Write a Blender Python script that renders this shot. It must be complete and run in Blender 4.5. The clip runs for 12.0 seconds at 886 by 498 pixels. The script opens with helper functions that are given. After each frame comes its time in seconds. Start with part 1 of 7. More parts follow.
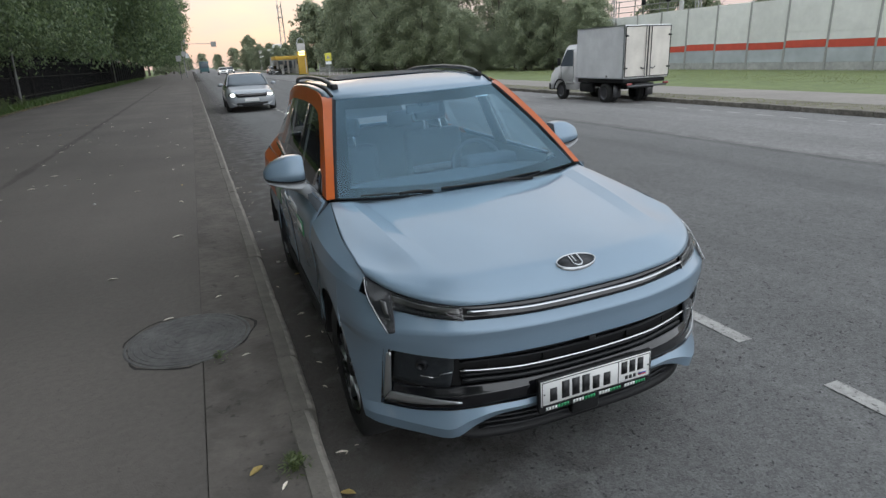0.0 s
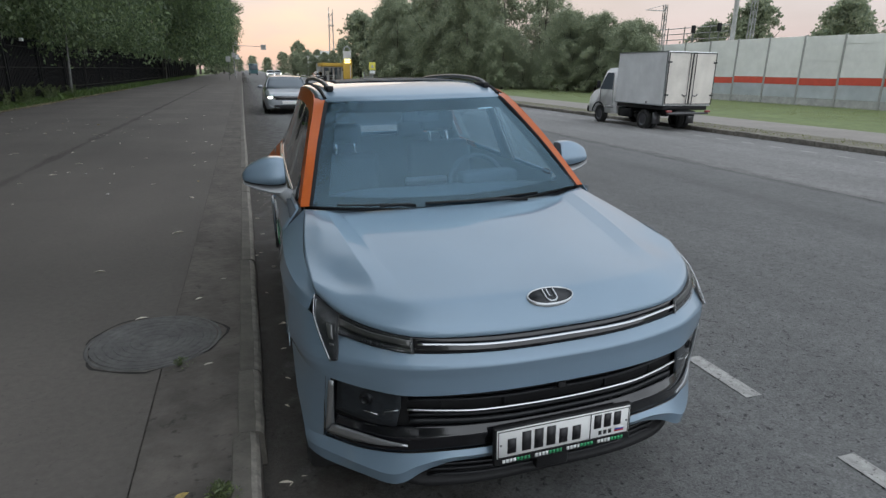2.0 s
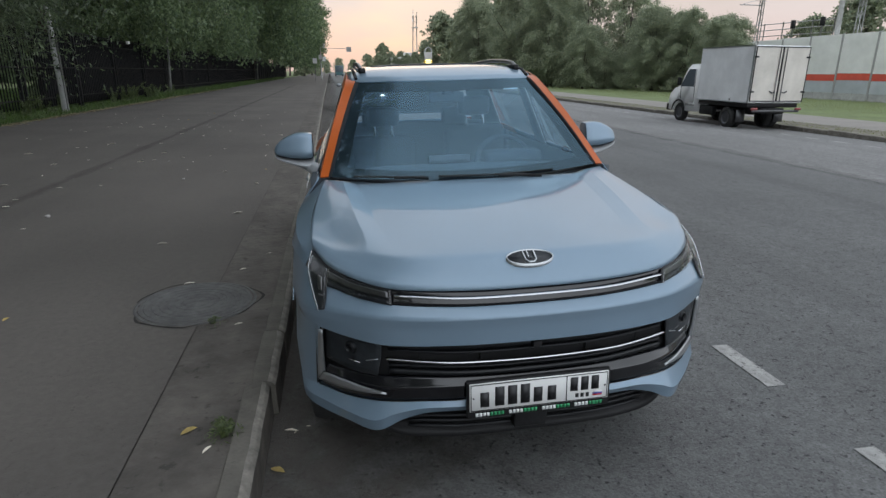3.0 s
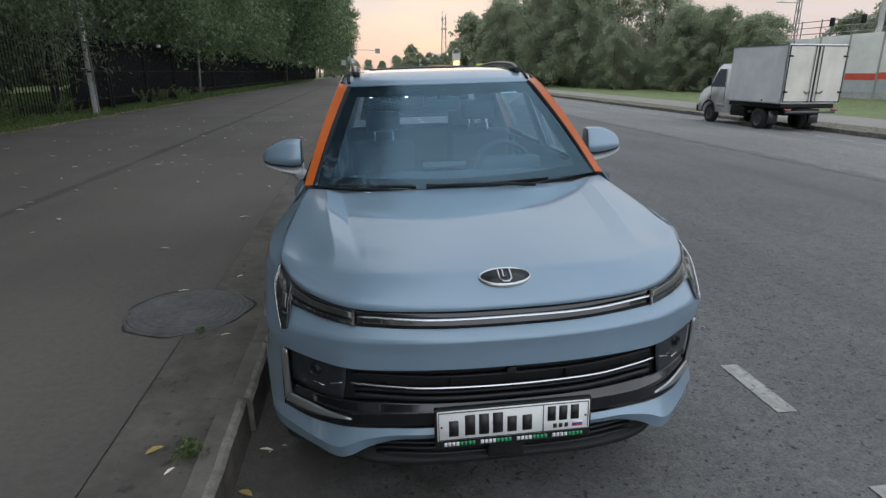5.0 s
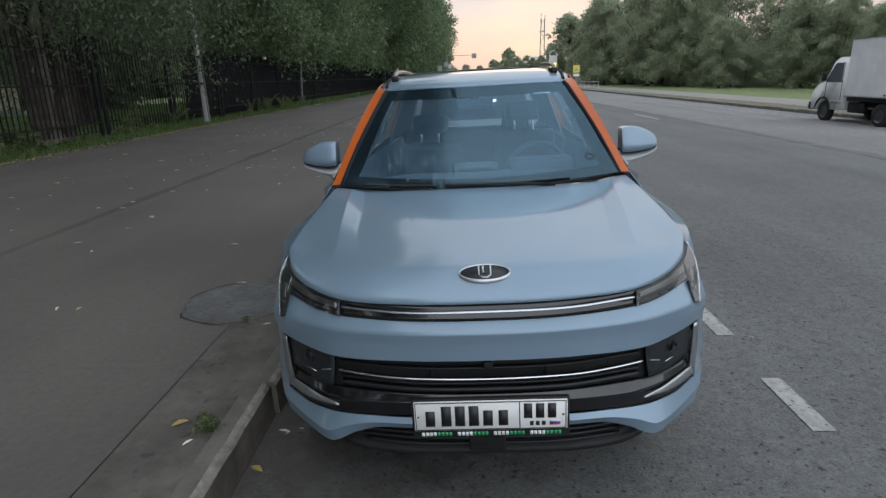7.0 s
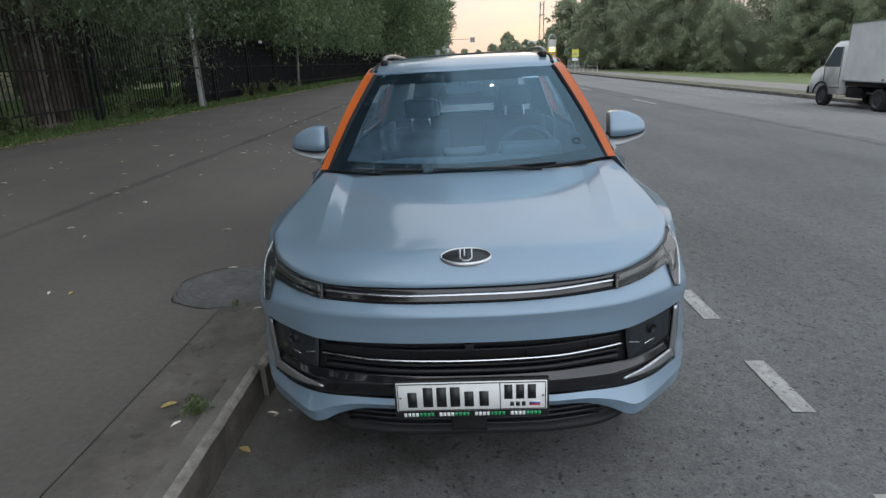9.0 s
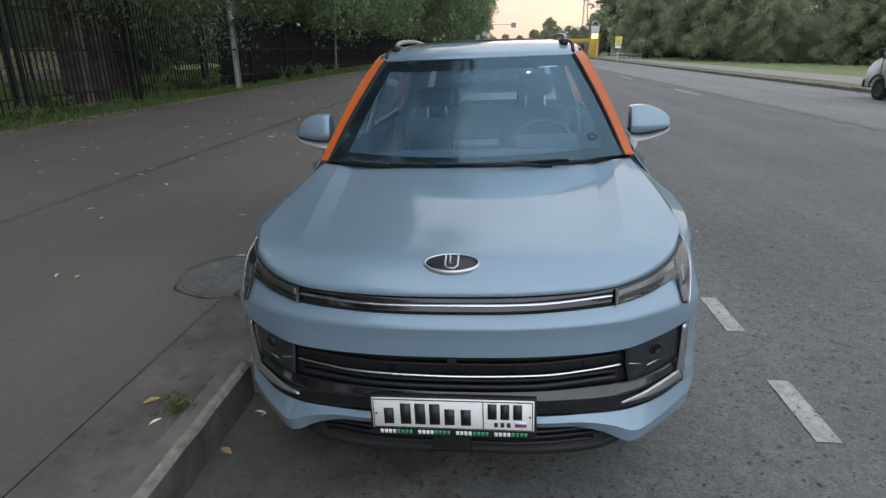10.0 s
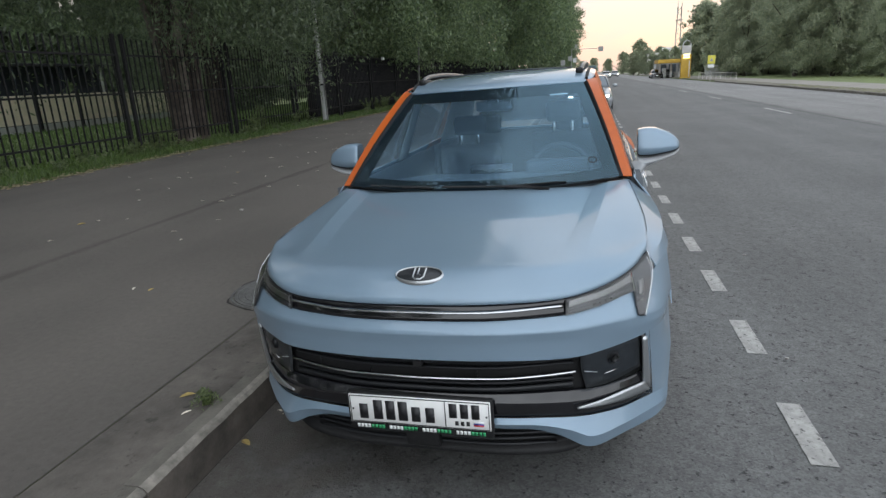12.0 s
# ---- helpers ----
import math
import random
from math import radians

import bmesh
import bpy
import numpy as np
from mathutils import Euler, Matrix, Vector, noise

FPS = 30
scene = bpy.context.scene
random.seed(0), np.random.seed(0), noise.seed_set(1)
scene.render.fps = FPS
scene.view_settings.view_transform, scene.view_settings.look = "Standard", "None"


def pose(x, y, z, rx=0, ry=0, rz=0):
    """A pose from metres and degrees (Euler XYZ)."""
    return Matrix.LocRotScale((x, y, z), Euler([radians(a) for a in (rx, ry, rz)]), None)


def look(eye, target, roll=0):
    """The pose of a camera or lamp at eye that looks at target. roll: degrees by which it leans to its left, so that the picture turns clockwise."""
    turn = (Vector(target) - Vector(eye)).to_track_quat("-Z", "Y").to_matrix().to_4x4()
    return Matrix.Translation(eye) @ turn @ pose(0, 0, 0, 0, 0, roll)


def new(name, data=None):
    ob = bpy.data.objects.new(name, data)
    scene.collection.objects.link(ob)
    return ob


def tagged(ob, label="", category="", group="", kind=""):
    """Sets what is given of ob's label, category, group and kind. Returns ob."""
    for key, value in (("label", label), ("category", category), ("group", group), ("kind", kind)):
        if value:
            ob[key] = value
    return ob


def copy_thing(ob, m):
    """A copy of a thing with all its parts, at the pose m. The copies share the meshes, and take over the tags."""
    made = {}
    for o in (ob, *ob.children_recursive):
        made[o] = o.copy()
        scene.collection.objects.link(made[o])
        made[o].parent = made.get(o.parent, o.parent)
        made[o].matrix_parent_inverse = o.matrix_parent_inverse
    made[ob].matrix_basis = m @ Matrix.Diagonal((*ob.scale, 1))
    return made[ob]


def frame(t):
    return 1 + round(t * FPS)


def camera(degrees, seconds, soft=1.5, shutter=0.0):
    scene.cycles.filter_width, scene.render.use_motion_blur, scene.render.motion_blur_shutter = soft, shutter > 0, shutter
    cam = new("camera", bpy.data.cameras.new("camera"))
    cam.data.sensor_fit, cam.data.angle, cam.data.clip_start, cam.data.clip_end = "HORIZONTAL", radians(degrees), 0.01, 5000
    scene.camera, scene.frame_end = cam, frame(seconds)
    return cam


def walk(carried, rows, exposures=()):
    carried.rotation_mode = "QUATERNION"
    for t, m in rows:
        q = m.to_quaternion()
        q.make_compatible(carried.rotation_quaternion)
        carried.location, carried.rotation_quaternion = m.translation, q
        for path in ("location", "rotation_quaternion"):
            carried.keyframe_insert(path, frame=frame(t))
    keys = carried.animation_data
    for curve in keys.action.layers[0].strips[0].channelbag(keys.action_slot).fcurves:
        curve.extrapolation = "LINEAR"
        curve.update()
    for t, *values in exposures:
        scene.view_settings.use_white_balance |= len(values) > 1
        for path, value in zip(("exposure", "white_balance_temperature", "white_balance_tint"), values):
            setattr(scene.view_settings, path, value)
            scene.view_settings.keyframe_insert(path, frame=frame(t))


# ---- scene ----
cam = camera(74.4, 12.0, soft=1.4)
PATH = [
    (0, (-1.324, -1.718, 1.733), (-0.624, 0.047, 1.105), -2.6),
    (0.5, (-1.313, -1.722, 1.728), (-0.616, 0.046, 1.105), -2.1),
    (1, (-1.25, -1.684, 1.724), (-0.555, 0.083, 1.095), -1.7),
    (1.5, (-1.114, -1.595, 1.719), (-0.439, 0.188, 1.113), -0.4),
    (2, (-0.996, -1.58, 1.684), (-0.389, 0.234, 1.103), 0.9),
    (2.5, (-0.807, -1.68, 1.569), (-0.384, 0.181, 0.971), 1.6),
    (3, (-0.704, -1.793, 1.572), (-0.349, 0.087, 0.991), 0.5),
    (4.8, (-0.53, -1.74, 1.587), (-0.242, 0.158, 1.025), 0.2),
    (5, (-0.481, -1.682, 1.588), (-0.219, 0.215, 1.009), 0.2),
    (5.5, (-0.366, -1.679, 1.581), (-0.22, 0.229, 1.001), -0.8),
    (6, (-0.201, -1.749, 1.581), (-0.195, 0.172, 1.023), -0.4),
    (6.5, (-0.116, -1.781, 1.579), (-0.165, 0.14, 1.026), -1.2),
    (7, (-0.101, -1.771, 1.576), (-0.161, 0.147, 1.013), -1.4),
    (9, (-0.042, -1.79, 1.573), (-0.098, 0.114, 0.963), -1.4),
    (9.5, (0.032, -1.7, 1.559), (-0.048, 0.195, 0.924), -0.8),
    (10, (0.111, -1.61, 1.58), (-0.06, 0.273, 0.928), -0.5),
    (10.5, (0.267, -1.639, 1.585), (-0.035, 0.249, 0.997), -0.2),
    (11, (0.448, -1.71, 1.588), (0.022, 0.148, 0.984), -1.1),
    (11.5, (0.525, -1.75, 1.593), (0.045, 0.108, 1.028), -2.3),
    (12, (0.544, -1.759, 1.597), (0.079, 0.104, 1.036), -2.8),
]
walk(cam, [(t, look(eye, target, roll)) for t, eye, target, roll in PATH], [(0.0, 1.62, 6540, 9), (2.5, 1.42, 6450, 9), (6.0, 1.46, 6420, 9), (9.5, 1.66, 6460, 9), (12.0, 1.77, 6560, 9)])

# ---- light ----
world = bpy.data.worlds.new("dusk_sky")
scene.world = world
world.use_nodes = True
wn, wl = world.node_tree.nodes, world.node_tree.links
wn.clear()
w_out = wn.new("ShaderNodeOutputWorld")
w_bg = wn.new("ShaderNodeBackground")
w_sky = wn.new("ShaderNodeTexSky")
w_sky.sky_type = "NISHITA"
w_sky.sun_disc = False
w_sky.sun_elevation = radians(5.0)
w_sky.sun_rotation = radians(6.0)
w_sky.dust_density = 2.5
w_sky.ozone_density = 1.6
# thin high cloud: pale veil broken by noise, over the clear sky
w_tc = wn.new("ShaderNodeTexCoord")
w_map = wn.new("ShaderNodeMapping")
w_map.inputs["Scale"].default_value = (1.6, 1.6, 5.0)
w_noise = wn.new("ShaderNodeTexNoise")
w_noise.inputs["Scale"].default_value = 2.2
w_noise.inputs["Detail"].default_value = 6.0
w_ramp = wn.new("ShaderNodeValToRGB")
w_ramp.color_ramp.elements[0].position = 0.38
w_ramp.color_ramp.elements[0].color = (0.975, 0.975, 0.975, 1)
w_ramp.color_ramp.elements[1].position = 0.68
w_ramp.color_ramp.elements[1].color = (1.0, 1.0, 1.0, 1)
w_mix = wn.new("ShaderNodeMixRGB")
w_sep = wn.new("ShaderNodeSeparateXYZ")
w_veil = wn.new("ShaderNodeValToRGB")
w_veil.color_ramp.elements[0].position = 0.0
w_veil.color_ramp.elements[0].color = (0.200, 0.151, 0.142, 1)
w_veil.color_ramp.elements[1].position = 1.0
w_veil.color_ramp.elements[1].color = (0.25, 0.30, 0.365, 1)
low_ = w_veil.color_ramp.elements.new(0.13)
low_.color = (0.208, 0.186, 0.178, 1)
mid_ = w_veil.color_ramp.elements.new(0.55)
mid_.color = (0.262, 0.284, 0.312, 1)
w_veil.color_ramp.interpolation = "EASE"
w_gain = wn.new("ShaderNodeVectorMath")
w_gain.operation = "SCALE"
w_cl = wn.new("ShaderNodeMapRange")
w_cl.inputs["From Min"].default_value, w_cl.inputs["From Max"].default_value = 0.35, 0.65
w_cl.inputs["To Min"].default_value, w_cl.inputs["To Max"].default_value = 8.0, 10.0
wl.new(w_noise.outputs["Fac"], w_cl.inputs["Value"])
# the high cloud away from the set sun is lit a little more
w_side = wn.new("ShaderNodeMapRange")
w_side.interpolation_type = "SMOOTHSTEP"
w_side.inputs["From Min"].default_value, w_side.inputs["From Max"].default_value = -1.0, 0.75
w_side.inputs["To Min"].default_value, w_side.inputs["To Max"].default_value = 1.65, 1.0
w_amount = wn.new("ShaderNodeMath")
w_amount.operation = "MULTIPLY"
wl.new(w_sep.outputs["Y"], w_side.inputs["Value"])
wl.new(w_side.outputs["Result"], w_amount.inputs[0])
wl.new(w_cl.outputs["Result"], w_amount.inputs[1])
wl.new(w_amount.outputs["Value"], w_gain.inputs["Scale"])
wl.new(w_tc.outputs["Generated"], w_sep.inputs["Vector"])
wl.new(w_sep.outputs["Z"], w_veil.inputs["Fac"])
w_warm = wn.new("ShaderNodeMapRange")
w_warm.interpolation_type = "SMOOTHSTEP"
w_warm.inputs["From Min"].default_value, w_warm.inputs["From Max"].default_value = -0.2, 0.85
w_tone = wn.new("ShaderNodeMixRGB")
w_tone.inputs["Color1"].default_value = (0.268, 0.284, 0.306, 1)
wl.new(w_sep.outputs["Y"], w_warm.inputs["Value"])
wl.new(w_warm.outputs["Result"], w_tone.inputs["Fac"])
wl.new(w_veil.outputs["Color"], w_tone.inputs["Color2"])
wl.new(w_tone.outputs["Color"], w_gain.inputs[0])
wl.new(w_gain.outputs["Vector"], w_mix.inputs["Color2"])
wl.new(w_tc.outputs["Generated"], w_map.inputs["Vector"])
wl.new(w_map.outputs["Vector"], w_noise.inputs["Vector"])
wl.new(w_noise.outputs["Fac"], w_ramp.inputs["Fac"])
wl.new(w_ramp.outputs["Color"], w_mix.inputs["Fac"])
wl.new(w_sky.outputs["Color"], w_mix.inputs["Color1"])
wl.new(w_mix.outputs["Color"], w_bg.inputs["Color"])
wl.new(w_bg.outputs["Background"], w_out.inputs["Surface"])
w_bg.inputs["Strength"].default_value = 0.15

sun = new("sun", bpy.data.lights.new("sun", "SUN"))
sun.data.energy = 0.03
sun.data.angle = radians(20)
sun.data.color = (1.0, 0.80, 0.62)
sun.matrix_world = look((10, 95, 8), (0, 0, 0))

# ---- materials ----


def material(name, color, rough=0.6, metal=0.0, spread=0.0, scale=8.0, color2=None, bump=0.0, bump_scale=60.0, coat=0.0, stain=0.0, stain_scale=0.7, streak=0.0, island=0.0, obj=0.0, emit=None, power=0.0, spec=0.5, voronoi=0.0, pits=0.0, pit_dark=0.45, pit_level=0.40, coat_ior=1.5):
    """Principled material with grain at two scales, optional piece-to-piece variation and relief."""
    m = bpy.data.materials.new(name)
    m.use_nodes = True
    nt, nd, ln = m.node_tree, m.node_tree.nodes, m.node_tree.links
    p = nd["Principled BSDF"]
    p.inputs["Roughness"].default_value = rough
    p.inputs["Metallic"].default_value = metal
    p.inputs["Specular IOR Level"].default_value = spec
    if coat:
        p.inputs["Coat Weight"].default_value = coat
        p.inputs["Coat Roughness"].default_value = 0.04
        p.inputs["Coat IOR"].default_value = coat_ior
    tc = nd.new("ShaderNodeTexCoord")
    last = None
    c1 = (*color, 1)
    c2 = (*(color2 or [min(1.0, v * (1 + spread)) for v in color]), 1)
    c0 = c1 if color2 else (*[v * (1 - spread) for v in color], 1)
    if spread or color2:
        n1 = nd.new("ShaderNodeTexNoise")
        n1.inputs["Scale"].default_value = scale
        n1.inputs["Detail"].default_value = 8
        n1.inputs["Roughness"].default_value = 0.65
        ln.new(tc.outputs["Object"], n1.inputs["Vector"])
        r = nd.new("ShaderNodeValToRGB")
        r.color_ramp.elements[0].position, r.color_ramp.elements[0].color = 0.35, c0
        r.color_ramp.elements[1].position, r.color_ramp.elements[1].color = 0.65, c2
        ln.new(n1.outputs["Fac"], r.inputs["Fac"])
        last = r.outputs["Color"]
    if voronoi:
        v = nd.new("ShaderNodeTexVoronoi")
        v.inputs["Scale"].default_value = voronoi
        ln.new(tc.outputs["Object"], v.inputs["Vector"])
        hv = nd.new("ShaderNodeHueSaturation")
        mr = nd.new("ShaderNodeMapRange")
        mr.inputs["To Min"].default_value, mr.inputs["To Max"].default_value = 0.78, 1.24
        sx = nd.new("ShaderNodeSeparateColor")
        ln.new(v.outputs["Color"], sx.inputs["Color"])
        ln.new(sx.outputs["Red"], mr.inputs["Value"])
        ln.new(mr.outputs["Result"], hv.inputs["Value"])
        if last:
            ln.new(last, hv.inputs["Color"])
        else:
            hv.inputs["Color"].default_value = c1
        last = hv.outputs["Color"]
    pit_out = None
    if pits:
        npit = nd.new("ShaderNodeTexNoise")
        npit.inputs["Scale"].default_value = pits
        npit.inputs["Detail"].default_value = 3
        npit.inputs["Roughness"].default_value = 0.6
        ln.new(tc.outputs["Object"], npit.inputs["Vector"])
        mp = nd.new("ShaderNodeMapRange")
        mp.inputs["From Min"].default_value, mp.inputs["From Max"].default_value = pit_level - 0.09, pit_level
        mp.inputs["To Min"].default_value, mp.inputs["To Max"].default_value = pit_dark, 1.0
        ln.new(npit.outputs["Fac"], mp.inputs["Value"])
        hp = nd.new("ShaderNodeHueSaturation")
        ln.new(mp.outputs["Result"], hp.inputs["Value"])
        if last:
            ln.new(last, hp.inputs["Color"])
        else:
            hp.inputs["Color"].default_value = c1
        last, pit_out = hp.outputs["Color"], mp.outputs["Result"]
    if stain:
        n2 = nd.new("ShaderNodeTexNoise")
        n2.inputs["Scale"].default_value = stain_scale
        n2.inputs["Detail"].default_value = 5
        ln.new(tc.outputs["Object"], n2.inputs["Vector"])
        mr2 = nd.new("ShaderNodeMapRange")
        mr2.inputs["From Min"].default_value, mr2.inputs["From Max"].default_value = 0.35, 0.65
        mr2.inputs["To Min"].default_value, mr2.inputs["To Max"].default_value = 1 - stain, 1 + stain * 0.5
        ln.new(n2.outputs["Fac"], mr2.inputs["Value"])
        h2 = nd.new("ShaderNodeHueSaturation")
        ln.new(mr2.outputs["Result"], h2.inputs["Value"])
        if last:
            ln.new(last, h2.inputs["Color"])
        else:
            h2.inputs["Color"].default_value = c1
        last = h2.outputs["Color"]
    if streak:
        mpg = nd.new("ShaderNodeMapping")
        mpg.inputs["Scale"].default_value = (1.0, 0.035, 1.0)
        ln.new(tc.outputs["Object"], mpg.inputs["Vector"])
        n4 = nd.new("ShaderNodeTexNoise")
        n4.inputs["Scale"].default_value = 1.1
        n4.inputs["Detail"].default_value = 4
        ln.new(mpg.outputs["Vector"], n4.inputs["Vector"])
        mr4 = nd.new("ShaderNodeMapRange")
        mr4.inputs["From Min"].default_value, mr4.inputs["From Max"].default_value = 0.33, 0.67
        mr4.inputs["To Min"].default_value, mr4.inputs["To Max"].default_value = 1 - streak, 1 + streak
        ln.new(n4.outputs["Fac"], mr4.inputs["Value"])
        h4 = nd.new("ShaderNodeHueSaturation")
        ln.new(mr4.outputs["Result"], h4.inputs["Value"])
        if last:
            ln.new(last, h4.inputs["Color"])
        else:
            h4.inputs["Color"].default_value = c1
        last = h4.outputs["Color"]
    if island or obj:
        src = nd.new("ShaderNodeNewGeometry").outputs["Random Per Island"] if island else nd.new("ShaderNodeObjectInfo").outputs["Random"]
        k = island or obj
        mr3 = nd.new("ShaderNodeMapRange")
        mr3.inputs["To Min"].default_value, mr3.inputs["To Max"].default_value = 1 - k, 1 + k
        ln.new(src, mr3.inputs["Value"])
        h3 = nd.new("ShaderNodeHueSaturation")
        ln.new(mr3.outputs["Result"], h3.inputs["Value"])
        if last:
            ln.new(last, h3.inputs["Color"])
        else:
            h3.inputs["Color"].default_value = c1
        last = h3.outputs["Color"]
    if last:
        ln.new(last, p.inputs["Base Color"])
    else:
        p.inputs["Base Color"].default_value = c1
    if bump:
        nb = nd.new("ShaderNodeTexNoise")
        nb.inputs["Scale"].default_value = bump_scale
        nb.inputs["Detail"].default_value = 6
        ln.new(tc.outputs["Object"], nb.inputs["Vector"])
        b = nd.new("ShaderNodeBump")
        b.inputs["Strength"].default_value = bump
        b.inputs["Distance"].default_value = 0.01
        ln.new(nb.outputs["Fac"], b.inputs["Height"])
        if pit_out:
            b2 = nd.new("ShaderNodeBump")
            b2.inputs["Strength"].default_value = 0.7
            b2.inputs["Distance"].default_value = 0.006
            ln.new(pit_out, b2.inputs["Height"])
            ln.new(b2.outputs["Normal"], b.inputs["Normal"])
        ln.new(b.outputs["Normal"], p.inputs["Normal"])
    if emit:
        p.inputs["Emission Color"].default_value = (*emit, 1)
        p.inputs["Emission Strength"].default_value = power
    return m


def dirt_material(name, color, x0, half, scale=6.0, most=1.0):
    """Dirt that thins out to nothing on both sides of the line x = x0, broken up by noise."""
    m = material(name, color, 0.95, spread=0.3, scale=14.0, bump=0.5, bump_scale=70, pits=60.0)
    nd, ln = m.node_tree.nodes, m.node_tree.links
    tc = nd.new("ShaderNodeTexCoord")
    sp = nd.new("ShaderNodeSeparateXYZ")
    ln.new(tc.outputs["Object"], sp.inputs["Vector"])
    ops = [("SUBTRACT", x0), ("ABSOLUTE", 0), ("DIVIDE", half)]
    last = sp.outputs["X"]
    for op, v in ops:
        q = nd.new("ShaderNodeMath")
        q.operation = op
        q.inputs[1].default_value = v
        ln.new(last, q.inputs[0])
        last = q.outputs["Value"]
    nz = nd.new("ShaderNodeTexNoise")
    nz.inputs["Scale"].default_value = scale
    nz.inputs["Detail"].default_value = 6
    ln.new(tc.outputs["Object"], nz.inputs["Vector"])
    ad = nd.new("ShaderNodeMath")
    ad.operation = "MULTIPLY_ADD"
    ad.inputs[1].default_value = 1.6
    ln.new(nz.outputs["Fac"], ad.inputs[0])
    ln.new(last, ad.inputs[2])
    mr = nd.new("ShaderNodeMapRange")
    mr.interpolation_type = "SMOOTHSTEP"
    mr.inputs["From Min"].default_value, mr.inputs["From Max"].default_value = 0.85, 1.65
    mr.inputs["To Min"].default_value, mr.inputs["To Max"].default_value = most, 0.0
    ln.new(ad.outputs["Value"], mr.inputs["Value"])
    ln.new(mr.outputs["Result"], nd["Principled BSDF"].inputs["Alpha"])
    return m


def glass(name, tint=(0.8, 0.85, 0.86), ior=1.5, rough=0.0, dark=1.0, shine=(1, 1, 1)):
    m = bpy.data.materials.new(name)
    m.use_nodes = True
    nd, ln = m.node_tree.nodes, m.node_tree.links
    nd.clear()
    out = nd.new("ShaderNodeOutputMaterial")
    tr = nd.new("ShaderNodeBsdfTransparent")
    tr.inputs["Color"].default_value = (*[v * dark for v in tint], 1)
    gl = nd.new("ShaderNodeBsdfGlossy")
    gl.inputs["Roughness"].default_value = rough
    gl.inputs["Color"].default_value = (*shine, 1)
    f0 = ((ior - 1) / (ior + 1)) ** 2
    fr = nd.new("ShaderNodeLayerWeight")
    fr.inputs["Blend"].default_value = 0.5
    pw = nd.new("ShaderNodeMath")
    pw.operation = "POWER"
    pw.inputs[1].default_value = 5.0
    ma = nd.new("ShaderNodeMath")
    ma.operation = "MULTIPLY_ADD"
    ma.inputs[1].default_value, ma.inputs[2].default_value = 1 - f0, f0
    ln.new(fr.outputs["Facing"], pw.inputs[0])
    ln.new(pw.outputs["Value"], ma.inputs[0])
    mx = nd.new("ShaderNodeMixShader")
    ln.new(ma.outputs["Value"], mx.inputs["Fac"])
    ln.new(tr.outputs["BSDF"], mx.inputs[1])
    ln.new(gl.outputs["BSDF"], mx.inputs[2])
    ln.new(mx.outputs["Shader"], out.inputs["Surface"])
    return m


def film(name, color, amount):
    """A nearly clear veiling film: mostly transparent, a little diffuse."""
    m = bpy.data.materials.new(name)
    m.use_nodes = True
    nd, ln = m.node_tree.nodes, m.node_tree.links
    nd.clear()
    out = nd.new("ShaderNodeOutputMaterial")
    mx = nd.new("ShaderNodeMixShader")
    df = nd.new("ShaderNodeBsdfDiffuse")
    df.inputs["Color"].default_value = (*color, 1)
    ns = nd.new("ShaderNodeTexNoise")
    ns.inputs["Scale"].default_value = 3.0
    mp = nd.new("ShaderNodeMapRange")
    mp.inputs["To Min"].default_value, mp.inputs["To Max"].default_value = amount * .8, amount * 1.2
    ln.new(ns.outputs["Fac"], mp.inputs["Value"])
    ln.new(mp.outputs["Result"], mx.inputs["Fac"])
    ln.new(nd.new("ShaderNodeBsdfTransparent").outputs["BSDF"], mx.inputs[1])
    ln.new(df.outputs["BSDF"], mx.inputs[2])
    ln.new(mx.outputs["Shader"], out.inputs["Surface"])
    return m


def leaf_material(name, color, spread=0.45, back=0.35):
    m = bpy.data.materials.new(name)
    m.use_nodes = True
    nd, ln = m.node_tree.nodes, m.node_tree.links
    p = nd["Principled BSDF"]
    g = nd.new("ShaderNodeNewGeometry")
    r = nd.new("ShaderNodeValToRGB")
    r.color_ramp.elements[0].color = (*[v * (1 - spread) for v in color], 1)
    r.color_ramp.elements[1].color = (color[0] * (1 + spread) * 1.15, color[1] * (1 + spread), color[2] * (1 + spread * 0.6), 1)
    ln.new(g.outputs["Random Per Island"], r.inputs["Fac"])
    ln.new(r.outputs["Color"], p.inputs["Base Color"])
    p.inputs["Roughness"].default_value = 0.45
    p.inputs["Specular IOR Level"].default_value = 0.8
    tl = nd.new("ShaderNodeBsdfTranslucent")
    ln.new(r.outputs["Color"], tl.inputs["Color"])
    mx = nd.new("ShaderNodeMixShader")
    mx.inputs["Fac"].default_value = back
    ln.new(p.outputs["BSDF"], mx.inputs[1])
    ln.new(tl.outputs["BSDF"], mx.inputs[2])
    ln.new(mx.outputs["Shader"], nd["Material Output"].inputs["Surface"])
    return m


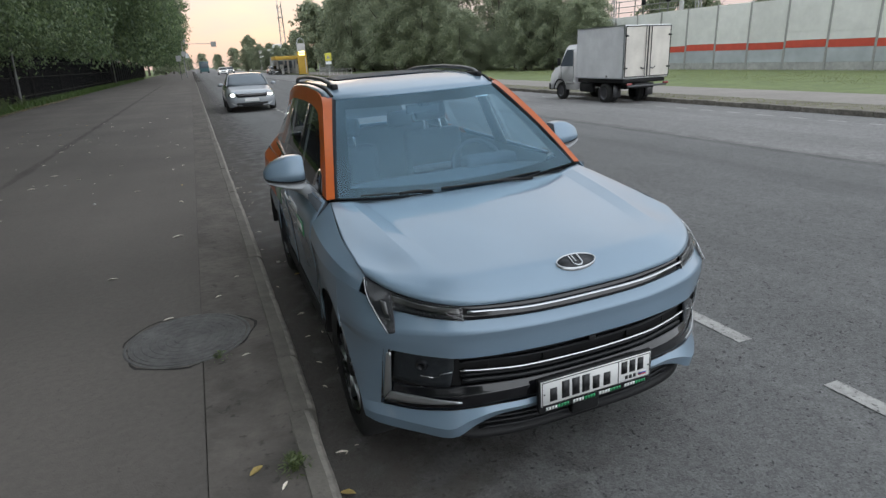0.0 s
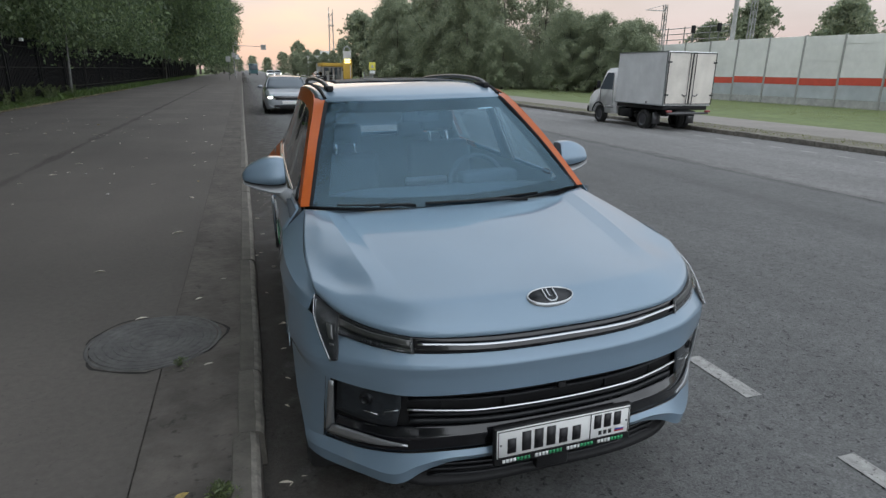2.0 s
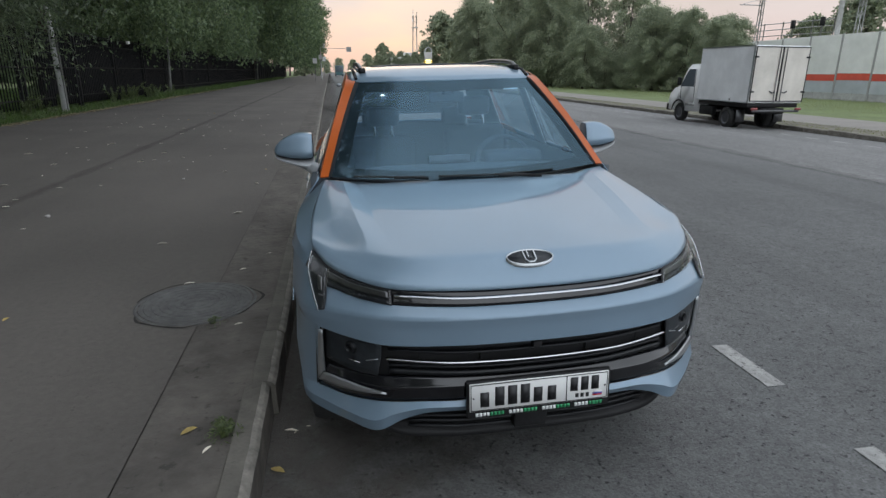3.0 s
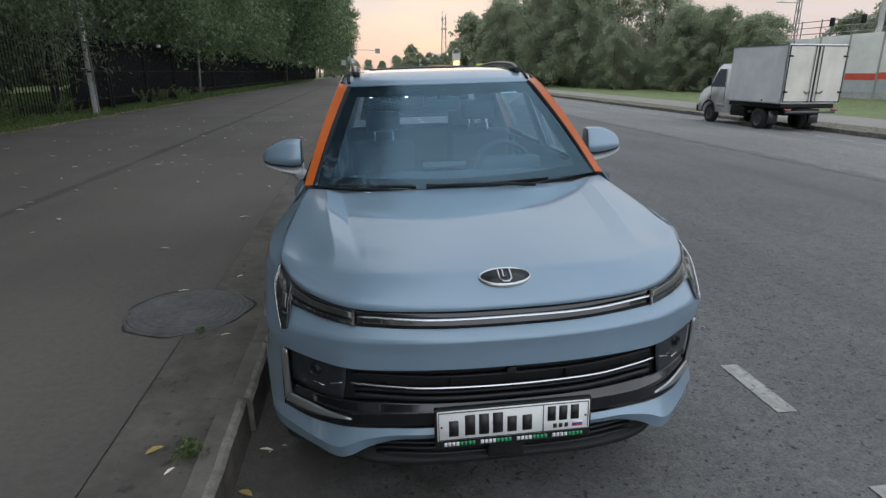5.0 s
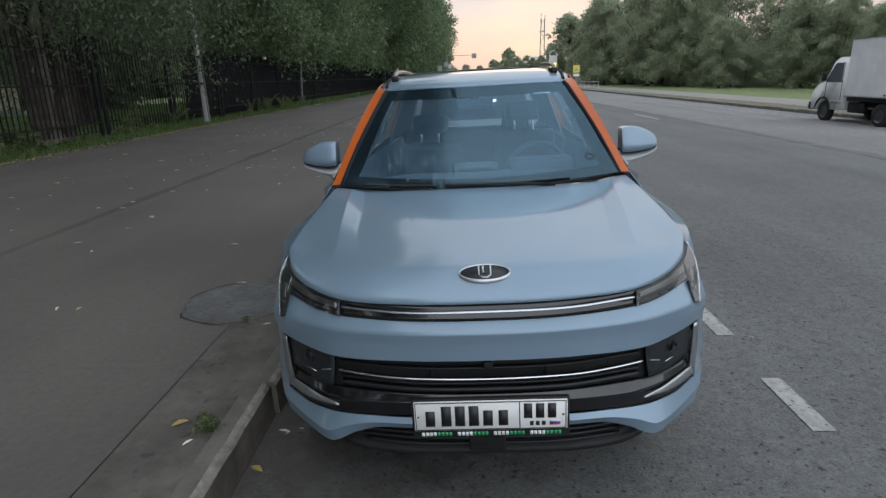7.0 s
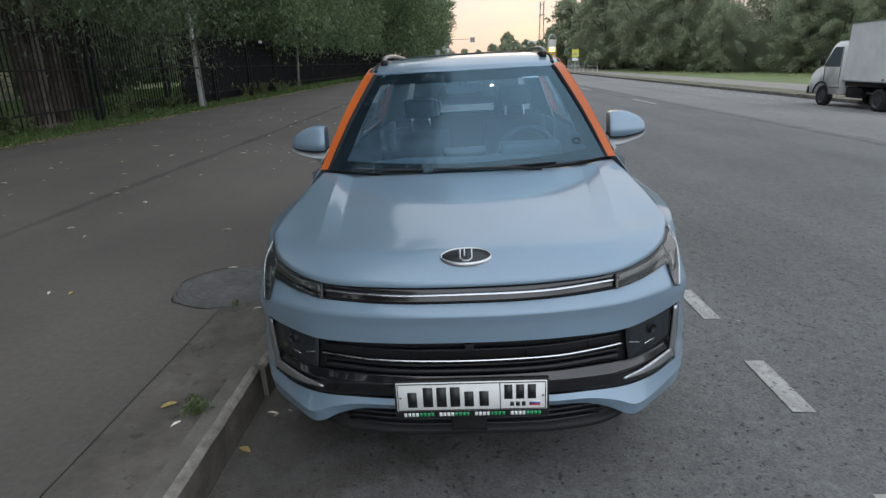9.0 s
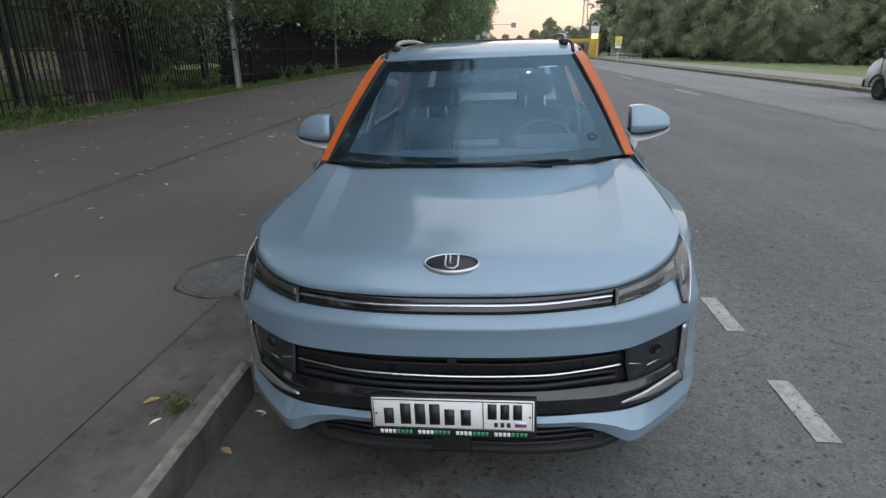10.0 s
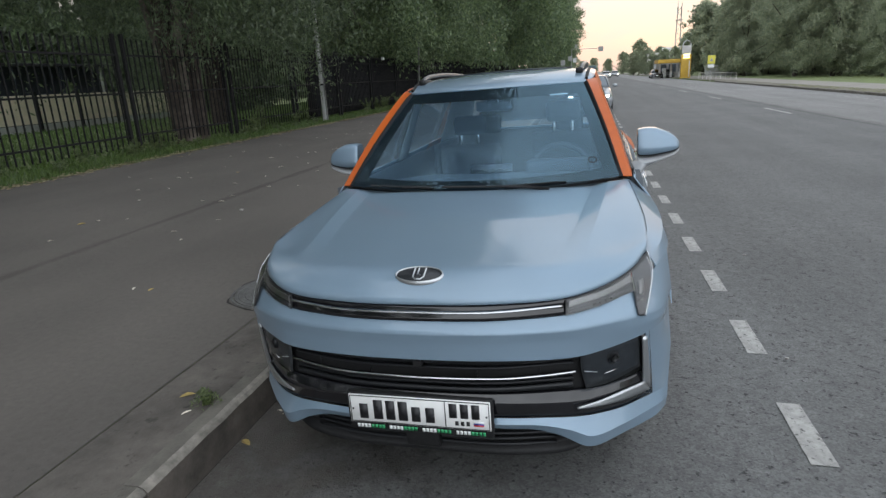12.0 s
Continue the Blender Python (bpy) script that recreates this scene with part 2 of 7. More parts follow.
M = {}
M["asphalt"] = material("road_asphalt", (0.118, 0.119, 0.118), 0.85, spread=0.14, scale=13.0, bump=0.6, bump_scale=110, voronoi=105.0, stain=0.12, stain_scale=0.5, pits=36.0, pit_dark=0.28, pit_level=0.405, streak=0.13)
M["asphalt_far"] = material("lane_asphalt_pale", (0.175, 0.172, 0.169), 0.85, spread=0.16, scale=9.0, bump=0.4, bump_scale=90, voronoi=50.0, stain=0.10, stain_scale=0.3, pits=22.0, pit_dark=0.6, pit_level=0.42, streak=0.10)
M["walk"] = material("pavement_asphalt", (0.0965, 0.0858, 0.0762), 0.88, spread=0.10, scale=25.0, bump=0.3, bump_scale=140, stain=0.18, stain_scale=0.45, pits=55.0, pit_dark=0.70, pit_level=0.375, streak=0.08)
M["walk_strip_soil"] = material("dry_verge_soil", (0.150, 0.138, 0.105), 0.95, spread=0.25, scale=3.0, bump=0.6, bump_scale=40, stain=0.2, stain_scale=0.6)
M["walk_far"] = material("far_footway_asphalt", (0.235, 0.215, 0.195), 0.88, spread=0.10, scale=8.0, bump=0.3, bump_scale=90, stain=0.12, stain_scale=0.5)
M["walk_strip"] = material("patched_asphalt", (0.098, 0.087, 0.076), 0.92, spread=0.20, scale=9.0, bump=0.8, bump_scale=28, stain=0.28, stain_scale=2.2, pits=16.0, pit_dark=0.55, pit_level=0.38)
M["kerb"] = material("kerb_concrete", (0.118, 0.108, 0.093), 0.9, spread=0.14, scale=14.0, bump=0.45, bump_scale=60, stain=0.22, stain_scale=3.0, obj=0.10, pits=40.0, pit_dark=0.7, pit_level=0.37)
M["dirt"] = material("gutter_dirt", (0.060, 0.054, 0.048), 0.95, spread=0.3, scale=12.0, bump=0.6, bump_scale=60, stain=0.3, stain_scale=1.5)
M["paint_white"] = material("road_paint", (0.36, 0.355, 0.34), 0.85, spread=0.16, scale=20.0, bump=0.5, bump_scale=80, stain=0.25, stain_scale=6.0, pits=34.0, pit_dark=0.36, pit_level=0.43)
M["grass_ground"] = material("grass_soil", (0.130, 0.165, 0.062), 0.95, spread=0.16, scale=3.0, bump=0.6, bump_scale=30, stain=0.15, stain_scale=0.5)
M["grass"] = leaf_material("grass_blades", (0.064, 0.124, 0.024), 0.35, 0.35)
M["weed"] = leaf_material("weed_leaves", (0.090, 0.135, 0.050), 0.45, 0.3)
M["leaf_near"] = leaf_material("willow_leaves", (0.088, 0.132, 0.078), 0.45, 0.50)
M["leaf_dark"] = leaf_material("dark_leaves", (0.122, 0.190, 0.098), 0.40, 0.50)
# leaves across the road and far off: distance haze put into their pale colour
M["leaf_hazed"] = leaf_material("hazed_grove_leaves", (0.262, 0.322, 0.222), 0.22, 0.58)
M["bark"] = material("bark", (0.055, 0.043, 0.036), 0.95, spread=0.45, scale=5.0, bump=1.0, bump_scale=18)
M["bark_pale"] = material("stripped_bark", (0.125, 0.104, 0.090), 0.9, spread=0.4, scale=4.0, bump=1.0, bump_scale=14)
M["fence"] = material("fence_paint", (0.010, 0.010, 0.011), 0.6, spec=0.2, spread=0.3, scale=6.0)
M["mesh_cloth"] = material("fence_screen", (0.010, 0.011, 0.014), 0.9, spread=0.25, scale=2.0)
M["wall_beige"] = material("wall_panel", (0.68, 0.60, 0.48), 0.9, spread=0.08, scale=3.0, stain=0.12, stain_scale=0.8, obj=0.06)
M["dead_leaf"] = material("fallen_leaf", (0.42, 0.31, 0.10), 0.7, spread=0.3, scale=30.0, obj=0.25)
M["pale_leaf"] = material("withered_leaf", (0.66, 0.61, 0.52), 0.8, spread=0.2, scale=30.0, obj=0.25)
M["stone"] = material("pebble", (0.35, 0.34, 0.32), 0.9, spread=0.2, scale=40.0, obj=0.2)
M["iron"] = material("cast_iron", (0.105, 0.103, 0.100), 0.88, spread=0.18, scale=20.0, bump=0.5, bump_scale=120, stain=0.22, stain_scale=4.0, pits=50.0, pit_dark=0.7)
M["panel_pale"] = material("barrier_panel", (0.74, 0.74, 0.72), 0.55, spread=0.04, scale=2.0, stain=0.08, stain_scale=0.6, obj=0.03)
M["panel_blue"] = material("barrier_panel_grey", (0.43, 0.465, 0.49), 0.6, spread=0.05, scale=2.0, stain=0.10, stain_scale=0.6, obj=0.03)
M["panel_red"] = material("barrier_panel_red", (0.58, 0.085, 0.055), 0.55, spread=0.08, scale=2.0, obj=0.05)
M["post_grey"] = material("barrier_post", (0.32, 0.32, 0.31), 0.6, spread=0.1, scale=5.0)
M["concrete"] = material("pale_concrete", (0.40, 0.40, 0.39), 0.9, spread=0.10, scale=4.0, stain=0.15, stain_scale=1.0, bump=0.2)
M["steel"] = material("galvanised_steel", (0.40, 0.40, 0.40), 0.5, metal=0.4, spread=0.12, scale=8.0)
# car
M["paint"] = material("blue_silver_paint", (0.206, 0.286, 0.366), 0.40, metal=0.35, spread=0.05, scale=900.0, coat=0.9, coat_ior=1.46, stain=0.03, stain_scale=2.0, spec=0.15)
M["paint_orange"] = material("orange_film", (0.43, 0.088, 0.010), 0.42, spread=0.05, scale=20.0, coat=0.15, spec=0.3)
M["paint_green"] = material("green_film", (0.02, 0.30, 0.11), 0.35, coat=0.6)
M["plastic"] = material("black_plastic", (0.013, 0.013, 0.014), 0.55, spec=0.28, spread=0.2, scale=80.0, bump=0.1, bump_scale=400)
M["gloss_black"] = material("gloss_black", (0.008, 0.008, 0.010), 0.12, coat=0.5)
M["gutter"] = dirt_material("gutter_dirt_thin", (0.094, 0.083, 0.072), -1.05, 1.5, 5.0, 0.62)
M["seam_dirt"] = dirt_material("joint_dirt", (0.060, 0.056, 0.052), 7.62, 0.40, 2.0, 0.22)
M["crack"] = dirt_material("crack_dirt", (0.050, 0.044, 0.040), -4.15, 0.15, 1.0, 0.24)
M["grille"] = material("grille_plastic", (0.011, 0.012, 0.014), 0.42, spec=0.35)
M["seam"] = material("panel_gap", (0.006, 0.006, 0.007), 0.8)
M["chrome"] = material("chrome_trim", (0.60, 0.61, 0.63), 0.16, metal=1.0)
M["polished"] = material("polished_steel", (0.90, 0.90, 0.90), 0.18, metal=1.0)
M["satin"] = material("satin_silver", (0.50, 0.52, 0.54), 0.30, metal=0.9)
M["rubber"] = material("tyre_rubber", (0.022, 0.022, 0.022), 0.85, spread=0.25, scale=20.0, bump=0.3, bump_scale=90)
M["rim"] = material("alloy_rim", (0.10, 0.10, 0.11), 0.35, metal=0.7)
M["cabin"] = material("cabin_dark", (0.070, 0.082, 0.095), 0.75, spread=0.06, scale=30.0)
M["cabin_grey"] = material("cabin_grey", (0.24, 0.25, 0.255), 0.8, spread=0.1, scale=30.0)
M["seat"] = material("seat_cloth", (0.056, 0.065, 0.075), 0.9, spread=0.06, scale=60.0)
M["plate_white"] = material("plate_white", (0.72, 0.72, 0.71), 0.45, spread=0.02, scale=30.0)
M["plate_ink"] = material("plate_ink", (0.015, 0.015, 0.017), 0.5)
M["white_film"] = material("white_film", (0.75, 0.76, 0.76), 0.5)
M["flag_blue"] = material("flag_blue", (0.02, 0.06, 0.35), 0.5)
M["flag_red"] = material("flag_red", (0.5, 0.03, 0.03), 0.5)
# blue of the reflected sky put into tint, shine and the film below
M["windscreen"] = glass("windscreen_glass", (0.62, 0.80, 0.94), 1.80, shine=(0.56, 0.85, 1.0))
M["haze"] = film("veil_film", (0.58, 0.77, 0.95), 0.062)
M["side_glass"] = glass("side_glass", (0.55, 0.58, 0.58), 1.5)
M["dark_glass"] = glass("tinted_glass", (0.05, 0.055, 0.06), 1.5)
M["lens"] = glass("lamp_lens", (0.96, 0.965, 0.97), 1.45)
M["smoked"] = glass("smoked_lens", (0.62, 0.65, 0.68), 1.4)
M["silver_trim"] = material("silver_plastic", (0.34, 0.355, 0.37), 0.42, metal=0.25, spread=0.04, scale=60.0)
M["dry_grass"] = leaf_material("dry_grass_blades", (0.190, 0.225, 0.090), 0.18, 0.45)
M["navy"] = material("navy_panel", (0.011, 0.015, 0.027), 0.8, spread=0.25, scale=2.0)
M["roof_glass"] = material("roof_glass", (0.075, 0.095, 0.115), 0.42, spec=0.3)
M["break"] = material("broken_edge", (0.022, 0.020, 0.018), 0.95, spread=0.3, scale=20.0)
M["rear_glass"] = glass("rear_glass", (0.34, 0.37, 0.38), 1.5)
M["fog_inner"] = material("fog_inner", (0.045, 0.049, 0.054), 0.6, spread=0.2, scale=30.0)
M["van_door"] = material("van_door_panel", (0.62, 0.585, 0.53), 0.6, spread=0.04, scale=6.0, stain=0.12, stain_scale=1.4)
M["van_white"] = material("van_cab_paint", (0.80, 0.80, 0.80), 0.5, spread=0.03, scale=10.0, stain=0.06)
M["kerb_side"] = material("kerb_face", (0.072, 0.062, 0.053), 0.95, spread=0.25, scale=10.0, bump=0.5, bump_scale=60, stain=0.3, stain_scale=2.5, obj=0.1)
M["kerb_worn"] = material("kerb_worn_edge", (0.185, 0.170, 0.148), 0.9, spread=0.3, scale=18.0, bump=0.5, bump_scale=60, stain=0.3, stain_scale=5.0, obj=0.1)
M["litter"] = material("leaf_litter", (0.33, 0.27, 0.18), 0.9, spread=0.2, scale=20.0, island=0.4)
M["cabin_pale"] = material("cabin_pale", (0.36, 0.37, 0.36), 0.8, spread=0.1, scale=30.0)
M["pole_grey"] = material("weathered_pole", (0.13, 0.128, 0.122), 0.8, spread=0.3, scale=3.0, stain=0.3, stain_scale=1.5)
M["frit"] = material("glass_border", (0.006, 0.007, 0.009), 0.6, spec=0.2)
M["rail"] = material("rail_grey", (0.10, 0.10, 0.105), 0.35, metal=0.5)
M["lamp_inner"] = material("lamp_inner", (0.014, 0.015, 0.017), 0.35, spec=0.35)
M["lamp_dark"] = material("lamp_housing", (0.020, 0.022, 0.026), 0.40, spec=0.4)
M["lamp_reflector"] = material("lamp_reflector", (0.34, 0.35, 0.37), 0.25, metal=0.8)
M["lamp_guide"] = material("light_guide", (0.20, 0.20, 0.20), 0.30, metal=0.9, spread=0.08, scale=40.0)
M["head_on"] = material("lit_headlamp", (0.9, 0.88, 0.8), 0.3, emit=(1.0, 0.93, 0.78), power=14.0)
M["tail_on"] = material("lit_tail_lamp", (0.6, 0.02, 0.02), 0.3, emit=(1.0, 0.08, 0.04), power=5.0)
M["car_silver"] = material("silver_paint", (0.27, 0.29, 0.31), 0.35, metal=0.3, coat=1.0, spread=0.02, scale=500)
M["car_white"] = material("white_paint", (0.66, 0.67, 0.68), 0.4, coat=0.7, spread=0.03, scale=20, stain=0.05)
M["car_red"] = material("red_paint", (0.24, 0.03, 0.03), 0.35, coat=0.8)
M["car_black"] = material("dark_paint", (0.02, 0.02, 0.025), 0.3, coat=1.0)
M["box_white"] = material("van_box_panel", (0.74, 0.745, 0.75), 0.6, spread=0.05, scale=2.0, stain=0.12, stain_scale=1.2)
M["bus_teal"] = material("bus_paint", (0.06, 0.15, 0.165), 0.4, coat=0.5)
M["yellow"] = material("yellow_panel", (0.58, 0.36, 0.05), 0.55, spread=0.06, scale=3.0, stain=0.1)
M["sign_yellow"] = material("sign_yellow", (0.62, 0.56, 0.08), 0.5)
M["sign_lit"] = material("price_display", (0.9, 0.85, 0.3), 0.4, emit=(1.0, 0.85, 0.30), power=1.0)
M["far_wall"] = material("far_building", (0.60, 0.58, 0.56), 0.9, spread=0.06, scale=0.5)
M["far_glass"] = material("far_window", (0.10, 0.12, 0.14), 0.2)

# ---- mesh helpers ----


def part(name, bm, mat, parent=None, label="", smooth=True, crease=0.0):
    """Links a bmesh as one mesh object, under a parent if given."""
    me = bpy.data.meshes.new(name)
    bm.to_mesh(me)
    bm.free()
    if smooth:
        me.shade_smooth()
        if crease:
            me.set_sharp_from_angle(angle=radians(crease))
    for mm in (mat if isinstance(mat, (list, tuple)) else [mat]):
        me.materials.append(mm)
    ob = new(name, me)
    if parent:
        ob.parent = parent
    if label:
        ob["label"] = label
    return ob


def share(name, me, parent, m):
    ob = new(name, me)
    ob.parent = parent
    ob.matrix_local = m
    return ob


def thing(name, m=None, label="", category="", group="", kind=""):
    ob = new(name)
    ob.empty_display_size = 0.2
    ob.matrix_world = m or Matrix()
    return tagged(ob, label, category, group, kind)


def box(bm, x0, x1, y0, y1, z0, z1, bevel=0.0, m=None, seg=2):
    vs = bmesh.ops.create_cube(bm, size=1.0, matrix=Matrix.LocRotScale(((x0 + x1) / 2, (y0 + y1) / 2, (z0 + z1) / 2), None, (x1 - x0, y1 - y0, z1 - z0)))["verts"]
    if bevel:
        es = {e for v in vs for e in v.link_edges}
        out = bmesh.ops.bevel(bm, geom=list(es), offset=bevel, segments=seg, affect="EDGES", profile=0.6)
        vs = list({v for f in out["faces"] for v in f.verts} | {v for v in vs if v.is_valid})
    if m:
        bmesh.ops.transform(bm, matrix=m, verts=vs)
    return vs


def newbox(*a, **k):
    bm = bmesh.new()
    box(bm, *a, **k)
    return bm


def tube(bm, pts, r, n=8, cap=True, flat=1.0):
    """A tube along points; r one radius or one for each point."""
    pts = [Vector(p) for p in pts]
    rs = r if isinstance(r, (list, tuple)) else [r] * len(pts)
    rings = []
    up = Vector((0, 0, 1))
    for i, p in enumerate(pts):
        d = (pts[min(i + 1, len(pts) - 1)] - pts[max(i - 1, 0)]).normalized()
        side = d.cross(up)
        if side.length < 1e-3:
            side = d.cross(Vector((0, 1, 0)))
        side.normalize()
        other = side.cross(d).normalized()
        rings.append([bm.verts.new(p + rs[i] * (math.cos(2 * math.pi * k / n) * side + flat * math.sin(2 * math.pi * k / n) * other)) for k in range(n)])
    for a, b in zip(rings, rings[1:]):
        for k in range(n):
            bm.faces.new((a[k], a[(k + 1) % n], b[(k + 1) % n], b[k]))
    if cap:
        bm.faces.new(rings[0])
        bm.faces.new(rings[-1][::-1])
    return bm


def newtube(*a, **k):
    return tube(bmesh.new(), *a, **k)


def lathe(bm, prof, n=24, m=None):
    """Turns a profile of (radius, height) round z."""
    rings = []
    for r, z in prof:
        rings.append([bm.verts.new((r * math.cos(2 * math.pi * k / n), r * math.sin(2 * math.pi * k / n), z)) for k in range(n)] if r > 1e-6 else [bm.verts.new((0, 0, z))])
    for a, b in zip(rings, rings[1:]):
        for k in range(n):
            k2 = (k + 1) % n
            if len(a) == 1 and len(b) > 1:
                bm.faces.new((a[0], b[k], b[k2]))
            elif len(b) == 1 and len(a) > 1:
                bm.faces.new((a[k], a[k2], b[0]))
            elif len(a) > 1:
                bm.faces.new((a[k], a[k2], b[k2], b[k]))
    if m:
        bmesh.ops.transform(bm, matrix=m, verts=[v for r in rings for v in r])
    return bm


def smooth_line(ctrl, n):
    """n points on a Catmull-Rom line through the control points, even along its length."""
    c = np.array(ctrl, float)
    ext = np.vstack([2 * c[0] - c[1], c, 2 * c[-1] - c[-2]])
    fine = []
    for i in range(1, len(ext) - 2):
        p0, p1, p2, p3 = ext[i - 1], ext[i], ext[i + 1], ext[i + 2]
        for t in np.linspace(0, 1, 16, endpoint=False):
            fine.append(0.5 * (2 * p1 + (p2 - p0) * t + (2 * p0 - 5 * p1 + 4 * p2 - p3) * t * t + (3 * p1 - p0 - 3 * p2 + p3) * t ** 3))
    fine.append(c[-1])
    fine = np.array(fine)
    d = np.r_[0, np.cumsum(np.linalg.norm(np.diff(fine, axis=0), axis=1))]
    s = np.linspace(0, d[-1], n)
    return np.stack([np.interp(s, d, fine[:, k]) for k in range(fine.shape[1])], 1)


def sheet(bm, rows, flip=False, closed=False):
    """Quads between rows of points."""
    vs = [[bm.verts.new(Vector([float(v) for v in p])) for p in r] for r in rows]
    made = []
    for a, b in zip(vs, vs[1:]):
        n = len(a)
        for k in range(n if closed else n - 1):
            k2 = (k + 1) % n
            q = (a[k], a[k2], b[k2], b[k])
            q = tuple(dict.fromkeys(q))
            if len(q) > 2:
                try:
                    made.append(bm.faces.new(q[::-1] if flip else q))
                except ValueError:
                    pass
    return vs, made


def loft(levels, n=24, sub=4, flip=False, thick=0.0):
    """A sheet through several control lines: each sampled with n points, sub rows between neighbours."""
    lines = [smooth_line(l, n) for l in levels]
    rows = [lines[0]]
    for a, b in zip(lines, lines[1:]):
        for k in range(1, sub + 1):
            rows.append(a + (b - a) * k / sub)
    bm = bmesh.new()
    sheet(bm, rows, flip)
    if thick:
        bmesh.ops.recalc_face_normals(bm, faces=bm.faces)
        bmesh.ops.solidify(bm, geom=list(bm.faces), thickness=thick)
    return bm


def prism(pts, h, axis="z", base=0.0):
    """A flat outline pushed to a thickness along an axis."""
    bm = bmesh.new()
    idx = {"x": (1, 2, 0), "y": (0, 2, 1), "z": (0, 1, 2)}[axis]

    def at(p, d):
        v = [0, 0, 0]
        v[idx[0]], v[idx[1]], v[idx[2]] = p[0], p[1], d
        return bm.verts.new(v)
    a, b = [at(p, base) for p in pts], [at(p, base + h) for p in pts]
    bm.faces.new(a)
    bm.faces.new(b[::-1])
    for k in range(len(pts)):
        k2 = (k + 1) % len(pts)
        bm.faces.new((a[k], b[k], b[k2], a[k2]))
    bmesh.ops.recalc_face_normals(bm, faces=bm.faces)
    return bm


def cloud_mesh(name, verts, faces, mat):
    me = bpy.data.meshes.new(name)
    me.from_pydata(verts, [], faces)
    me.materials.append(mat)
    return me

# ---- setting: ground, road, pavements ----
Y0, Y1 = -70.0, 620.0
PROFILE = [(-1.06, -0.030), (1.5, 0.012), (6.0, 0.030), (14.3, -0.200)]


def road_z(x):
    return float(np.interp(x, [p[0] for p in PROFILE], [p[1] for p in PROFILE]))


def strip(name, xs, zs, mat, y0=Y0, y1=Y1, step=None):
    bm = bmesh.new()
    ys = np.arange(y0, y1 + 1e-6, step) if step else [y0, 0, 40, 120, 300, y1]
    sheet(bm, [[(x, y, z) for x, z in zip(xs, zs)] for y in ys], flip=True)
    bmesh.ops.recalc_face_normals(bm, faces=bm.faces)
    for f in bm.faces:
        if f.normal.z < 0:
            f.normal_flip()
    return part(name, bm, mat, smooth=False)


g = strip("ground", [-500, -60, -8.75, -8.62, -8.55, 14.40, 14.46, 36.5, 60, 500], [0.22, 0.22, 0.20, 0.19, -0.45, -0.45, -0.065, -0.19, -0.2, -0.2], M["grass_ground"], -200, 900)
tagged(g, "grass and soil beyond the pavements", "ground", kind="structure")
g = strip("road", [-1.30, -1.06, 0.2, 1.5, 4.0, 6.0, 7.62], [-0.03, -0.03, -0.009, 0.012, 0.021, 0.03, road_z(7.62)], M["asphalt"])
tagged(g, "coarse grey asphalt road surface", "road", kind="structure")
g = strip("road_far_lane", [7.62, 10.0, 14.32], [road_z(7.62), road_z(10.0), -0.2], M["asphalt_far"])
tagged(g, "paler worn asphalt of the far lanes", "road", kind="structure")
g = strip("pavement", [-8.62, -5.0, -1.5235], [0.20, 0.172, 0.156], M["walk"])
tagged(g, "wide smooth dark asphalt pavement", "pavement", kind="structure")
g = strip("pavement_strip", [-1.5195, -1.30, -1.095], [0.1545, 0.1548, 0.1540], M["walk_strip"])
tagged(g, "rough patched asphalt strip beside the kerb", "pavement", kind="structure")
g = strip("pavement_bed", [-1.56, -1.10], [0.120, 0.120], M["dirt"])
tagged(g, "dark earth under the pavement joint", "pavement", kind="structure")
g = strip("pavement_far", [15.8, 19.1], [-0.050, -0.055], M["walk_far"])
tagged(g, "asphalt footway on the far side of the road", "pavement", kind="structure")

g = strip("verge_far", [14.45, 15.81], [-0.062, -0.056], M["walk_strip_soil"])
tagged(g, "dry worn verge between the far kerb and footway", "ground", kind="structure")

# dirty seam where two road surfaces meet, and gutter dirt along the kerb
rng = np.random.RandomState(3)


def ragged(name, x, w, z, mat, y0, y1, step, wob, label, cat):
    bm = bmesh.new()
    ys = np.arange(y0, y1, step)
    a = wob * np.cumsum(rng.randn(len(ys))) * 0.12
    a -= np.linspace(a[0], a[-1], len(ys))
    rows = [[(x + o - w * (0.5 + 0.35 * rng.rand()), y, z), (x + o + w * (0.5 + 0.35 * rng.rand()), y, z)] for y, o in zip(ys, a)]
    sheet(bm, rows, flip=True)
    for f in bm.faces:
        if f.normal.z < 0:
            f.normal_flip()
    return tagged(part(name, bm, mat, smooth=False), label, cat, kind="structure")


ragged("road_seam", 7.62, 0.55, road_z(7.62) + 0.006, M["seam_dirt"], -20, 160, 0.35, 0.0, "dark ragged joint between two asphalt layers", "road")
g = strip("gutter", [-1.06, 0.2, 1.36], [road_z(-1.06) + 0.005, road_z(0.2) + 0.005, road_z(1.36) + 0.005], M["gutter"], -20, 80)
tagged(g, "thin brown dirt lying along the gutter", "road", kind="structure")
ragged("pavement_crack", -4.15, 0.24, 0.1745, M["crack"], -8, 60, 0.22, 0.0, "dark crack running along the pavement", "pavement")

# kerb stones, each its own piece


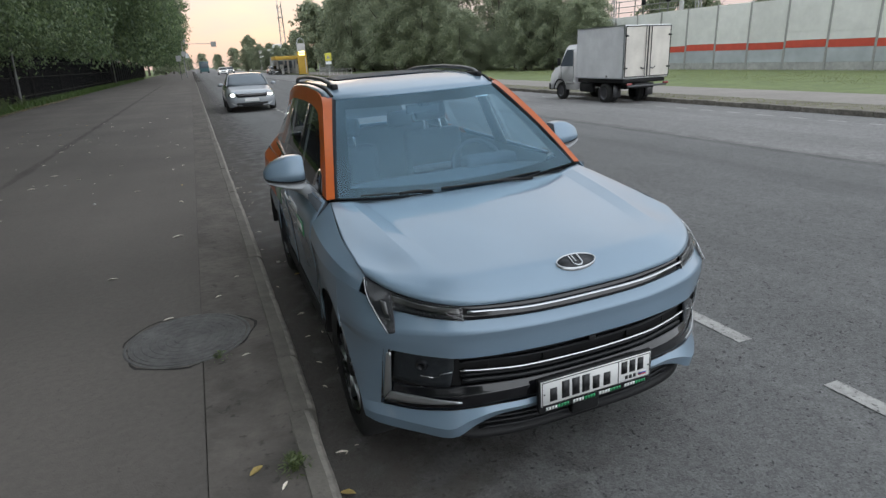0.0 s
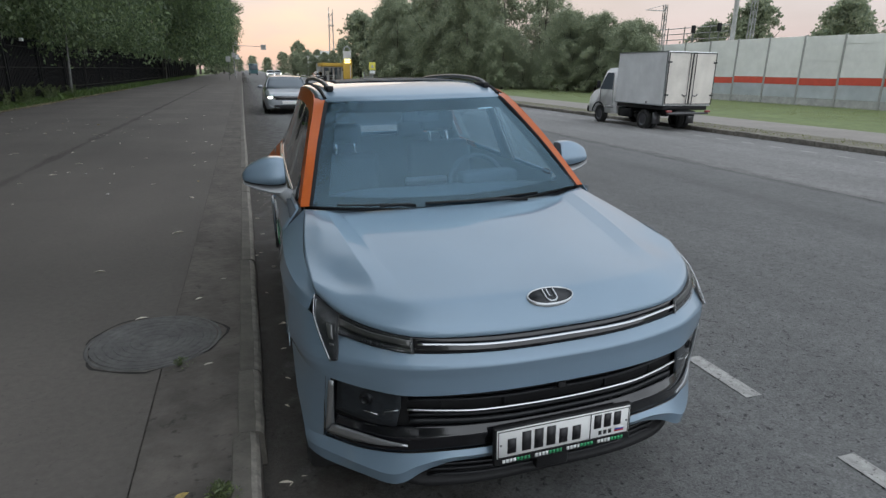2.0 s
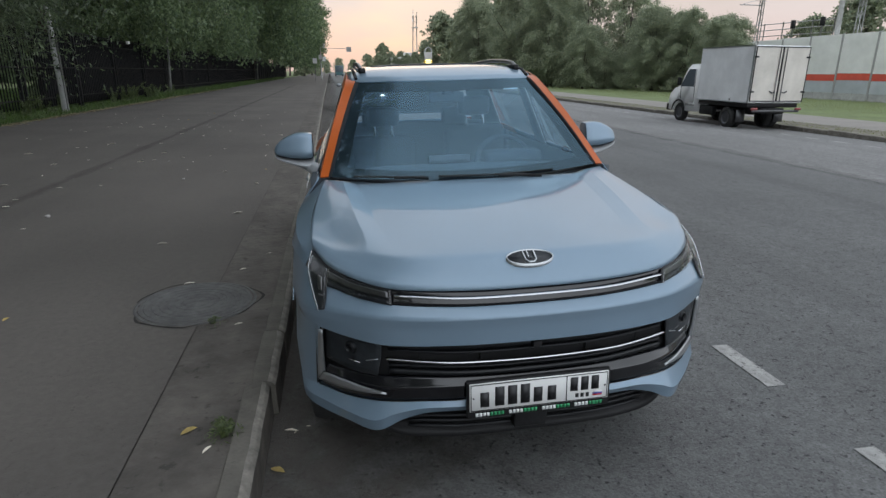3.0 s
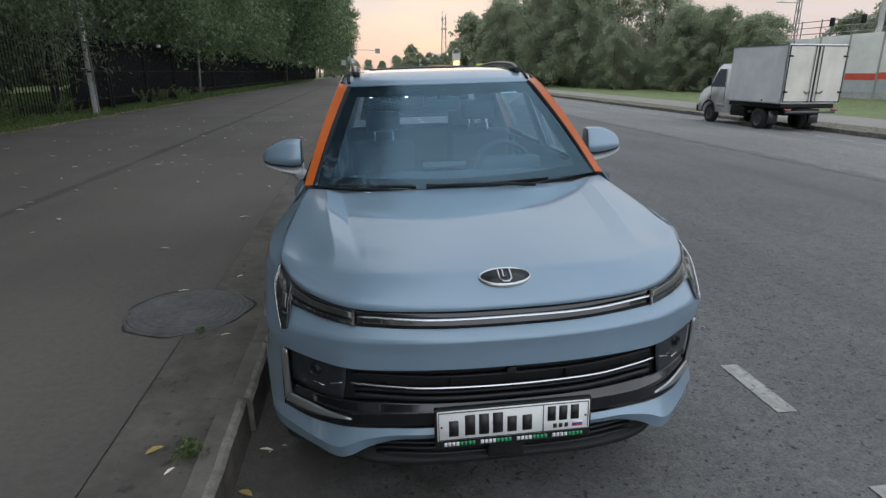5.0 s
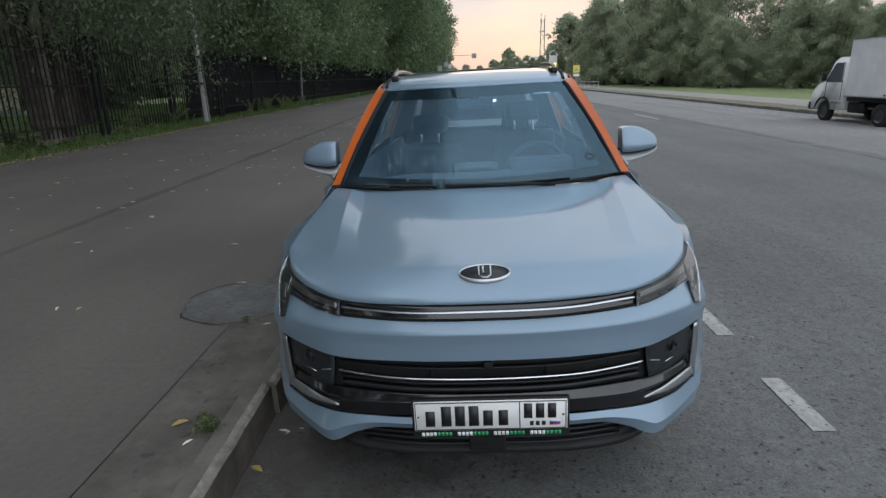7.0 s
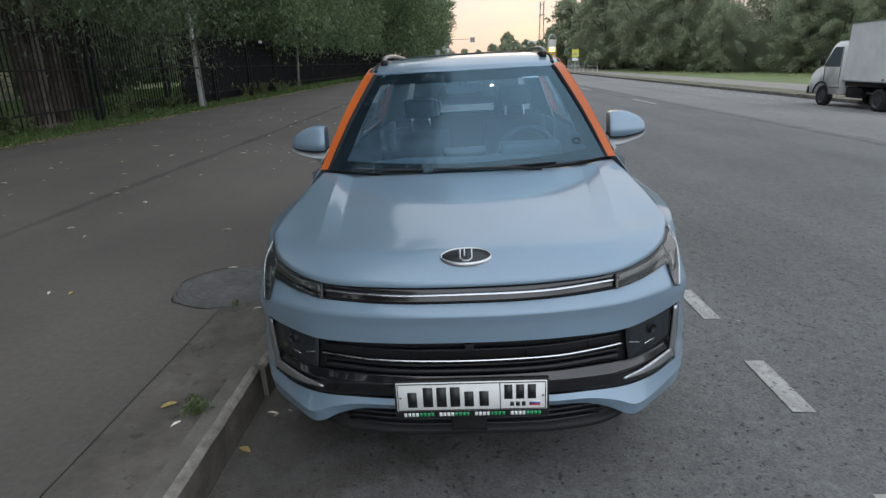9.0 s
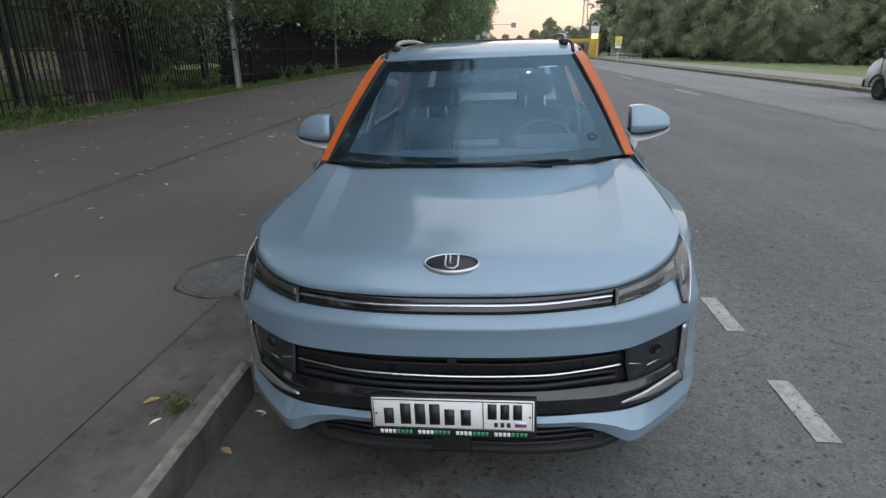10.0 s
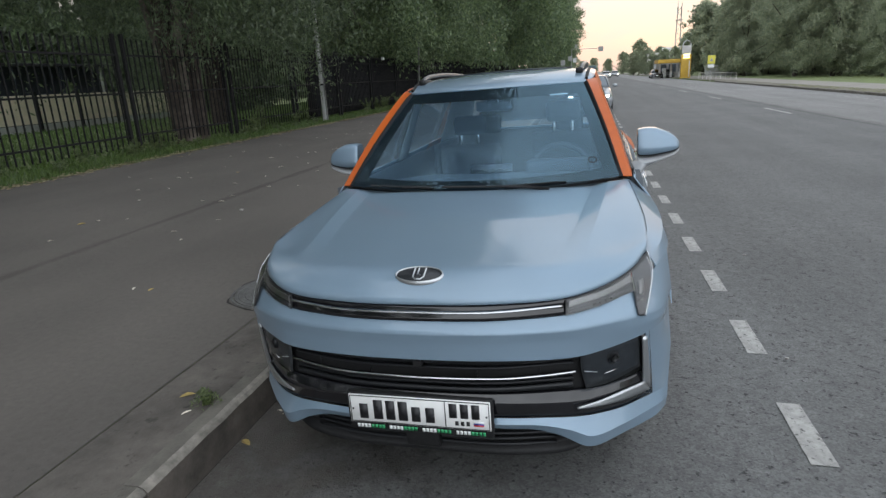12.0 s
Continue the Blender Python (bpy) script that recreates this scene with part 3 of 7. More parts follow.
def kerb_mesh(length, seed):
    bm = bmesh.new()
    prof = [(-1.160, -0.1), (-1.164, 0.150), (-1.156, 0.160), (-1.085, 0.159), (-1.064, 0.151), (-1.050, 0.134), (-1.044, -0.1)]
    kn = random.Random(int(seed))
    rows = []
    for j, y in enumerate(np.linspace(0.0025, length - 0.0025, 9)):
        end = 0.004 if j in (0, 8) else 0.0
        a, b = kn.uniform(-0.0025, 0.0025), kn.uniform(-0.003, 0.002)
        rows.append([(x - (end + a if k in (3, 4, 5) else 0), y, z - (end + (b if k in (3, 4, 5) else b * 0.3) * (-1) if 0 < k < 6 else 0)) for k, (x, z) in enumerate(prof)])
    vs, _ = sheet(bm, rows)
    bm.faces.new(vs[0])
    bm.faces.new(vs[-1][::-1])
    bmesh.ops.recalc_face_normals(bm, faces=bm.faces)
    me = bpy.data.meshes.new("kerb_stone")
    bm.to_mesh(me)
    bm.free()
    for mm in ("kerb", "kerb_worn", "kerb_side"):
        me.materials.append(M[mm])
    # road face darker and browner than the top, worn edge paler
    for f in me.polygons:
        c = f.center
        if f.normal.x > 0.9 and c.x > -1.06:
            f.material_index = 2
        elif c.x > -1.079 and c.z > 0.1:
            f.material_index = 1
    return me


kerb_near = thing("kerb", label="grey concrete kerb stones with worn edges", category="kerb", kind="structure")
k_long, k_other, k_mid, k_short = kerb_mesh(1.0, 1), kerb_mesh(1.0, 2), kerb_mesh(0.97, 3), kerb_mesh(0.58, 4)
kr = random.Random(5)
KERBS = [(-0.21, k_long), (0.79, k_short), (1.37, k_mid)] + [(2.34 + i, k_long if i % 3 else k_other) for i in range(70)] + [(-1.21 - i, k_long) for i in range(12)]
KERB_BEND = [(-20, 0.0), (0.2, 0.0), (1.4, 0.026), (2.4, 0.034), (5.0, 0.036), (14.0, 0.020), (30.0, 0.0)]


def kerb_x(y):
    """Sideways drift of the kerb line along the road."""
    return float(np.interp(y, [p[0] for p in KERB_BEND], [p[1] for p in KERB_BEND]))


KERB_LIST = [(y, me, kerb_x(y + 0.5) + kr.uniform(-0.004, 0.004), kr.uniform(-0.003, 0.003)) for y, me in KERBS]


def far_kerb_mesh():
    bm = newbox(14.30, 14.45, 0.005, 0.995, -0.4, -0.05, bevel=0.015, seg=1)
    me = bpy.data.meshes.new("far_kerb_stone")
    bm.to_mesh(me)
    bm.free()
    me.materials.append(M["kerb_worn"])
    return me


kerb_far = thing("kerb_far", label="dirty grey kerb stones on the far side", category="kerb", kind="structure")

# road markings: short dashes along the parking lane and along the far lane
dash = thing("parking_line", label="short worn white dashes painted on the asphalt", category="road marking", kind="structure")


def dash_mesh(w, l):
    bm = bmesh.new()
    r = random.Random(8)
    left = [(-w / 2 + r.uniform(-0.0015, 0.0015), y) for y in np.linspace(0, l, 9)]
    right = [(w / 2 + r.uniform(-0.0015, 0.0015), y) for y in np.linspace(0, l, 9)]
    sheet(bm, [[(a[0], a[1], 0.0), (b[0], b[1], 0.0)] for a, b in zip(left, right)], flip=True)
    me = bpy.data.meshes.new("dash")
    bm.to_mesh(me)
    bm.free()
    me.materials.append(M["paint_white"])
    return me


d_me = dash_mesh(0.105, 0.48)
for i in range(-3, 60):
    share("dash", d_me, dash, pose(1.522 + 0.0008 * i, 0.553 + 1.012 * i, road_z(1.522) + 0.004))
dash2 = thing("far_parking_line", label="thin broken white line near the far kerb", category="road marking", kind="structure")
d_me2 = dash_mesh(0.09, 0.5)
for i in range(0, 50):
    share("dash", d_me2, dash2, pose(12.75, 1.6 + 1.0 * i, road_z(12.75) + 0.004))
lane = thing("lane_line", label="long worn white lane dashes", category="road marking", kind="structure")
d_me3 = dash_mesh(0.12, 3.0)
for y in (19.2, 29.5, 40.0, 51.0, 62.0):
    share("dash", d_me3, lane, pose(6.9, y, road_z(6.9) + 0.005))

# ---- manhole ----
mh = thing("manhole", pose(-1.597, 1.880, 0.150), "round ribbed cast iron manhole cover in the pavement", "manhole cover")
bm = bmesh.new()
prof = [(0.0, 0.013), (0.075, 0.0125), (0.08, 0.009), (0.085, 0.009), (0.09, 0.012)]
for k in range(5):
    r0 = 0.125 + 0.045 * k
    prof += [(r0, 0.0125), (r0 + 0.003, 0.0095), (r0 + 0.008, 0.0095), (r0 + 0.012, 0.0125)]
prof += [(0.335, 0.0125), (0.340, 0.002)]
lathe(bm, prof, 48)
part("lid", bm, M["iron"], mh, crease=15)
bm = bmesh.new()
lathe(bm, [(0.343, 0.0), (0.345, 0.0115), (0.362, 0.0115), (0.366, 0.0)], 48)
part("rim", bm, M["iron"], mh)
bm = bmesh.new()
r = random.Random(2)
rad = [0.376 + 0.022 * math.sin(3 * a + 1) + 0.016 * math.sin(7 * a) + r.uniform(-0.008, 0.008) for a in np.linspace(0, 2 * math.pi, 40, endpoint=False)]
pts = [(q * math.cos(a), q * math.sin(a)) for q, a in zip(rad, np.linspace(0, 2 * math.pi, 40, endpoint=False))]
sheet(bm, [[(0.30 * math.cos(a), 0.30 * math.sin(a), 0.0065) for a in np.linspace(0, 2 * math.pi, 40, endpoint=False)], [(x * 0.985, y * 0.985, 0.0085) for x, y in pts]], closed=True)
part("filling", bm, M["walk_strip"], mh, "asphalt filling round the cover")
bm = bmesh.new()
sheet(bm, [[(x * (0.960 + 0.012 * math.sin(11 * k)), y * (0.960 + 0.012 * math.sin(11 * k)), 0.0092) for k, (x, y) in enumerate(pts)], [(x * 0.998, y * 0.998, 0.0092) for x, y in pts]], closed=True)
part("broken_edge", bm, M["break"], mh, "dark broken asphalt edge round the cover")

# ---- grass ----


def blades(name, boxes, n, h0, h1, mat, seed, width=0.012, lean=0.35):
    """Grass as thin bent blades over boxes (x0, x1, y0, y1, z)."""
    r = np.random.RandomState(seed)
    area = np.array([(b[1] - b[0]) * (b[3] - b[2]) for b in boxes])
    pick = r.choice(len(boxes), n, p=area / area.sum())
    b = np.array(boxes)[pick]
    x, y = b[:, 0] + r.rand(n) * (b[:, 1] - b[:, 0]), b[:, 2] + r.rand(n) * (b[:, 3] - b[:, 2])
    h, a = h0 + (h1 - h0) * r.rand(n) ** 1.6, r.rand(n) * 6.283
    w = width * (0.6 + 0.8 * r.rand(n))
    dx, dy = np.cos(a), np.sin(a)
    lx, ly = lean * h * r.randn(n), lean * h * r.randn(n)
    z = b[:, 4]
    v = np.empty((n, 4, 3))
    v[:, 0] = np.stack([x - dx * w, y - dy * w, z], 1)
    v[:, 1] = np.stack([x + dx * w, y + dy * w, z], 1)
    v[:, 2] = np.stack([x + lx * 0.4 + dx * w * 0.7, y + ly * 0.4 + dy * w * 0.7, z + h * 0.6], 1)
    v[:, 3] = np.stack([x + lx, y + ly, z + h], 1)
    f = np.arange(4 * n).reshape(n, 4)
    return new(name, cloud_mesh(name, v.reshape(-1, 3).tolist(), f.tolist(), mat))


VERGE = [(-9.9, -8.66, -6.0, 30.0, 0.19)]
tagged(blades("verge_grass", VERGE, 30000, 0.03, 0.16, M["grass"], 11, 0.008), "uneven grass along the fence foot", "grass", kind="stuff")
tagged(blades("verge_grass_far", [(-9.9, -8.66, 30.0, 110.0, 0.19)], 12000, 0.08, 0.35, M["grass"], 12, 0.025), "grass along the far part of the fence", "grass", kind="stuff")
tagged(blades("lawn", [(-22, -9.9, 0.0, 48.0, 0.2)], 50000, 0.04, 0.15, M["grass"], 13, 0.022), "mown lawn behind the fence", "grass", kind="stuff")
tagged(blades("far_strip_grass", [(14.46, 15.85, 0.0, 50.0, -0.06)], 5000, 0.02, 0.06, M["dry_grass"], 14, 0.007), "thin grass strip behind the far kerb", "grass", kind="stuff")
tagged(blades("far_lawn", [(19.05, 36.0, -5.0, 75.0, -0.13)], 45000, 0.02, 0.05, M["dry_grass"], 15, 0.014), "mown grass in front of the noise barrier", "grass", kind="stuff")


def weed(name, x, y, z, n, spread, h, seed, label, size=0.15):
    """A tuft of weeds: thin stems with many small leaves."""
    r = np.random.RandomState(seed)
    a, q = r.rand(n) * 6.283, spread * np.minimum(1.0, np.abs(r.randn(n)) * 0.5)
    top = h * (1.05 - 0.7 * (q / spread) ** 1.5)
    p = np.stack([q * np.cos(a) * 1.15, q * np.sin(a), top * r.rand(n) ** 0.6], 1)
    u, w = r.randn(n, 3), r.randn(n, 3)
    u /= np.linalg.norm(u, axis=1, keepdims=True)
    w = np.cross(u, w)
    w /= np.linalg.norm(w, axis=1, keepdims=True) + 1e-9
    s = (h * size * (0.4 + r.rand(n)))[:, None]
    v = np.empty((n, 4, 3))
    v[:, 0], v[:, 1], v[:, 2], v[:, 3] = p - u * s, p + w * s * 0.22, p + u * s, p - w * s * 0.22
    m = n // 4
    e = p[:m]
    st_ = np.empty((m, 4, 3))
    st_[:, 0], st_[:, 1], st_[:, 2], st_[:, 3] = e * [0.2, 0.2, 0] + [0.0009, 0, 0], e * [0.2, 0.2, 0] - [0.0009, 0, 0], e - [0.0006, 0, 0], e + [0.0006, 0, 0]
    v = np.concatenate([v, st_])
    ob = new(name, cloud_mesh(name, v.reshape(-1, 3).tolist(), np.arange(4 * len(v)).reshape(-1, 4).tolist(), M["weed"]))
    ob.location = (x, y, z)
    return tagged(ob, label, "weed")


weed("weed_tuft", -1.19, 0.37, 0.150, 300, 0.065, 0.090, 1, "small green weed tuft growing beside the kerb")
weed("weed_tuft", -1.43, 1.53, 0.150, 150, 0.055, 0.05, 2, "low weed growing at the manhole edge")


def tall_weed(x, y, z, h, stems, seed):
    """A straggly weed: a few leaning stems of unequal height, each set with small leaves."""
    r = np.random.RandomState(seed)
    quads = []
    for _ in range(stems):
        top = h * r.uniform(0.45, 1.0)
        foot, lean = 0.05 * r.randn(2), 0.30 * top * r.randn(2)
        k = int(30 + 130 * top)
        u = r.rand(k) ** 0.8
        p = np.stack([foot[0] + lean[0] * u * u, foot[1] + lean[1] * u * u, top * u], 1) + 0.028 * r.randn(k, 3) * [1, 1, 0.6]
        a = r.randn(k, 3) * [1, 1, 0.6]
        a /= np.linalg.norm(a, axis=1, keepdims=True)
        b = np.cross(a, r.randn(k, 3))
        b /= np.linalg.norm(b, axis=1, keepdims=True) + 1e-9
        s = (0.020 + 0.030 * r.rand(k) * (1.1 - 0.6 * u))[:, None]
        q = np.empty((k, 4, 3))
        q[:, 0], q[:, 1], q[:, 2], q[:, 3] = p - a * s, p + b * s * 0.36, p + a * s, p - b * s * 0.36
        e = p[:k // 4]
        base = np.concatenate([np.tile(foot * 0.6, (len(e), 1)), np.zeros((len(e), 1))], 1)
        rod = np.stack([base + [.0009, 0, 0], base - [.0009, 0, 0], e - [.0006, 0, 0], e + [.0006, 0, 0]], 1)
        quads += [q, rod]
    v = np.concatenate(quads)
    ob = new("weed_plant", cloud_mesh("weed_plant", v.reshape(-1, 3).tolist(), np.arange(4 * len(v)).reshape(-1, 4).tolist(), M["weed"]))
    ob.location = (x, y, z)
    tagged(ob, "straggly leafy green weed at the fence foot", "weed", "weeds along the fence")


wr = random.Random(4)
for i in range(42):
    tall_weed(wr.uniform(-9.85, -9.1), 5.0 + 30.0 * wr.random() ** 1.3, 0.19, 0.22 + 0.75 * wr.random() ** 1.8, wr.randint(3, 9), 40 + i)

# ---- fallen leaves, stones ----


def leaf_mesh(name, l, w, mat, curl=0.2):
    bm = bmesh.new()
    out = [(-0.5, 0.02), (-0.3, 0.32), (0.0, 0.5), (0.28, 0.34), (0.5, 0.0), (0.28, -0.3), (0.0, -0.5), (-0.3, -0.34)]
    c = bm.verts.new((0, 0, 0.004))
    vs = [bm.verts.new((x * l, y * w, 0.004 + curl * abs(y) * w)) for x, y in out]
    for k in range(len(vs)):
        bm.faces.new((c, vs[k], vs[(k + 1) % len(vs)]))
    me = bpy.data.meshes.new(name)
    bm.to_mesh(me)
    bm.free()
    me.materials.append(mat)
    return me


lv = [leaf_mesh("fallen_leaf", 0.075, 0.035, M["dead_leaf"], 0.5), leaf_mesh("withered_leaf", 0.06, 0.018, M["pale_leaf"], 0.7), leaf_mesh("withered_leaf", 0.085, 0.02, M["pale_leaf"], 0.9)]


def put_leaf(x, y, z, k, turn, s=1.0):
    ob = new("fallen_leaf", lv[k])
    ob.matrix_world = pose(x, y, z, 0, 0, turn) @ Matrix.Scale(s, 4)
    tagged(ob, "yellow fallen leaf lying flat" if k == 0 else "curled pale withered leaf", "leaf", "fallen leaves")


for x, y, z, k, tu, s in [(-1.335, 0.43, 0.152, 0, 40, 1.0), (-1.24, 0.29, 0.152, 1, 60, 0.9), (-0.99, 0.345, -0.020, 0, -30, 0.95), (-1.29, 1.50, 0.152, 1, 20, 0.9), (-1.40, 2.52, 0.152, 1, 35, 0.9), (-1.72, 2.25, 0.155, 2, 15, 0.9),
                          (-2.16, 3.3, 0.158, 2, 5, 1.0), (-1.25, 2.9, 0.152, 1, 10, 0.7), (-0.7, 3.9, -0.02, 1, 70, 1.2), (-0.75, 3.2, -0.02, 0, 10, 0.7)]:
    put_leaf(x, y, z, k, tu, s)
for i in range(130):
    x, y = min(-1.7, kr.gauss(-4.6, 1.9)), kr.uniform(1.5, 20)
    put_leaf(x, y, float(np.interp(x, [-8.62, -5, -1.47], [0.2, 0.172, 0.156])), kr.choice((1, 2, 2, 1, 2, 1, 2, 1, 1, 2, 2, 1, 1, 2, 0)), kr.uniform(0, 360), kr.uniform(0.7, 1.45))
for i in range(34):
    x, y = -1.0 + abs(kr.gauss(0, 0.12)), kr.uniform(0.6, 9.5)
    put_leaf(x, y, road_z(x) + 0.006, kr.choice((1, 2, 1)), kr.uniform(0, 360), kr.uniform(0.4, 0.8))
r2 = np.random.RandomState(21)
n = 3000
x, y, a = -8.72 + r2.randn(n) * 0.13 + 0.10 * np.abs(r2.randn(n)), r2.uniform(2, 45, n), r2.rand(n) * 6.28
ll = 0.035 + 0.03 * r2.rand(n)
lx, ly = np.cos(a) * ll, np.sin(a) * ll
zz = 0.204 + 0.02 * r2.rand(n)
v = np.stack([np.stack([x - lx, y - ly, zz], 1), np.stack([x - ly * 0.5, y + lx * 0.5, zz + 0.012], 1), np.stack([x + lx, y + ly, zz], 1), np.stack([x + ly * 0.5, y - lx * 0.5, zz + 0.012], 1)], 1)
tagged(new("leaf_litter", cloud_mesh("leaf_litter", v.reshape(-1, 3).tolist(), np.arange(4 * n).reshape(n, 4).tolist(), M["litter"])), "dry leaf litter along the edge of the pavement", "leaves", kind="stuff")
bm = bmesh.new()
bmesh.ops.create_icosphere(bm, subdivisions=2, radius=0.03)
for v in bm.verts:
    v.co *= 0.8 + 0.4 * noise.noise(v.co * 40)
    v.co.z *= 0.6
st = part("stone", bm, M["stone"])
st.matrix_world = pose(-3.5, 4.43, 0.178)
tagged(st, "small pale stone lying on the pavement", "stone", "loose stones")
for x, y, z, s in [(-0.72, 2.75, -0.01, 0.8), (-0.86, 3.6, -0.01, 0.7), (1.66, 1.52, 0.02, 0.4), (-0.62, 4.4, -0.01, 1.0), (-2.7, 6.5, 0.165, 0.8), (1.9, 3.5, 0.02, 0.5), (-3.3, 8.2, 0.165, 0.7)]:
    copy_thing(st, pose(x, y, z, 0, 0, 70 * x) @ Matrix.Scale(s, 4))

# ---- fence on the left ----
FX = -9.75
fence = thing("fence", label="tall black steel picket fence between double posts", category="fence")
pk = newbox(-0.012, 0.012, -0.012, 0.012, 0.0, 2.42)
pk_me = bpy.data.meshes.new("picket")
pk.to_mesh(pk_me)
pk.free()
pk_me.materials.append(M["fence"])
po = newbox(-0.04, 0.04, -0.04, 0.04, 0.0, 2.75, bevel=0.006, seg=1)
po_me = bpy.data.meshes.new("post")
po.to_mesh(po_me)
po.free()
po_me.materials.append(M["fence"])
for k, y in enumerate(np.arange(-6.4, 76.0, 4.1)):
    share("post", po_me, fence, pose(FX, y, 0.15))
    share("post", po_me, fence, pose(FX, y + 0.26, 0.15))
    for z in (0.62, 1.58, 2.42):
        part("rail", newbox(FX - 0.02, FX + 0.02, y + 0.26, y + 4.1, z, z + 0.04), M["fence"], fence, smooth=False)
bm = bmesh.new()
for y in np.arange(46.0, 76.0, 0.19):
    box(bm, FX - 0.011, FX + 0.011, y - 0.011, y + 0.011, 0.38, 2.80)
part("far_picket", bm, M["fence"], fence, "far pickets merging into one another", smooth=False)["kind"] = "stuff"
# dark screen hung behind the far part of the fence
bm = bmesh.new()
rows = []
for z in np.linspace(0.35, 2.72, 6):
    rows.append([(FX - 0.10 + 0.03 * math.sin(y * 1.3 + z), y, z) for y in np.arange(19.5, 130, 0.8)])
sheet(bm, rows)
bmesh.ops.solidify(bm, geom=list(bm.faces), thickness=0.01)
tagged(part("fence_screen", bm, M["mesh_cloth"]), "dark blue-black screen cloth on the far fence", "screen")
for y in np.arange(76.0, 130.0, 2.62):
    share("post", po_me, fence, pose(FX, float(y), 0.15))

# posts beside the fence
def street_pole(x, y, h, r, lean, label, prop=False):
    t = thing("pole", pose(x, y, 0.15), label, "pole", "poles along the fence")
    part("shaft", newtube([(0, 0, 0), (lean * 0.4, 0, h * 0.4), (lean, 0, h)], [r * 1.25, r, r * 0.75], 10), M["post_grey" if prop else "pole_grey"], t)
    if prop:
        part("stub", newtube([(0.14, -0.1, 0), (0.10, -0.07, 2.4)], 0.032, 8), M["pole_grey"], t, "grey steel stub bolted to the pole")
        part("band", newtube([(0.02, 0, 2.3), (0.02, 0, 2.36)], r * 1.35, 10), M["fence"], t)
        part("band", newtube([(0.02, 0, 1.4), (0.02, 0, 1.46)], r * 1.4, 10), M["fence"], t)
    return t


street_pole(-9.2, 19.6, 9.0, 0.075, -0.1, "pale round lamp pole strapped beside the fence", True)
street_pole(-9.3, 33.5, 5.5, 0.055, 0.25, "thin leaning grey pole by the fence")
street_pole(-9.3, 75.0, 5.0, 0.06, 0.1, "thin grey pole by the fence")
wire = newtube([(-9.2, 19.6, 2.78), (-9.25, 26, 2.66), (-9.3, 33.5, 2.72), (-9.4, 60, 2.9)], 0.012, 5)
tagged(part("cable", wire, M["fence"]), "black cable strung between the poles", "cable")
tagged(part("cable_junction", newbox(-9.28, -9.16, 26.9, 27.1, 2.60, 2.72, bevel=0.02), M["white_film"]), "small white junction box on the cable", "junction box")

# pale wall behind the lawn
wall_b = thing("wall_beige", label="low wall of pale concrete panels between dark posts", category="wall", kind="structure")
for k in range(9):
    y = 8.0 + 2.2 * k
    part("panel", newbox(-22.1, -22.0, y + 0.06, y + 2.14, 0.55, 1.72, bevel=0.01, seg=1), M["wall_beige"], wall_b, smooth=False)
    part("post", newbox(-22.16, -21.94, y - 0.08, y + 0.06, 0.2, 1.85), M["fence"], wall_b, smooth=False)
    part("plinth", newbox(-22.12, -21.98, y + 0.06, y + 2.14, 0.2, 0.52), M["concrete"], wall_b, smooth=False)

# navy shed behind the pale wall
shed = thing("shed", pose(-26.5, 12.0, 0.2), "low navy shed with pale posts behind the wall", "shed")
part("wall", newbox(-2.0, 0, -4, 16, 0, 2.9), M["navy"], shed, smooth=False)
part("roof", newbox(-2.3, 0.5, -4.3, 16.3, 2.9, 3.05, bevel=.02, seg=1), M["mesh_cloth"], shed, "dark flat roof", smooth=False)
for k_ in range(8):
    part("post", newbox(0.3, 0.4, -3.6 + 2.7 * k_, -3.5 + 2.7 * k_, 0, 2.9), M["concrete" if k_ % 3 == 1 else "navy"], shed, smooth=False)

# ---- noise barrier on the right ----
barrier = thing("noise_barrier", label="tall grey ribbed noise barrier with a red stripe", category="noise barrier", kind="structure")


def ribbed(name, x, y0, y1, z0, z1, mat, pitch, depth=0.03, label=""):
    """A panel of stacked planks with shallow steps between them."""
    bm = bmesh.new()
    n = max(1, round((z1 - z0) / pitch))
    for k in range(n):
        a = z0 + (z1 - z0) * k / n
        b = z0 + (z1 - z0) * (k + 1) / n
        box(bm, x - 0.06, x + 0.06, y0, y1, a, b - 0.02)
        box(bm, x - 0.06 + depth, x + 0.06, y0, y1, b - 0.02, b)
    return part(name, bm, mat, barrier, label, smooth=False)


for k in range(24):
    y = 25.05 + 2.98 * (k - 14)
    top = 4.30 + 0.12 * math.sin(k * 0.45)
    red = 1.20 + 0.035 * ((k * 7) % 3 - 1)
    part("post", newbox(35.88, 36.05, y - 0.06, y + 0.06, -0.3, top + 0.05), M["post_grey"], barrier, smooth=False)
    ribbed("panel", 36.0, y + 0.06, y + 2.92, red + 0.47, top, M["panel_pale"], 0.5)
    ribbed("panel", 36.0, y + 0.06, y + 2.92, red, red + 0.46, M["panel_red"], 0.46, 0.02, "red barrier panel")
    ribbed("panel", 36.0, y + 0.06, y + 2.92, 0.32, red - 0.005, M["panel_blue"], 0.45, 0.03, "blue-grey barrier panel")
    part("footing", newbox(35.95, 36.12, y + 0.06, y + 2.92, -0.35, 0.31, bevel=0.01, seg=1), M["concrete"], barrier, "pale concrete footing panel", smooth=False)

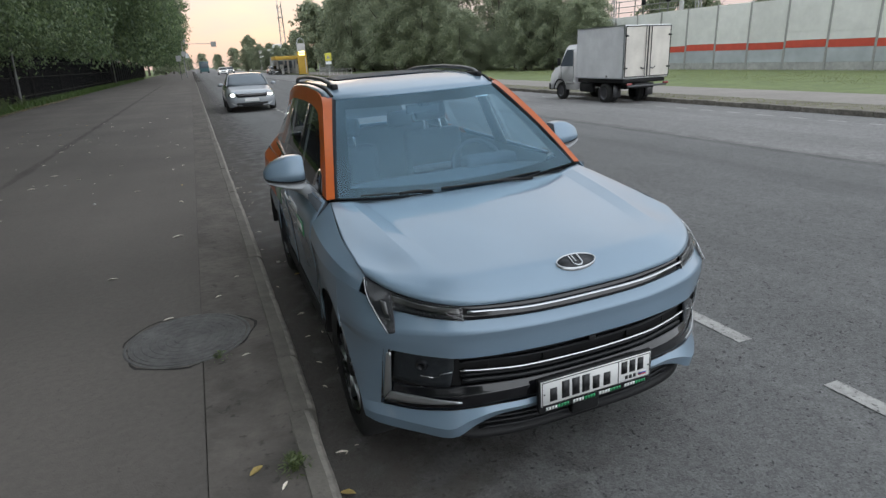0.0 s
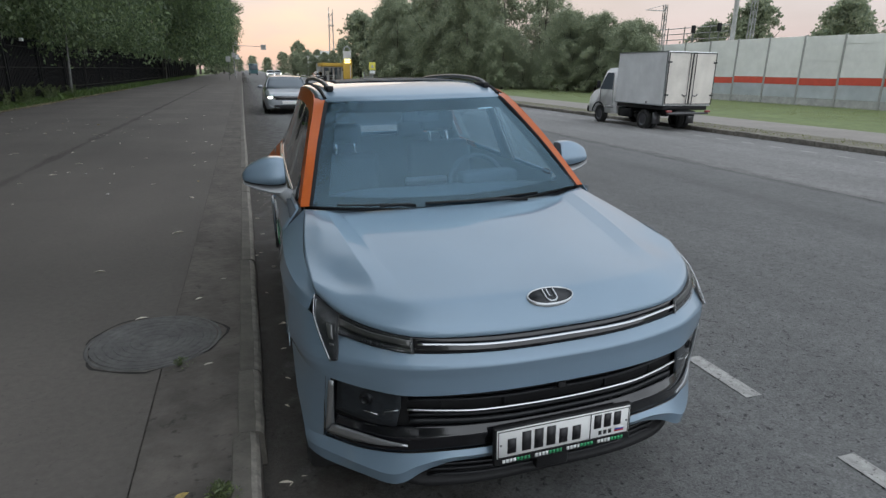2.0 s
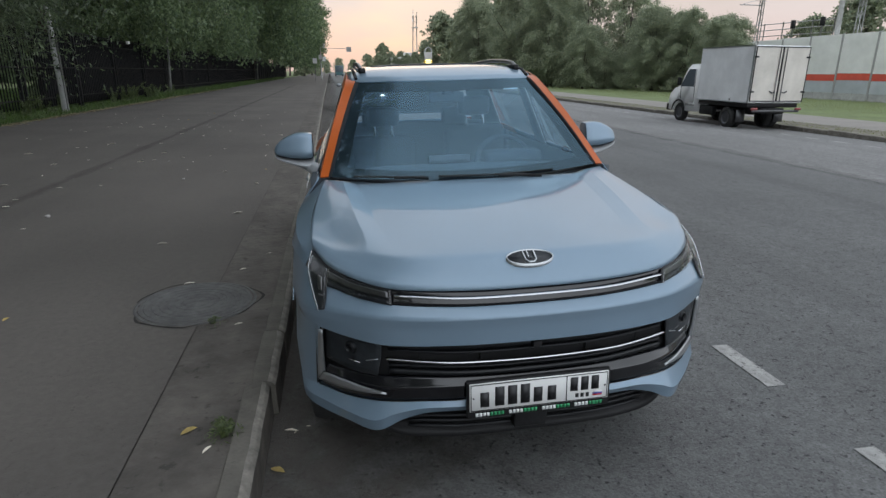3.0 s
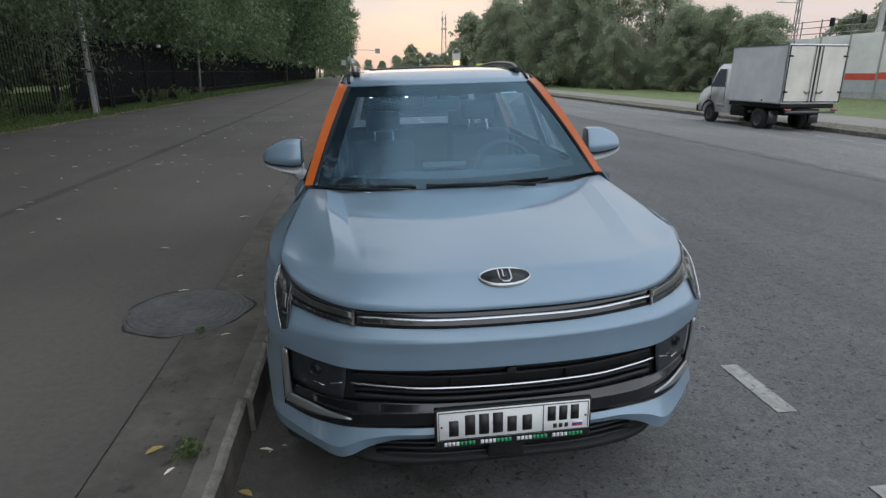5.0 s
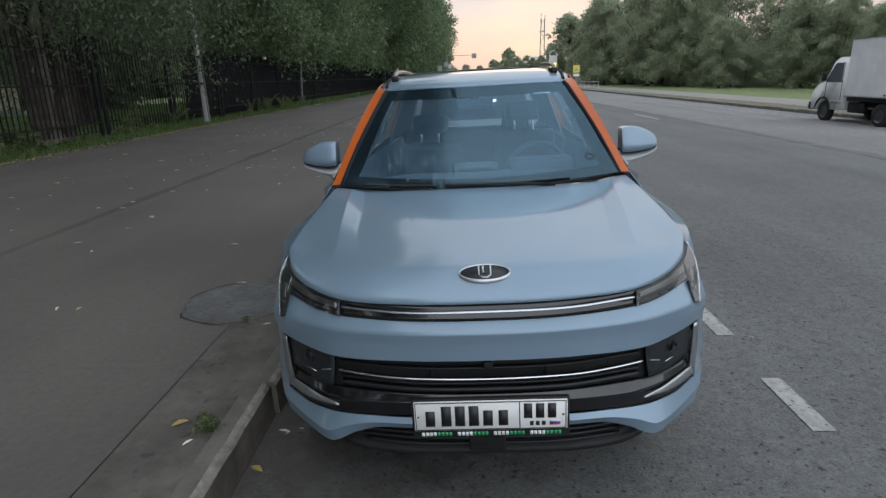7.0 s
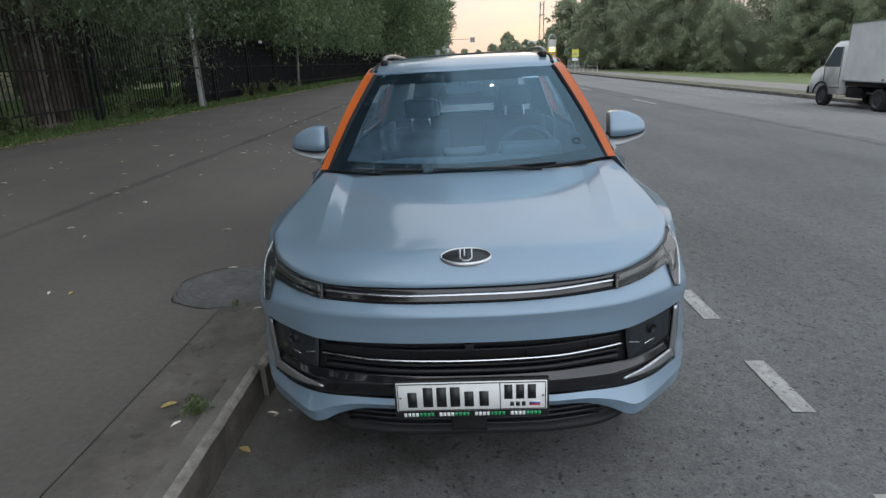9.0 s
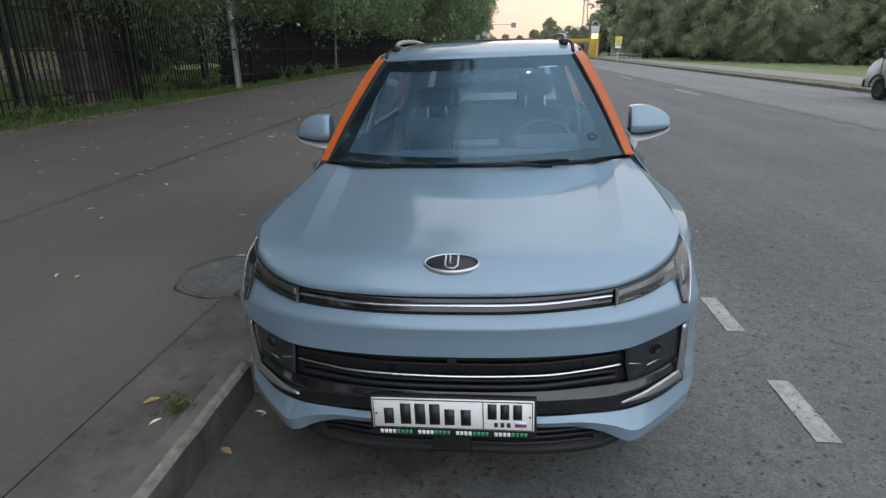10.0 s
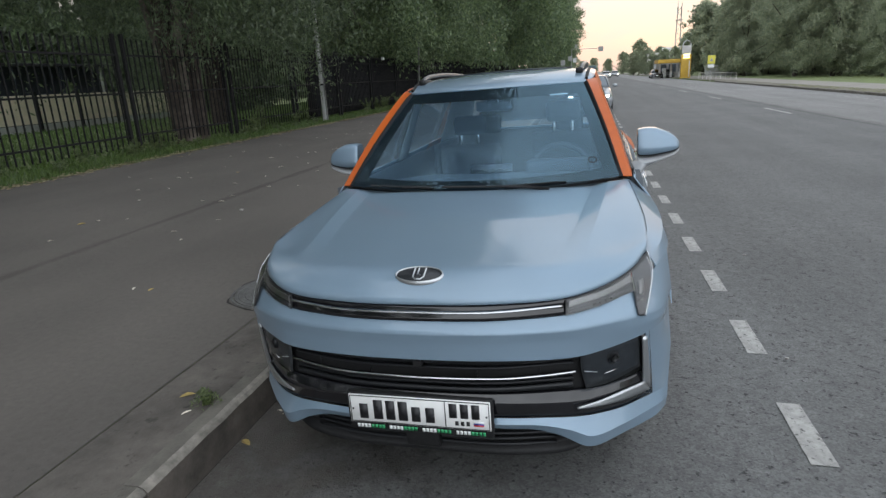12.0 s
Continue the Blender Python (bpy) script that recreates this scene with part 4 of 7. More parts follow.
# catenary masts and a lattice pylon behind the barrier
def mast(x, y, h, label):
    t = thing("railway_mast", pose(x, y, -0.2), label, "mast", "railway masts")
    for dx, dy in ((-0.22, -0.22), (0.22, -0.22), (0.22, 0.22), (-0.22, 0.22)):
        part("leg", newtube([(dx, dy, 0), (dx * 0.7, dy * 0.7, h)], 0.045, 5), M["steel"], t)
    bm = bmesh.new()
    n = int(h / 0.9)
    for k in range(n):
        z0, z1 = k * h / n, (k + 1) * h / n
        q0, q1 = 0.22 * (1 - 0.3 * k / n), 0.22 * (1 - 0.3 * (k + 1) / n)
        s = 1 if k % 2 else -1
        for a, b in (((-q0 * s, -q0, z0), (q1 * s, -q1, z1)), ((-q0 * s, q0, z0), (q1 * s, q1, z1)), ((-q0, -q0 * s, z0), (-q1, q1 * s, z1)), ((q0, -q0 * s, z0), (q1, q1 * s, z1))):
            tube(bm, [a, b], 0.022, 4)
    part("lattice", bm, M["steel"], t)
    part("arm", newtube([(0, 0, h * 0.93), (-2.6, 0, h * 0.93)], 0.05, 6), M["steel"], t)
    part("brace", newtube([(0, 0, h), (-2.2, 0, h * 0.94)], 0.03, 6), M["steel"], t)
    return t


mast(46, 46.2, 13.0, "grey lattice railway mast behind the barrier")
rp = thing("railway_pole", pose(46, 48.4, -0.2), "thick pale concrete railway pole behind the barrier", "pole")
part("shaft", newtube([(0, 0, 0), (0, 0.15, 14)], [0.26, 0.20], 12), M["concrete"], rp)
part("arm", newtube([(0, 0.1, 9.6), (-2.8, 0.1, 10.2)], 0.05, 6), M["steel"], rp)
part("stay", newtube([(0, 0.1, 11.0), (-2.6, 0.1, 10.2)], 0.03, 6), M["steel"], rp)
for sy in (54.2, 50.4):
    sp = thing("signal_post", pose(46, sy, -0.2), "railway signal post with a dark head", "signal", "railway signals")
    part("post", newtube([(0, 0, 0), (0, 0, 6.4)], 0.09, 8), M["steel"], sp)
    part("head", newbox(-0.18, 0.18, -0.16, 0.16, 6.3, 7.1, bevel=0.05), M["plastic"], sp, "dark signal head")
    part("ladder", newtube([(0.3, 0.35, 0), (0.3, 0.35, 6.3)], 0.04, 6), M["steel"], sp)
gd_ = thing("gantry_rail", pose(46.5, 0, 0), "thin steel rails of a railway gantry behind the barrier", "gantry")
for z in (5.5, 6.1, 6.7):
    part("bar", newtube([(0, 49.5, z), (0, 62, z + 0.1)], 0.05, 6), M["steel"], gd_)
for y in (49.5, 52.2, 56.2, 59.0, 62.0):
    part("post", newtube([(0, y, -0.2), (0, y, 6.9)], 0.06, 6), M["steel"], gd_)
mast(45, 58.0, 9.5, "grey lattice railway mast behind the barrier")
mast(47, 22.0, 9.5, "grey lattice railway mast behind the barrier")

# ---- trees ----


def crown_mesh(name, mat, clumps, n, leaf, seed, droop=0.0, flat=0.5, fuzz=0.16):
    """Leaves scattered through clumps (x, y, z, radius), thicker at each clump's skin."""
    r = np.random.RandomState(seed)
    c = np.array(clumps, float)
    p = c[:, 3] ** 2.2
    k = r.choice(len(c), n, p=p / p.sum())
    d = r.randn(n, 3)
    d /= np.linalg.norm(d, axis=1, keepdims=True)
    rad = c[k, 3] * (r.rand(n) ** 0.45) * (1 + fuzz * r.randn(n))
    pos = c[k, :3] + d * rad[:, None] * np.array([1, 1, 0.8])
    pos[:, 2] -= droop * r.rand(n) ** 2 * c[k, 3]
    a = r.randn(n, 3)
    a[:, 2] -= 1.2 * (droop > 0)
    a /= np.linalg.norm(a, axis=1, keepdims=True)
    b = np.cross(a, r.randn(n, 3))
    b /= np.linalg.norm(b, axis=1, keepdims=True) + 1e-9
    s = leaf * (0.6 + 0.8 * r.rand(n))[:, None]
    w = flat
    v = np.empty((n, 4, 3))
    v[:, 0], v[:, 1], v[:, 2], v[:, 3] = pos - a * s, pos + b * s * w, pos + a * s, pos - b * s * w
    return cloud_mesh(name, v.reshape(-1, 3).tolist(), np.arange(4 * n).reshape(n, 4).tolist(), mat)


def clump_set(seed, h0, h1, spread, n, r0, r1):
    r = random.Random(seed)
    out = []
    for _ in range(n):
        t = r.random()
        z = h0 + (h1 - h0) * t
        q = spread * math.sin(math.pi * (0.18 + 0.74 * t)) * math.sqrt(r.random())
        a = r.random() * 6.283
        out.append((q * math.cos(a), q * math.sin(a), z, r.uniform(r0, r1)))
    return out


def bough_set(seed, h0, h1, spread, boughs, r0, r1):
    """Clumps strung along boughs that rise from the trunk and bend down at the tip."""
    r = random.Random(seed)
    out = []
    for b in range(boughs):
        t = (b + r.random()) / boughs
        z0 = h0 + (h1 - h0) * t
        reach = spread * (0.35 + 0.65 * math.sin(math.pi * (0.25 + 0.70 * t))) * r.uniform(0.7, 1.1)
        a = b * 2.4 + r.uniform(-0.5, 0.5)
        for k in range(5):
            u = (k + 1) / 5
            rad = r.uniform(r0, r1) * (1.15 - 0.5 * u)
            out.append((reach * u * math.cos(a) + r.uniform(-.3, .3), reach * u * math.sin(a) + r.uniform(-.3, .3), z0 + 0.9 * math.sin(2.6 * u) - 0.9 * u * u, rad))
    return out


def trunk_mesh(name, h, r, seed, stems=1, mat=None, limbs=7, clumps=()):
    rr = random.Random(seed)
    bm = bmesh.new()
    for s in range(stems):
        a = 6.283 * s / stems + rr.random()
        q = r * 0.9 if stems > 1 else 0.0
        lean = (0.35 if stems > 1 else 0.12) * rr.uniform(0.4, 1.2)
        pts, rs = [], []
        for k in range(7):
            t = k / 6
            pts.append((q * math.cos(a) + math.cos(a) * lean * t * t * h * 0.5 + 0.06 * math.sin(5 * t + s), q * math.sin(a) + math.sin(a) * lean * t * t * h * 0.5 + 0.06 * math.cos(4 * t + s), t * h))
            rs.append((r if stems == 1 else r * 0.62) * (1.25 if k == 0 else 1.0) * (1 - 0.8 * t))
        tube(bm, pts, rs, 9)
        for j in range(limbs // stems + 1):
            k = rr.randint(2, 5)
            p = Vector(pts[k])
            if clumps:
                q2 = Vector(rr.choice(clumps)[:3])
            else:
                q2 = p + Vector((rr.uniform(-2, 2), rr.uniform(-2, 2), rr.uniform(0.8, 2)))
            tube(bm, [p, p.lerp(q2, 0.5) + Vector((0, 0, 0.25)), q2], [rs[k] * 0.5, rs[k] * 0.3, 0.02], 6)
    me = bpy.data.meshes.new(name)
    bm.to_mesh(me)
    bm.free()
    me.shade_smooth()
    me.materials.append(mat or M["bark"])
    return me


def tree(kind, x, y, z, s, turn, label, group):
    t = thing("tree", pose(x, y, z, 0, 0, turn) @ Matrix.Scale(s, 4), label, "tree", group)
    for nm, me in kind:
        ob = new(nm, me)
        ob.parent = t
    return t


KINDS = {}
for i, sd in enumerate((3, 17, 29)):
    cl = clump_set(sd, 3.3, 22.0, 4.8, 120, 1.0, 1.8)
    tm = trunk_mesh("row_trunk", 17.0, 0.24, sd, 1, None, 9, cl)
    KINDS["row%d" % i] = [("trunk", tm), ("crown", crown_mesh("row_crown", M["leaf_dark"], cl, 110000, 0.088, sd, 0.5, 0.5))]
    over = [(x + 4.3, y, z, q) for x, y, z, q in cl]
    KINDS["row_over%d" % i] = [("trunk", trunk_mesh("row_trunk", 9.5, 0.22, sd, 1, None, 9, over)), ("crown", crown_mesh("row_crown", M["leaf_dark"], over + cl[:12], 24000, 0.17, sd, 0.5, 0.5))]
    KINDS["row_far%d" % i] = [("trunk", tm), ("crown", crown_mesh("row_crown", M["leaf_dark"], cl, 22000, 0.17, sd, 0.5, 0.5))]
for i, sd in enumerate((5, 23)):
    cl = clump_set(sd, 2.8, 25.0, 7.6, 170, 1.1, 2.2)
    tm = trunk_mesh("near_trunk", 17.0, 0.34, sd, 3, M["bark"], 9, cl)
    KINDS["near%d" % i] = [("trunk", tm), ("crown", crown_mesh("near_crown", M["leaf_near"], cl, 165000, 0.072, sd, 0.9, 0.26))]
    KINDS["behind%d" % i] = [("trunk", tm), ("crown", crown_mesh("behind_crown", M["leaf_near"], cl, 24000, 0.22, sd, 0.9, 0.4))]
for i, sd in enumerate((7, 31, 43)):
    cl = bough_set(sd, 0.9, 12.0, 5.3, 34, 0.60, 1.15)
    tm = trunk_mesh("mass_trunk", 9.5, 0.22, sd, 1, None, 9, cl)
    KINDS["mass%d" % i] = [("trunk", tm), ("crown", crown_mesh("mass_crown", M["leaf_hazed"], cl, 50000, 0.105, sd, 0.45, 0.5, 0.42))]
    KINDS["far%d" % i] = [("trunk", tm), ("crown", crown_mesh("far_crown", M["leaf_hazed"], cl, 14000, 0.22, sd, 0.35, 0.55, 0.35))]
    KINDS["park%d" % i] = [("trunk", tm), ("crown", crown_mesh("park_crown", M["leaf_dark"], cl, 26000, 0.22, sd, 0.35, 0.55))]
for i, sd in enumerate((61, 83)):
    cl = bough_set(sd, 4.0, 12.5, 4.6, 20, 0.45, 0.9)
    KINDS["airy%d" % i] = [("trunk", trunk_mesh("airy_trunk", 11.5, 0.20, sd, 2, None, 16, cl)), ("crown", crown_mesh("airy_crown", M["leaf_hazed"], cl, 11000, 0.11, sd, 0.4, 0.5, 0.5))]
tr = random.Random(9)
cl = clump_set(77, 3.1, 25.0, 7.6, 170, 1.1, 2.2)
# long boughs that reach out over the pavement and the parked car
ov = random.Random(12)
boughs = []
for _ in range(190):
    bx = ov.random() ** 0.75
    boughs.append((1.0 + 7.5 * bx, ov.uniform(-13.5, 4.0), 9.0 + 5.0 * ov.random() + 2.5 * math.sin(3 * bx), ov.uniform(0.7, 1.5)))


def strand_mesh(name, mat, anchors, seed, leaf=0.033):
    """Hanging twigs (x, y, top, bottom) set with narrow drooping leaves."""
    r = np.random.RandomState(seed)
    out = []
    for x, y, top, low in anchors:
        n = int((top - low) * 70)
        u = np.sort(r.rand(n))
        bend = 0.35 * r.randn(2)
        p = np.stack([x + bend[0] * u * u, y + bend[1] * u * u, top + (low - top) * u], 1) + 0.05 * r.randn(n, 3)
        a = r.randn(n, 3) * 0.55 + [0, 0, -1]
        a /= np.linalg.norm(a, axis=1, keepdims=True)
        b = np.cross(a, r.randn(n, 3))
        b /= np.linalg.norm(b, axis=1, keepdims=True) + 1e-9
        s = leaf * (0.7 + 0.7 * r.rand(n))[:, None]
        q = np.empty((n, 4, 3))
        q[:, 0], q[:, 1], q[:, 2], q[:, 3] = p - a * s, p + b * s * 0.26, p + a * s, p - b * s * 0.26
        out.append(q)
        k = max(1, n // 10)
        e = np.linspace(0, 1, k + 1)
        c = np.stack([x + bend[0] * e * e, y + bend[1] * e * e, top + (low - top) * e], 1)
        t_ = np.empty((k, 4, 3))
        t_[:, 0], t_[:, 1], t_[:, 2], t_[:, 3] = c[:-1] - [0, .003, 0], c[:-1] + [0, .003, 0], c[1:] + [0, .002, 0], c[1:] - [0, .002, 0]
        out.append(t_)
    v = np.concatenate(out)
    return cloud_mesh(name, v.reshape(-1, 3).tolist(), np.arange(4 * len(v)).reshape(-1, 4).tolist(), mat)


# twigs of the willow hang in sprays over the fence, lowest between the trunk and the lamp pole
sr = random.Random(6)
sprays = []
for _ in range(95):
    cx, cy = sr.uniform(-0.9, 1.7), sr.uniform(-3.5, 9.0)
    if abs(cy - 6.85) < 1.3:
        cx = min(cx, 0.7)
    low = 2.35 + 0.9 * abs(math.sin(0.9 * cy + 0.6)) + (0.5 if cy < 0 else 0.0) + sr.uniform(0, 0.7)
    for _ in range(9):
        sprays.append((cx + sr.gauss(0, 0.22), cy + sr.gauss(0, 0.28), low + sr.uniform(1.6, 2.6), low + abs(sr.gauss(0, 0.35))))
KINDS["willow"] = [("hanging_foliage", strand_mesh("hanging_foliage", M["leaf_dark"], sprays, 8)), ("trunk", trunk_mesh("willow_trunk", 17.0, 0.31, 77, 3, M["bark"], 9, cl)), ("bough_crown", crown_mesh("bough_crown", M["leaf_near"], boughs, 120000, 0.080, 79, 0.9, 0.30)), ("limb", trunk_mesh("willow_limb", 12.0, 0.20, 80, 1, M["bark"], 12, boughs)), ("stem", trunk_mesh("willow_stem", 7.0, 0.30, 78, 4, M["bark_pale"], 4, cl)), ("crown", crown_mesh("willow_crown", M["leaf_near"], cl, 190000, 0.066, 77, 0.9, 0.28))]
tree(KINDS["willow"], -10.25, 12.80, 0.2, 1.0, 0, "large multi-stemmed willow with drooping leaves behind the fence", "trees behind the fence")
tree(KINDS["near1"], -13.5, 3.0, 0.2, 1.0, 100, "large willow with drooping leaves behind the fence", "trees behind the fence")
tree(KINDS["near1"], -14.0, 20.0, 0.2, 0.85, 220, "large willow with drooping leaves behind the fence", "trees behind the fence")
for k, y in enumerate([-22, -14, -5]):
    tree(KINDS["behind%d" % (k % 2)], -11.5 - tr.uniform(0, 2), y, 0.2, tr.uniform(0.9, 1.0), tr.uniform(0, 360), "tall dark leafy tree behind the fence", "trees behind the fence")
for k, y in enumerate([24, 28.5, 33.5, 39, 45, 51, 58, 65, 73, 82, 92, 103, 115, 128, 142, 158, 176]):
    tree(KINDS[("row%d" if y < 50 else "row_far%d" if y < 60 else "row_over%d") % (k % 3)], -10.4 - tr.uniform(0, 1.2) + (0.4 if y > 60 else 0), y, 0.2, tr.uniform(0.95, 1.12), tr.uniform(0, 360) if y < 60 else tr.uniform(-25, 25), "tall dark leafy tree in the row along the fence", "trees behind the fence")
for k, y in enumerate([-30, -23, -17, -11, -4, 4, 10, 15, 19, 24, 30, 36, 43, 52, 62]):
    tree(KINDS["park%d" % (k % 3)], -31 - tr.uniform(0, 6), y, 0.2, tr.uniform(1.0, 1.25), tr.uniform(0, 360), "dark leafy tree in the park behind the fence", "park trees")
for k, y in enumerate([4, 8, 12, 16, 20, 25, 30]):
    tree(KINDS["park%d" % (k % 3)], -30.0 - tr.uniform(0, 2.0), y, -0.3, tr.uniform(0.55, 0.75), tr.uniform(0, 360), "dense dark shrub behind the shed", "shrubs behind the shed")
for k, y in enumerate([34, 39, 44, 49, 55, 61, 67, 74, 82, 90]):
    tree(KINDS["park%d" % (k % 3)], -28.0 - 0.06 * y - tr.uniform(0, 2.0), y, -0.3, tr.uniform(0.5, 0.7), tr.uniform(0, 360), "dense dark shrub at the back of the lawn", "shrubs behind the lawn")
# shrubs added to darken the view under the trees behind the fence
for k in range(25):
    tree(KINDS["park%d" % (k % 3)], (-13.4 if k > 1 else -21.5) - tr.uniform(0, 1.2), 25.0 + 4.0 * k + (8.0 if k < 2 else 0.0), -0.2, tr.uniform(0.34, 0.44), tr.uniform(0, 360), "dense shrub added as dark fill close behind the fence", "shrubs behind the fence")
for k, y in enumerate([29, 33, 37, 40, 44, 49, 57]):
    tree(KINDS["park%d" % (k % 3)], (-17.0 if y > 39 else -22.5) - tr.uniform(0, 1.5), y, 0.1, tr.uniform(0.26, 0.36), tr.uniform(0, 360), "dense shrub added as dark fill behind the fence", "shrubs behind the fence")
# the grove: tall towards the far end, low bushes before an airy tall pair, and low again beside the barrier
TALL = [(24, 78), (28, 86), (22, 92), (34, 84), (27, 98), (24, 106), (31, 108), (21, 118), (27, 122), (34, 98), (26, 70), (29, 78), (35, 91), (31, 94), (23, 99), (28, 112), (37, 102), (33, 116)]
LOW = [(27, 62), (30, 66), (32, 56), (34, 61), (37, 67), (41, 58), (44, 66), (40, 74), (46, 78), (48, 70), (38, 52), (36, 58), (43, 62), (50, 76)]
AIRY = [(36, 70), (39, 76), (33, 74)]
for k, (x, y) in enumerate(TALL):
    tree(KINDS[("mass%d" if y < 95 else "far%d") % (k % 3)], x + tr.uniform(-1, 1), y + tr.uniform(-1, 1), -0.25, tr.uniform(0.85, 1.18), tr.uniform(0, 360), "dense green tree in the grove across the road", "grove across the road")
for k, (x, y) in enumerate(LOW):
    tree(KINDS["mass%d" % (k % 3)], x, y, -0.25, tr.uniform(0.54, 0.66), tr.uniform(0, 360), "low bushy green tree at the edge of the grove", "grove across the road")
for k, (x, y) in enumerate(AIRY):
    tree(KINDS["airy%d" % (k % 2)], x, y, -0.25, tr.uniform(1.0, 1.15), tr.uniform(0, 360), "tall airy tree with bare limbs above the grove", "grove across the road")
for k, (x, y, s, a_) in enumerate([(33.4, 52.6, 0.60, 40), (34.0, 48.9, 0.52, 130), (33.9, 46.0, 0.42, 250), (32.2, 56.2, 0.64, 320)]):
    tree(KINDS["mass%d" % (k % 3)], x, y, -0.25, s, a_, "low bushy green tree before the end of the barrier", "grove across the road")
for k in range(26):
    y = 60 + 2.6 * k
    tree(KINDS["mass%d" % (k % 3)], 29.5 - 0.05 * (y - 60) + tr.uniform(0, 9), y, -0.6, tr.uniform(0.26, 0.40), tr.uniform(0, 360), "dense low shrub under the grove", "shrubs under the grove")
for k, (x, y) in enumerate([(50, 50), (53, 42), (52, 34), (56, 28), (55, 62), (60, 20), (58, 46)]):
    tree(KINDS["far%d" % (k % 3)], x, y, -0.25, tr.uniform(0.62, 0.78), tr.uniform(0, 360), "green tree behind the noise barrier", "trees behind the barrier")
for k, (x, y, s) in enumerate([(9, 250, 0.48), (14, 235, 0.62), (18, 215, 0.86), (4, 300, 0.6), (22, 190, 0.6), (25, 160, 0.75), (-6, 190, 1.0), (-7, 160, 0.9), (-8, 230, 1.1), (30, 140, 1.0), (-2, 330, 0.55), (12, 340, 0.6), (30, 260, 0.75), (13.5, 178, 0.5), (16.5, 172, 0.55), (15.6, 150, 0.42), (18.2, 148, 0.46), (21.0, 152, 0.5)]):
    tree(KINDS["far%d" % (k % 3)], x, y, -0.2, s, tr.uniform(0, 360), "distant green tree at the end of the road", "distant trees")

# ---- the parked crossover ----
car = thing("car", pose(0.007, 0, -0.012, 0, -1.8, -1.2), "light blue-silver crossover with orange pillars parked at the kerb", "car")


def full(half):
    """A line from its right half: mirrored at x = 0."""
    return [(-x, y, z) for x, y, z in half[::-1] if x > 1e-6] + [tuple(p) for p in half]


def sided(line, s):
    return [(s * x, y, z) for x, y, z in line]


def shift(line, dx=0.0, dy=0.0, dz=0.0):
    return [(x + dx, y + dy, z + dz) for x, y, z in line]


def both(name, levels, mat, n=20, sub=3, thick=0.004, label="", parent=None):
    """The same sheet on both flanks, each a part of its own."""
    out = []
    for s in (-1, 1):
        out.append(part(name, loft([sided(l, s) for l in levels], n, sub, thick=thick), mat, parent or car, label, crease=20))
    return out


HOOD = [
    [(0, .048, .862), (.27, .060, .864), (.51, .115, .871), (.64, .205, .888), (.73, .320, .908), (.79, .470, .930)],
    [(0, .056, .874), (.27, .068, .876), (.51, .123, .883), (.64, .211, .898), (.73, .325, .916), (.79, .474, .935)],
    [(0, .092, .907), (.27, .104, .908), (.50, .157, .910), (.63, .240, .918), (.727, .343, .929), (.792, .485, .944)],
    [(0, .140, .944), (.26, .150, .944), (.48, .200, .942), (.60, .280, .939), (.712, .382, .942), (.797, .520, .955)],
    [(0, .178, .9575), (.25, .187, .957), (.475, .232, .9515), (.59, .305, .9485), (.705, .402, .946), (.798, .535, .958)],
    [(0, .350, .976), (.25, .355, .975), (.490, .385, .9655), (.580, .420, .9675), (.69, .495, .9565), (.800, .600, .9650)],
    [(0, .650, 1.005), (.25, .650, 1.004), (.530, .668, .9950), (.612, .690, 1.0055), (.70, .722, .9965), (.801, .780, .9880)],
    [(0, .950, 1.033), (.25, .950, 1.032), (.560, .955, 1.0240), (.640, .965, 1.0385), (.715, .985, 1.0340), (.783, 1.020, 1.0250)],
    [(0, 1.165, 1.050), (.25, 1.170, 1.050), (.590, 1.200, 1.0480), (.662, 1.214, 1.0640), (.712, 1.236, 1.0655), (.756, 1.270, 1.0630)],
]


def half_curve(c, steps):
    """A Catmull-Rom half row through c, each span cut at the steps given."""
    ends = [np.array([-c[1][0], c[1][1], c[1][2]])] + c + [2 * c[-1] - c[-2]]
    out = []
    for i, ts in zip(range(1, len(ends) - 2), steps):
        p0, p1, p2, p3 = ends[i - 1], ends[i], ends[i + 1], ends[i + 2]
        d0, d1, d2 = (max(np.linalg.norm(b - a), 1e-6) ** .5 for a, b in ((p0, p1), (p1, p2), (p2, p3)))
        m1 = (p1 - p0) / d0 - (p2 - p0) / (d0 + d1) + (p2 - p1) / d1
        m2 = (p2 - p1) / d1 - (p3 - p1) / (d1 + d2) + (p3 - p2) / d2
        for t in ts:
            out.append((2 * t ** 3 - 3 * t * t + 1) * p1 + (t ** 3 - 2 * t * t + t) * m1 * d1 + (3 * t * t - 2 * t ** 3) * p2 + (t ** 3 - t * t) * m2 * d1)
    return out + [c[-1]]


def cut(m, a=0.0, b=1.0):
    return list(np.linspace(a, b, m, endpoint=False))


def even_row(row, tight):
    """A whole row, its columns kept to their folds: soft along the lip, the shoulder's step tightened behind it."""
    c = [np.array(p, float) for p in row]
    soft = half_curve(c, [cut(12), cut(14), cut(3, 0, .14) + cut(10, .14, .88) + cut(3, .88, 1), cut(4, 0, .16) + cut(10, .16, 1), cut(10)])
    c = c[:3] + [c[2] + (c[3] - c[2]) * .14, c[2] + (c[3] - c[2]) * .88, c[3], c[3] + (c[4] - c[3]) * .16] + c[4:]
    hard = half_curve(c, [cut(m) for m in (12, 14, 3, 10, 3, 4, 10, 10)])
    out = [a + (b - a) * tight for a, b in zip(soft, hard)]
    return [p * [-1, 1, 1] for p in out[:0:-1]] + out


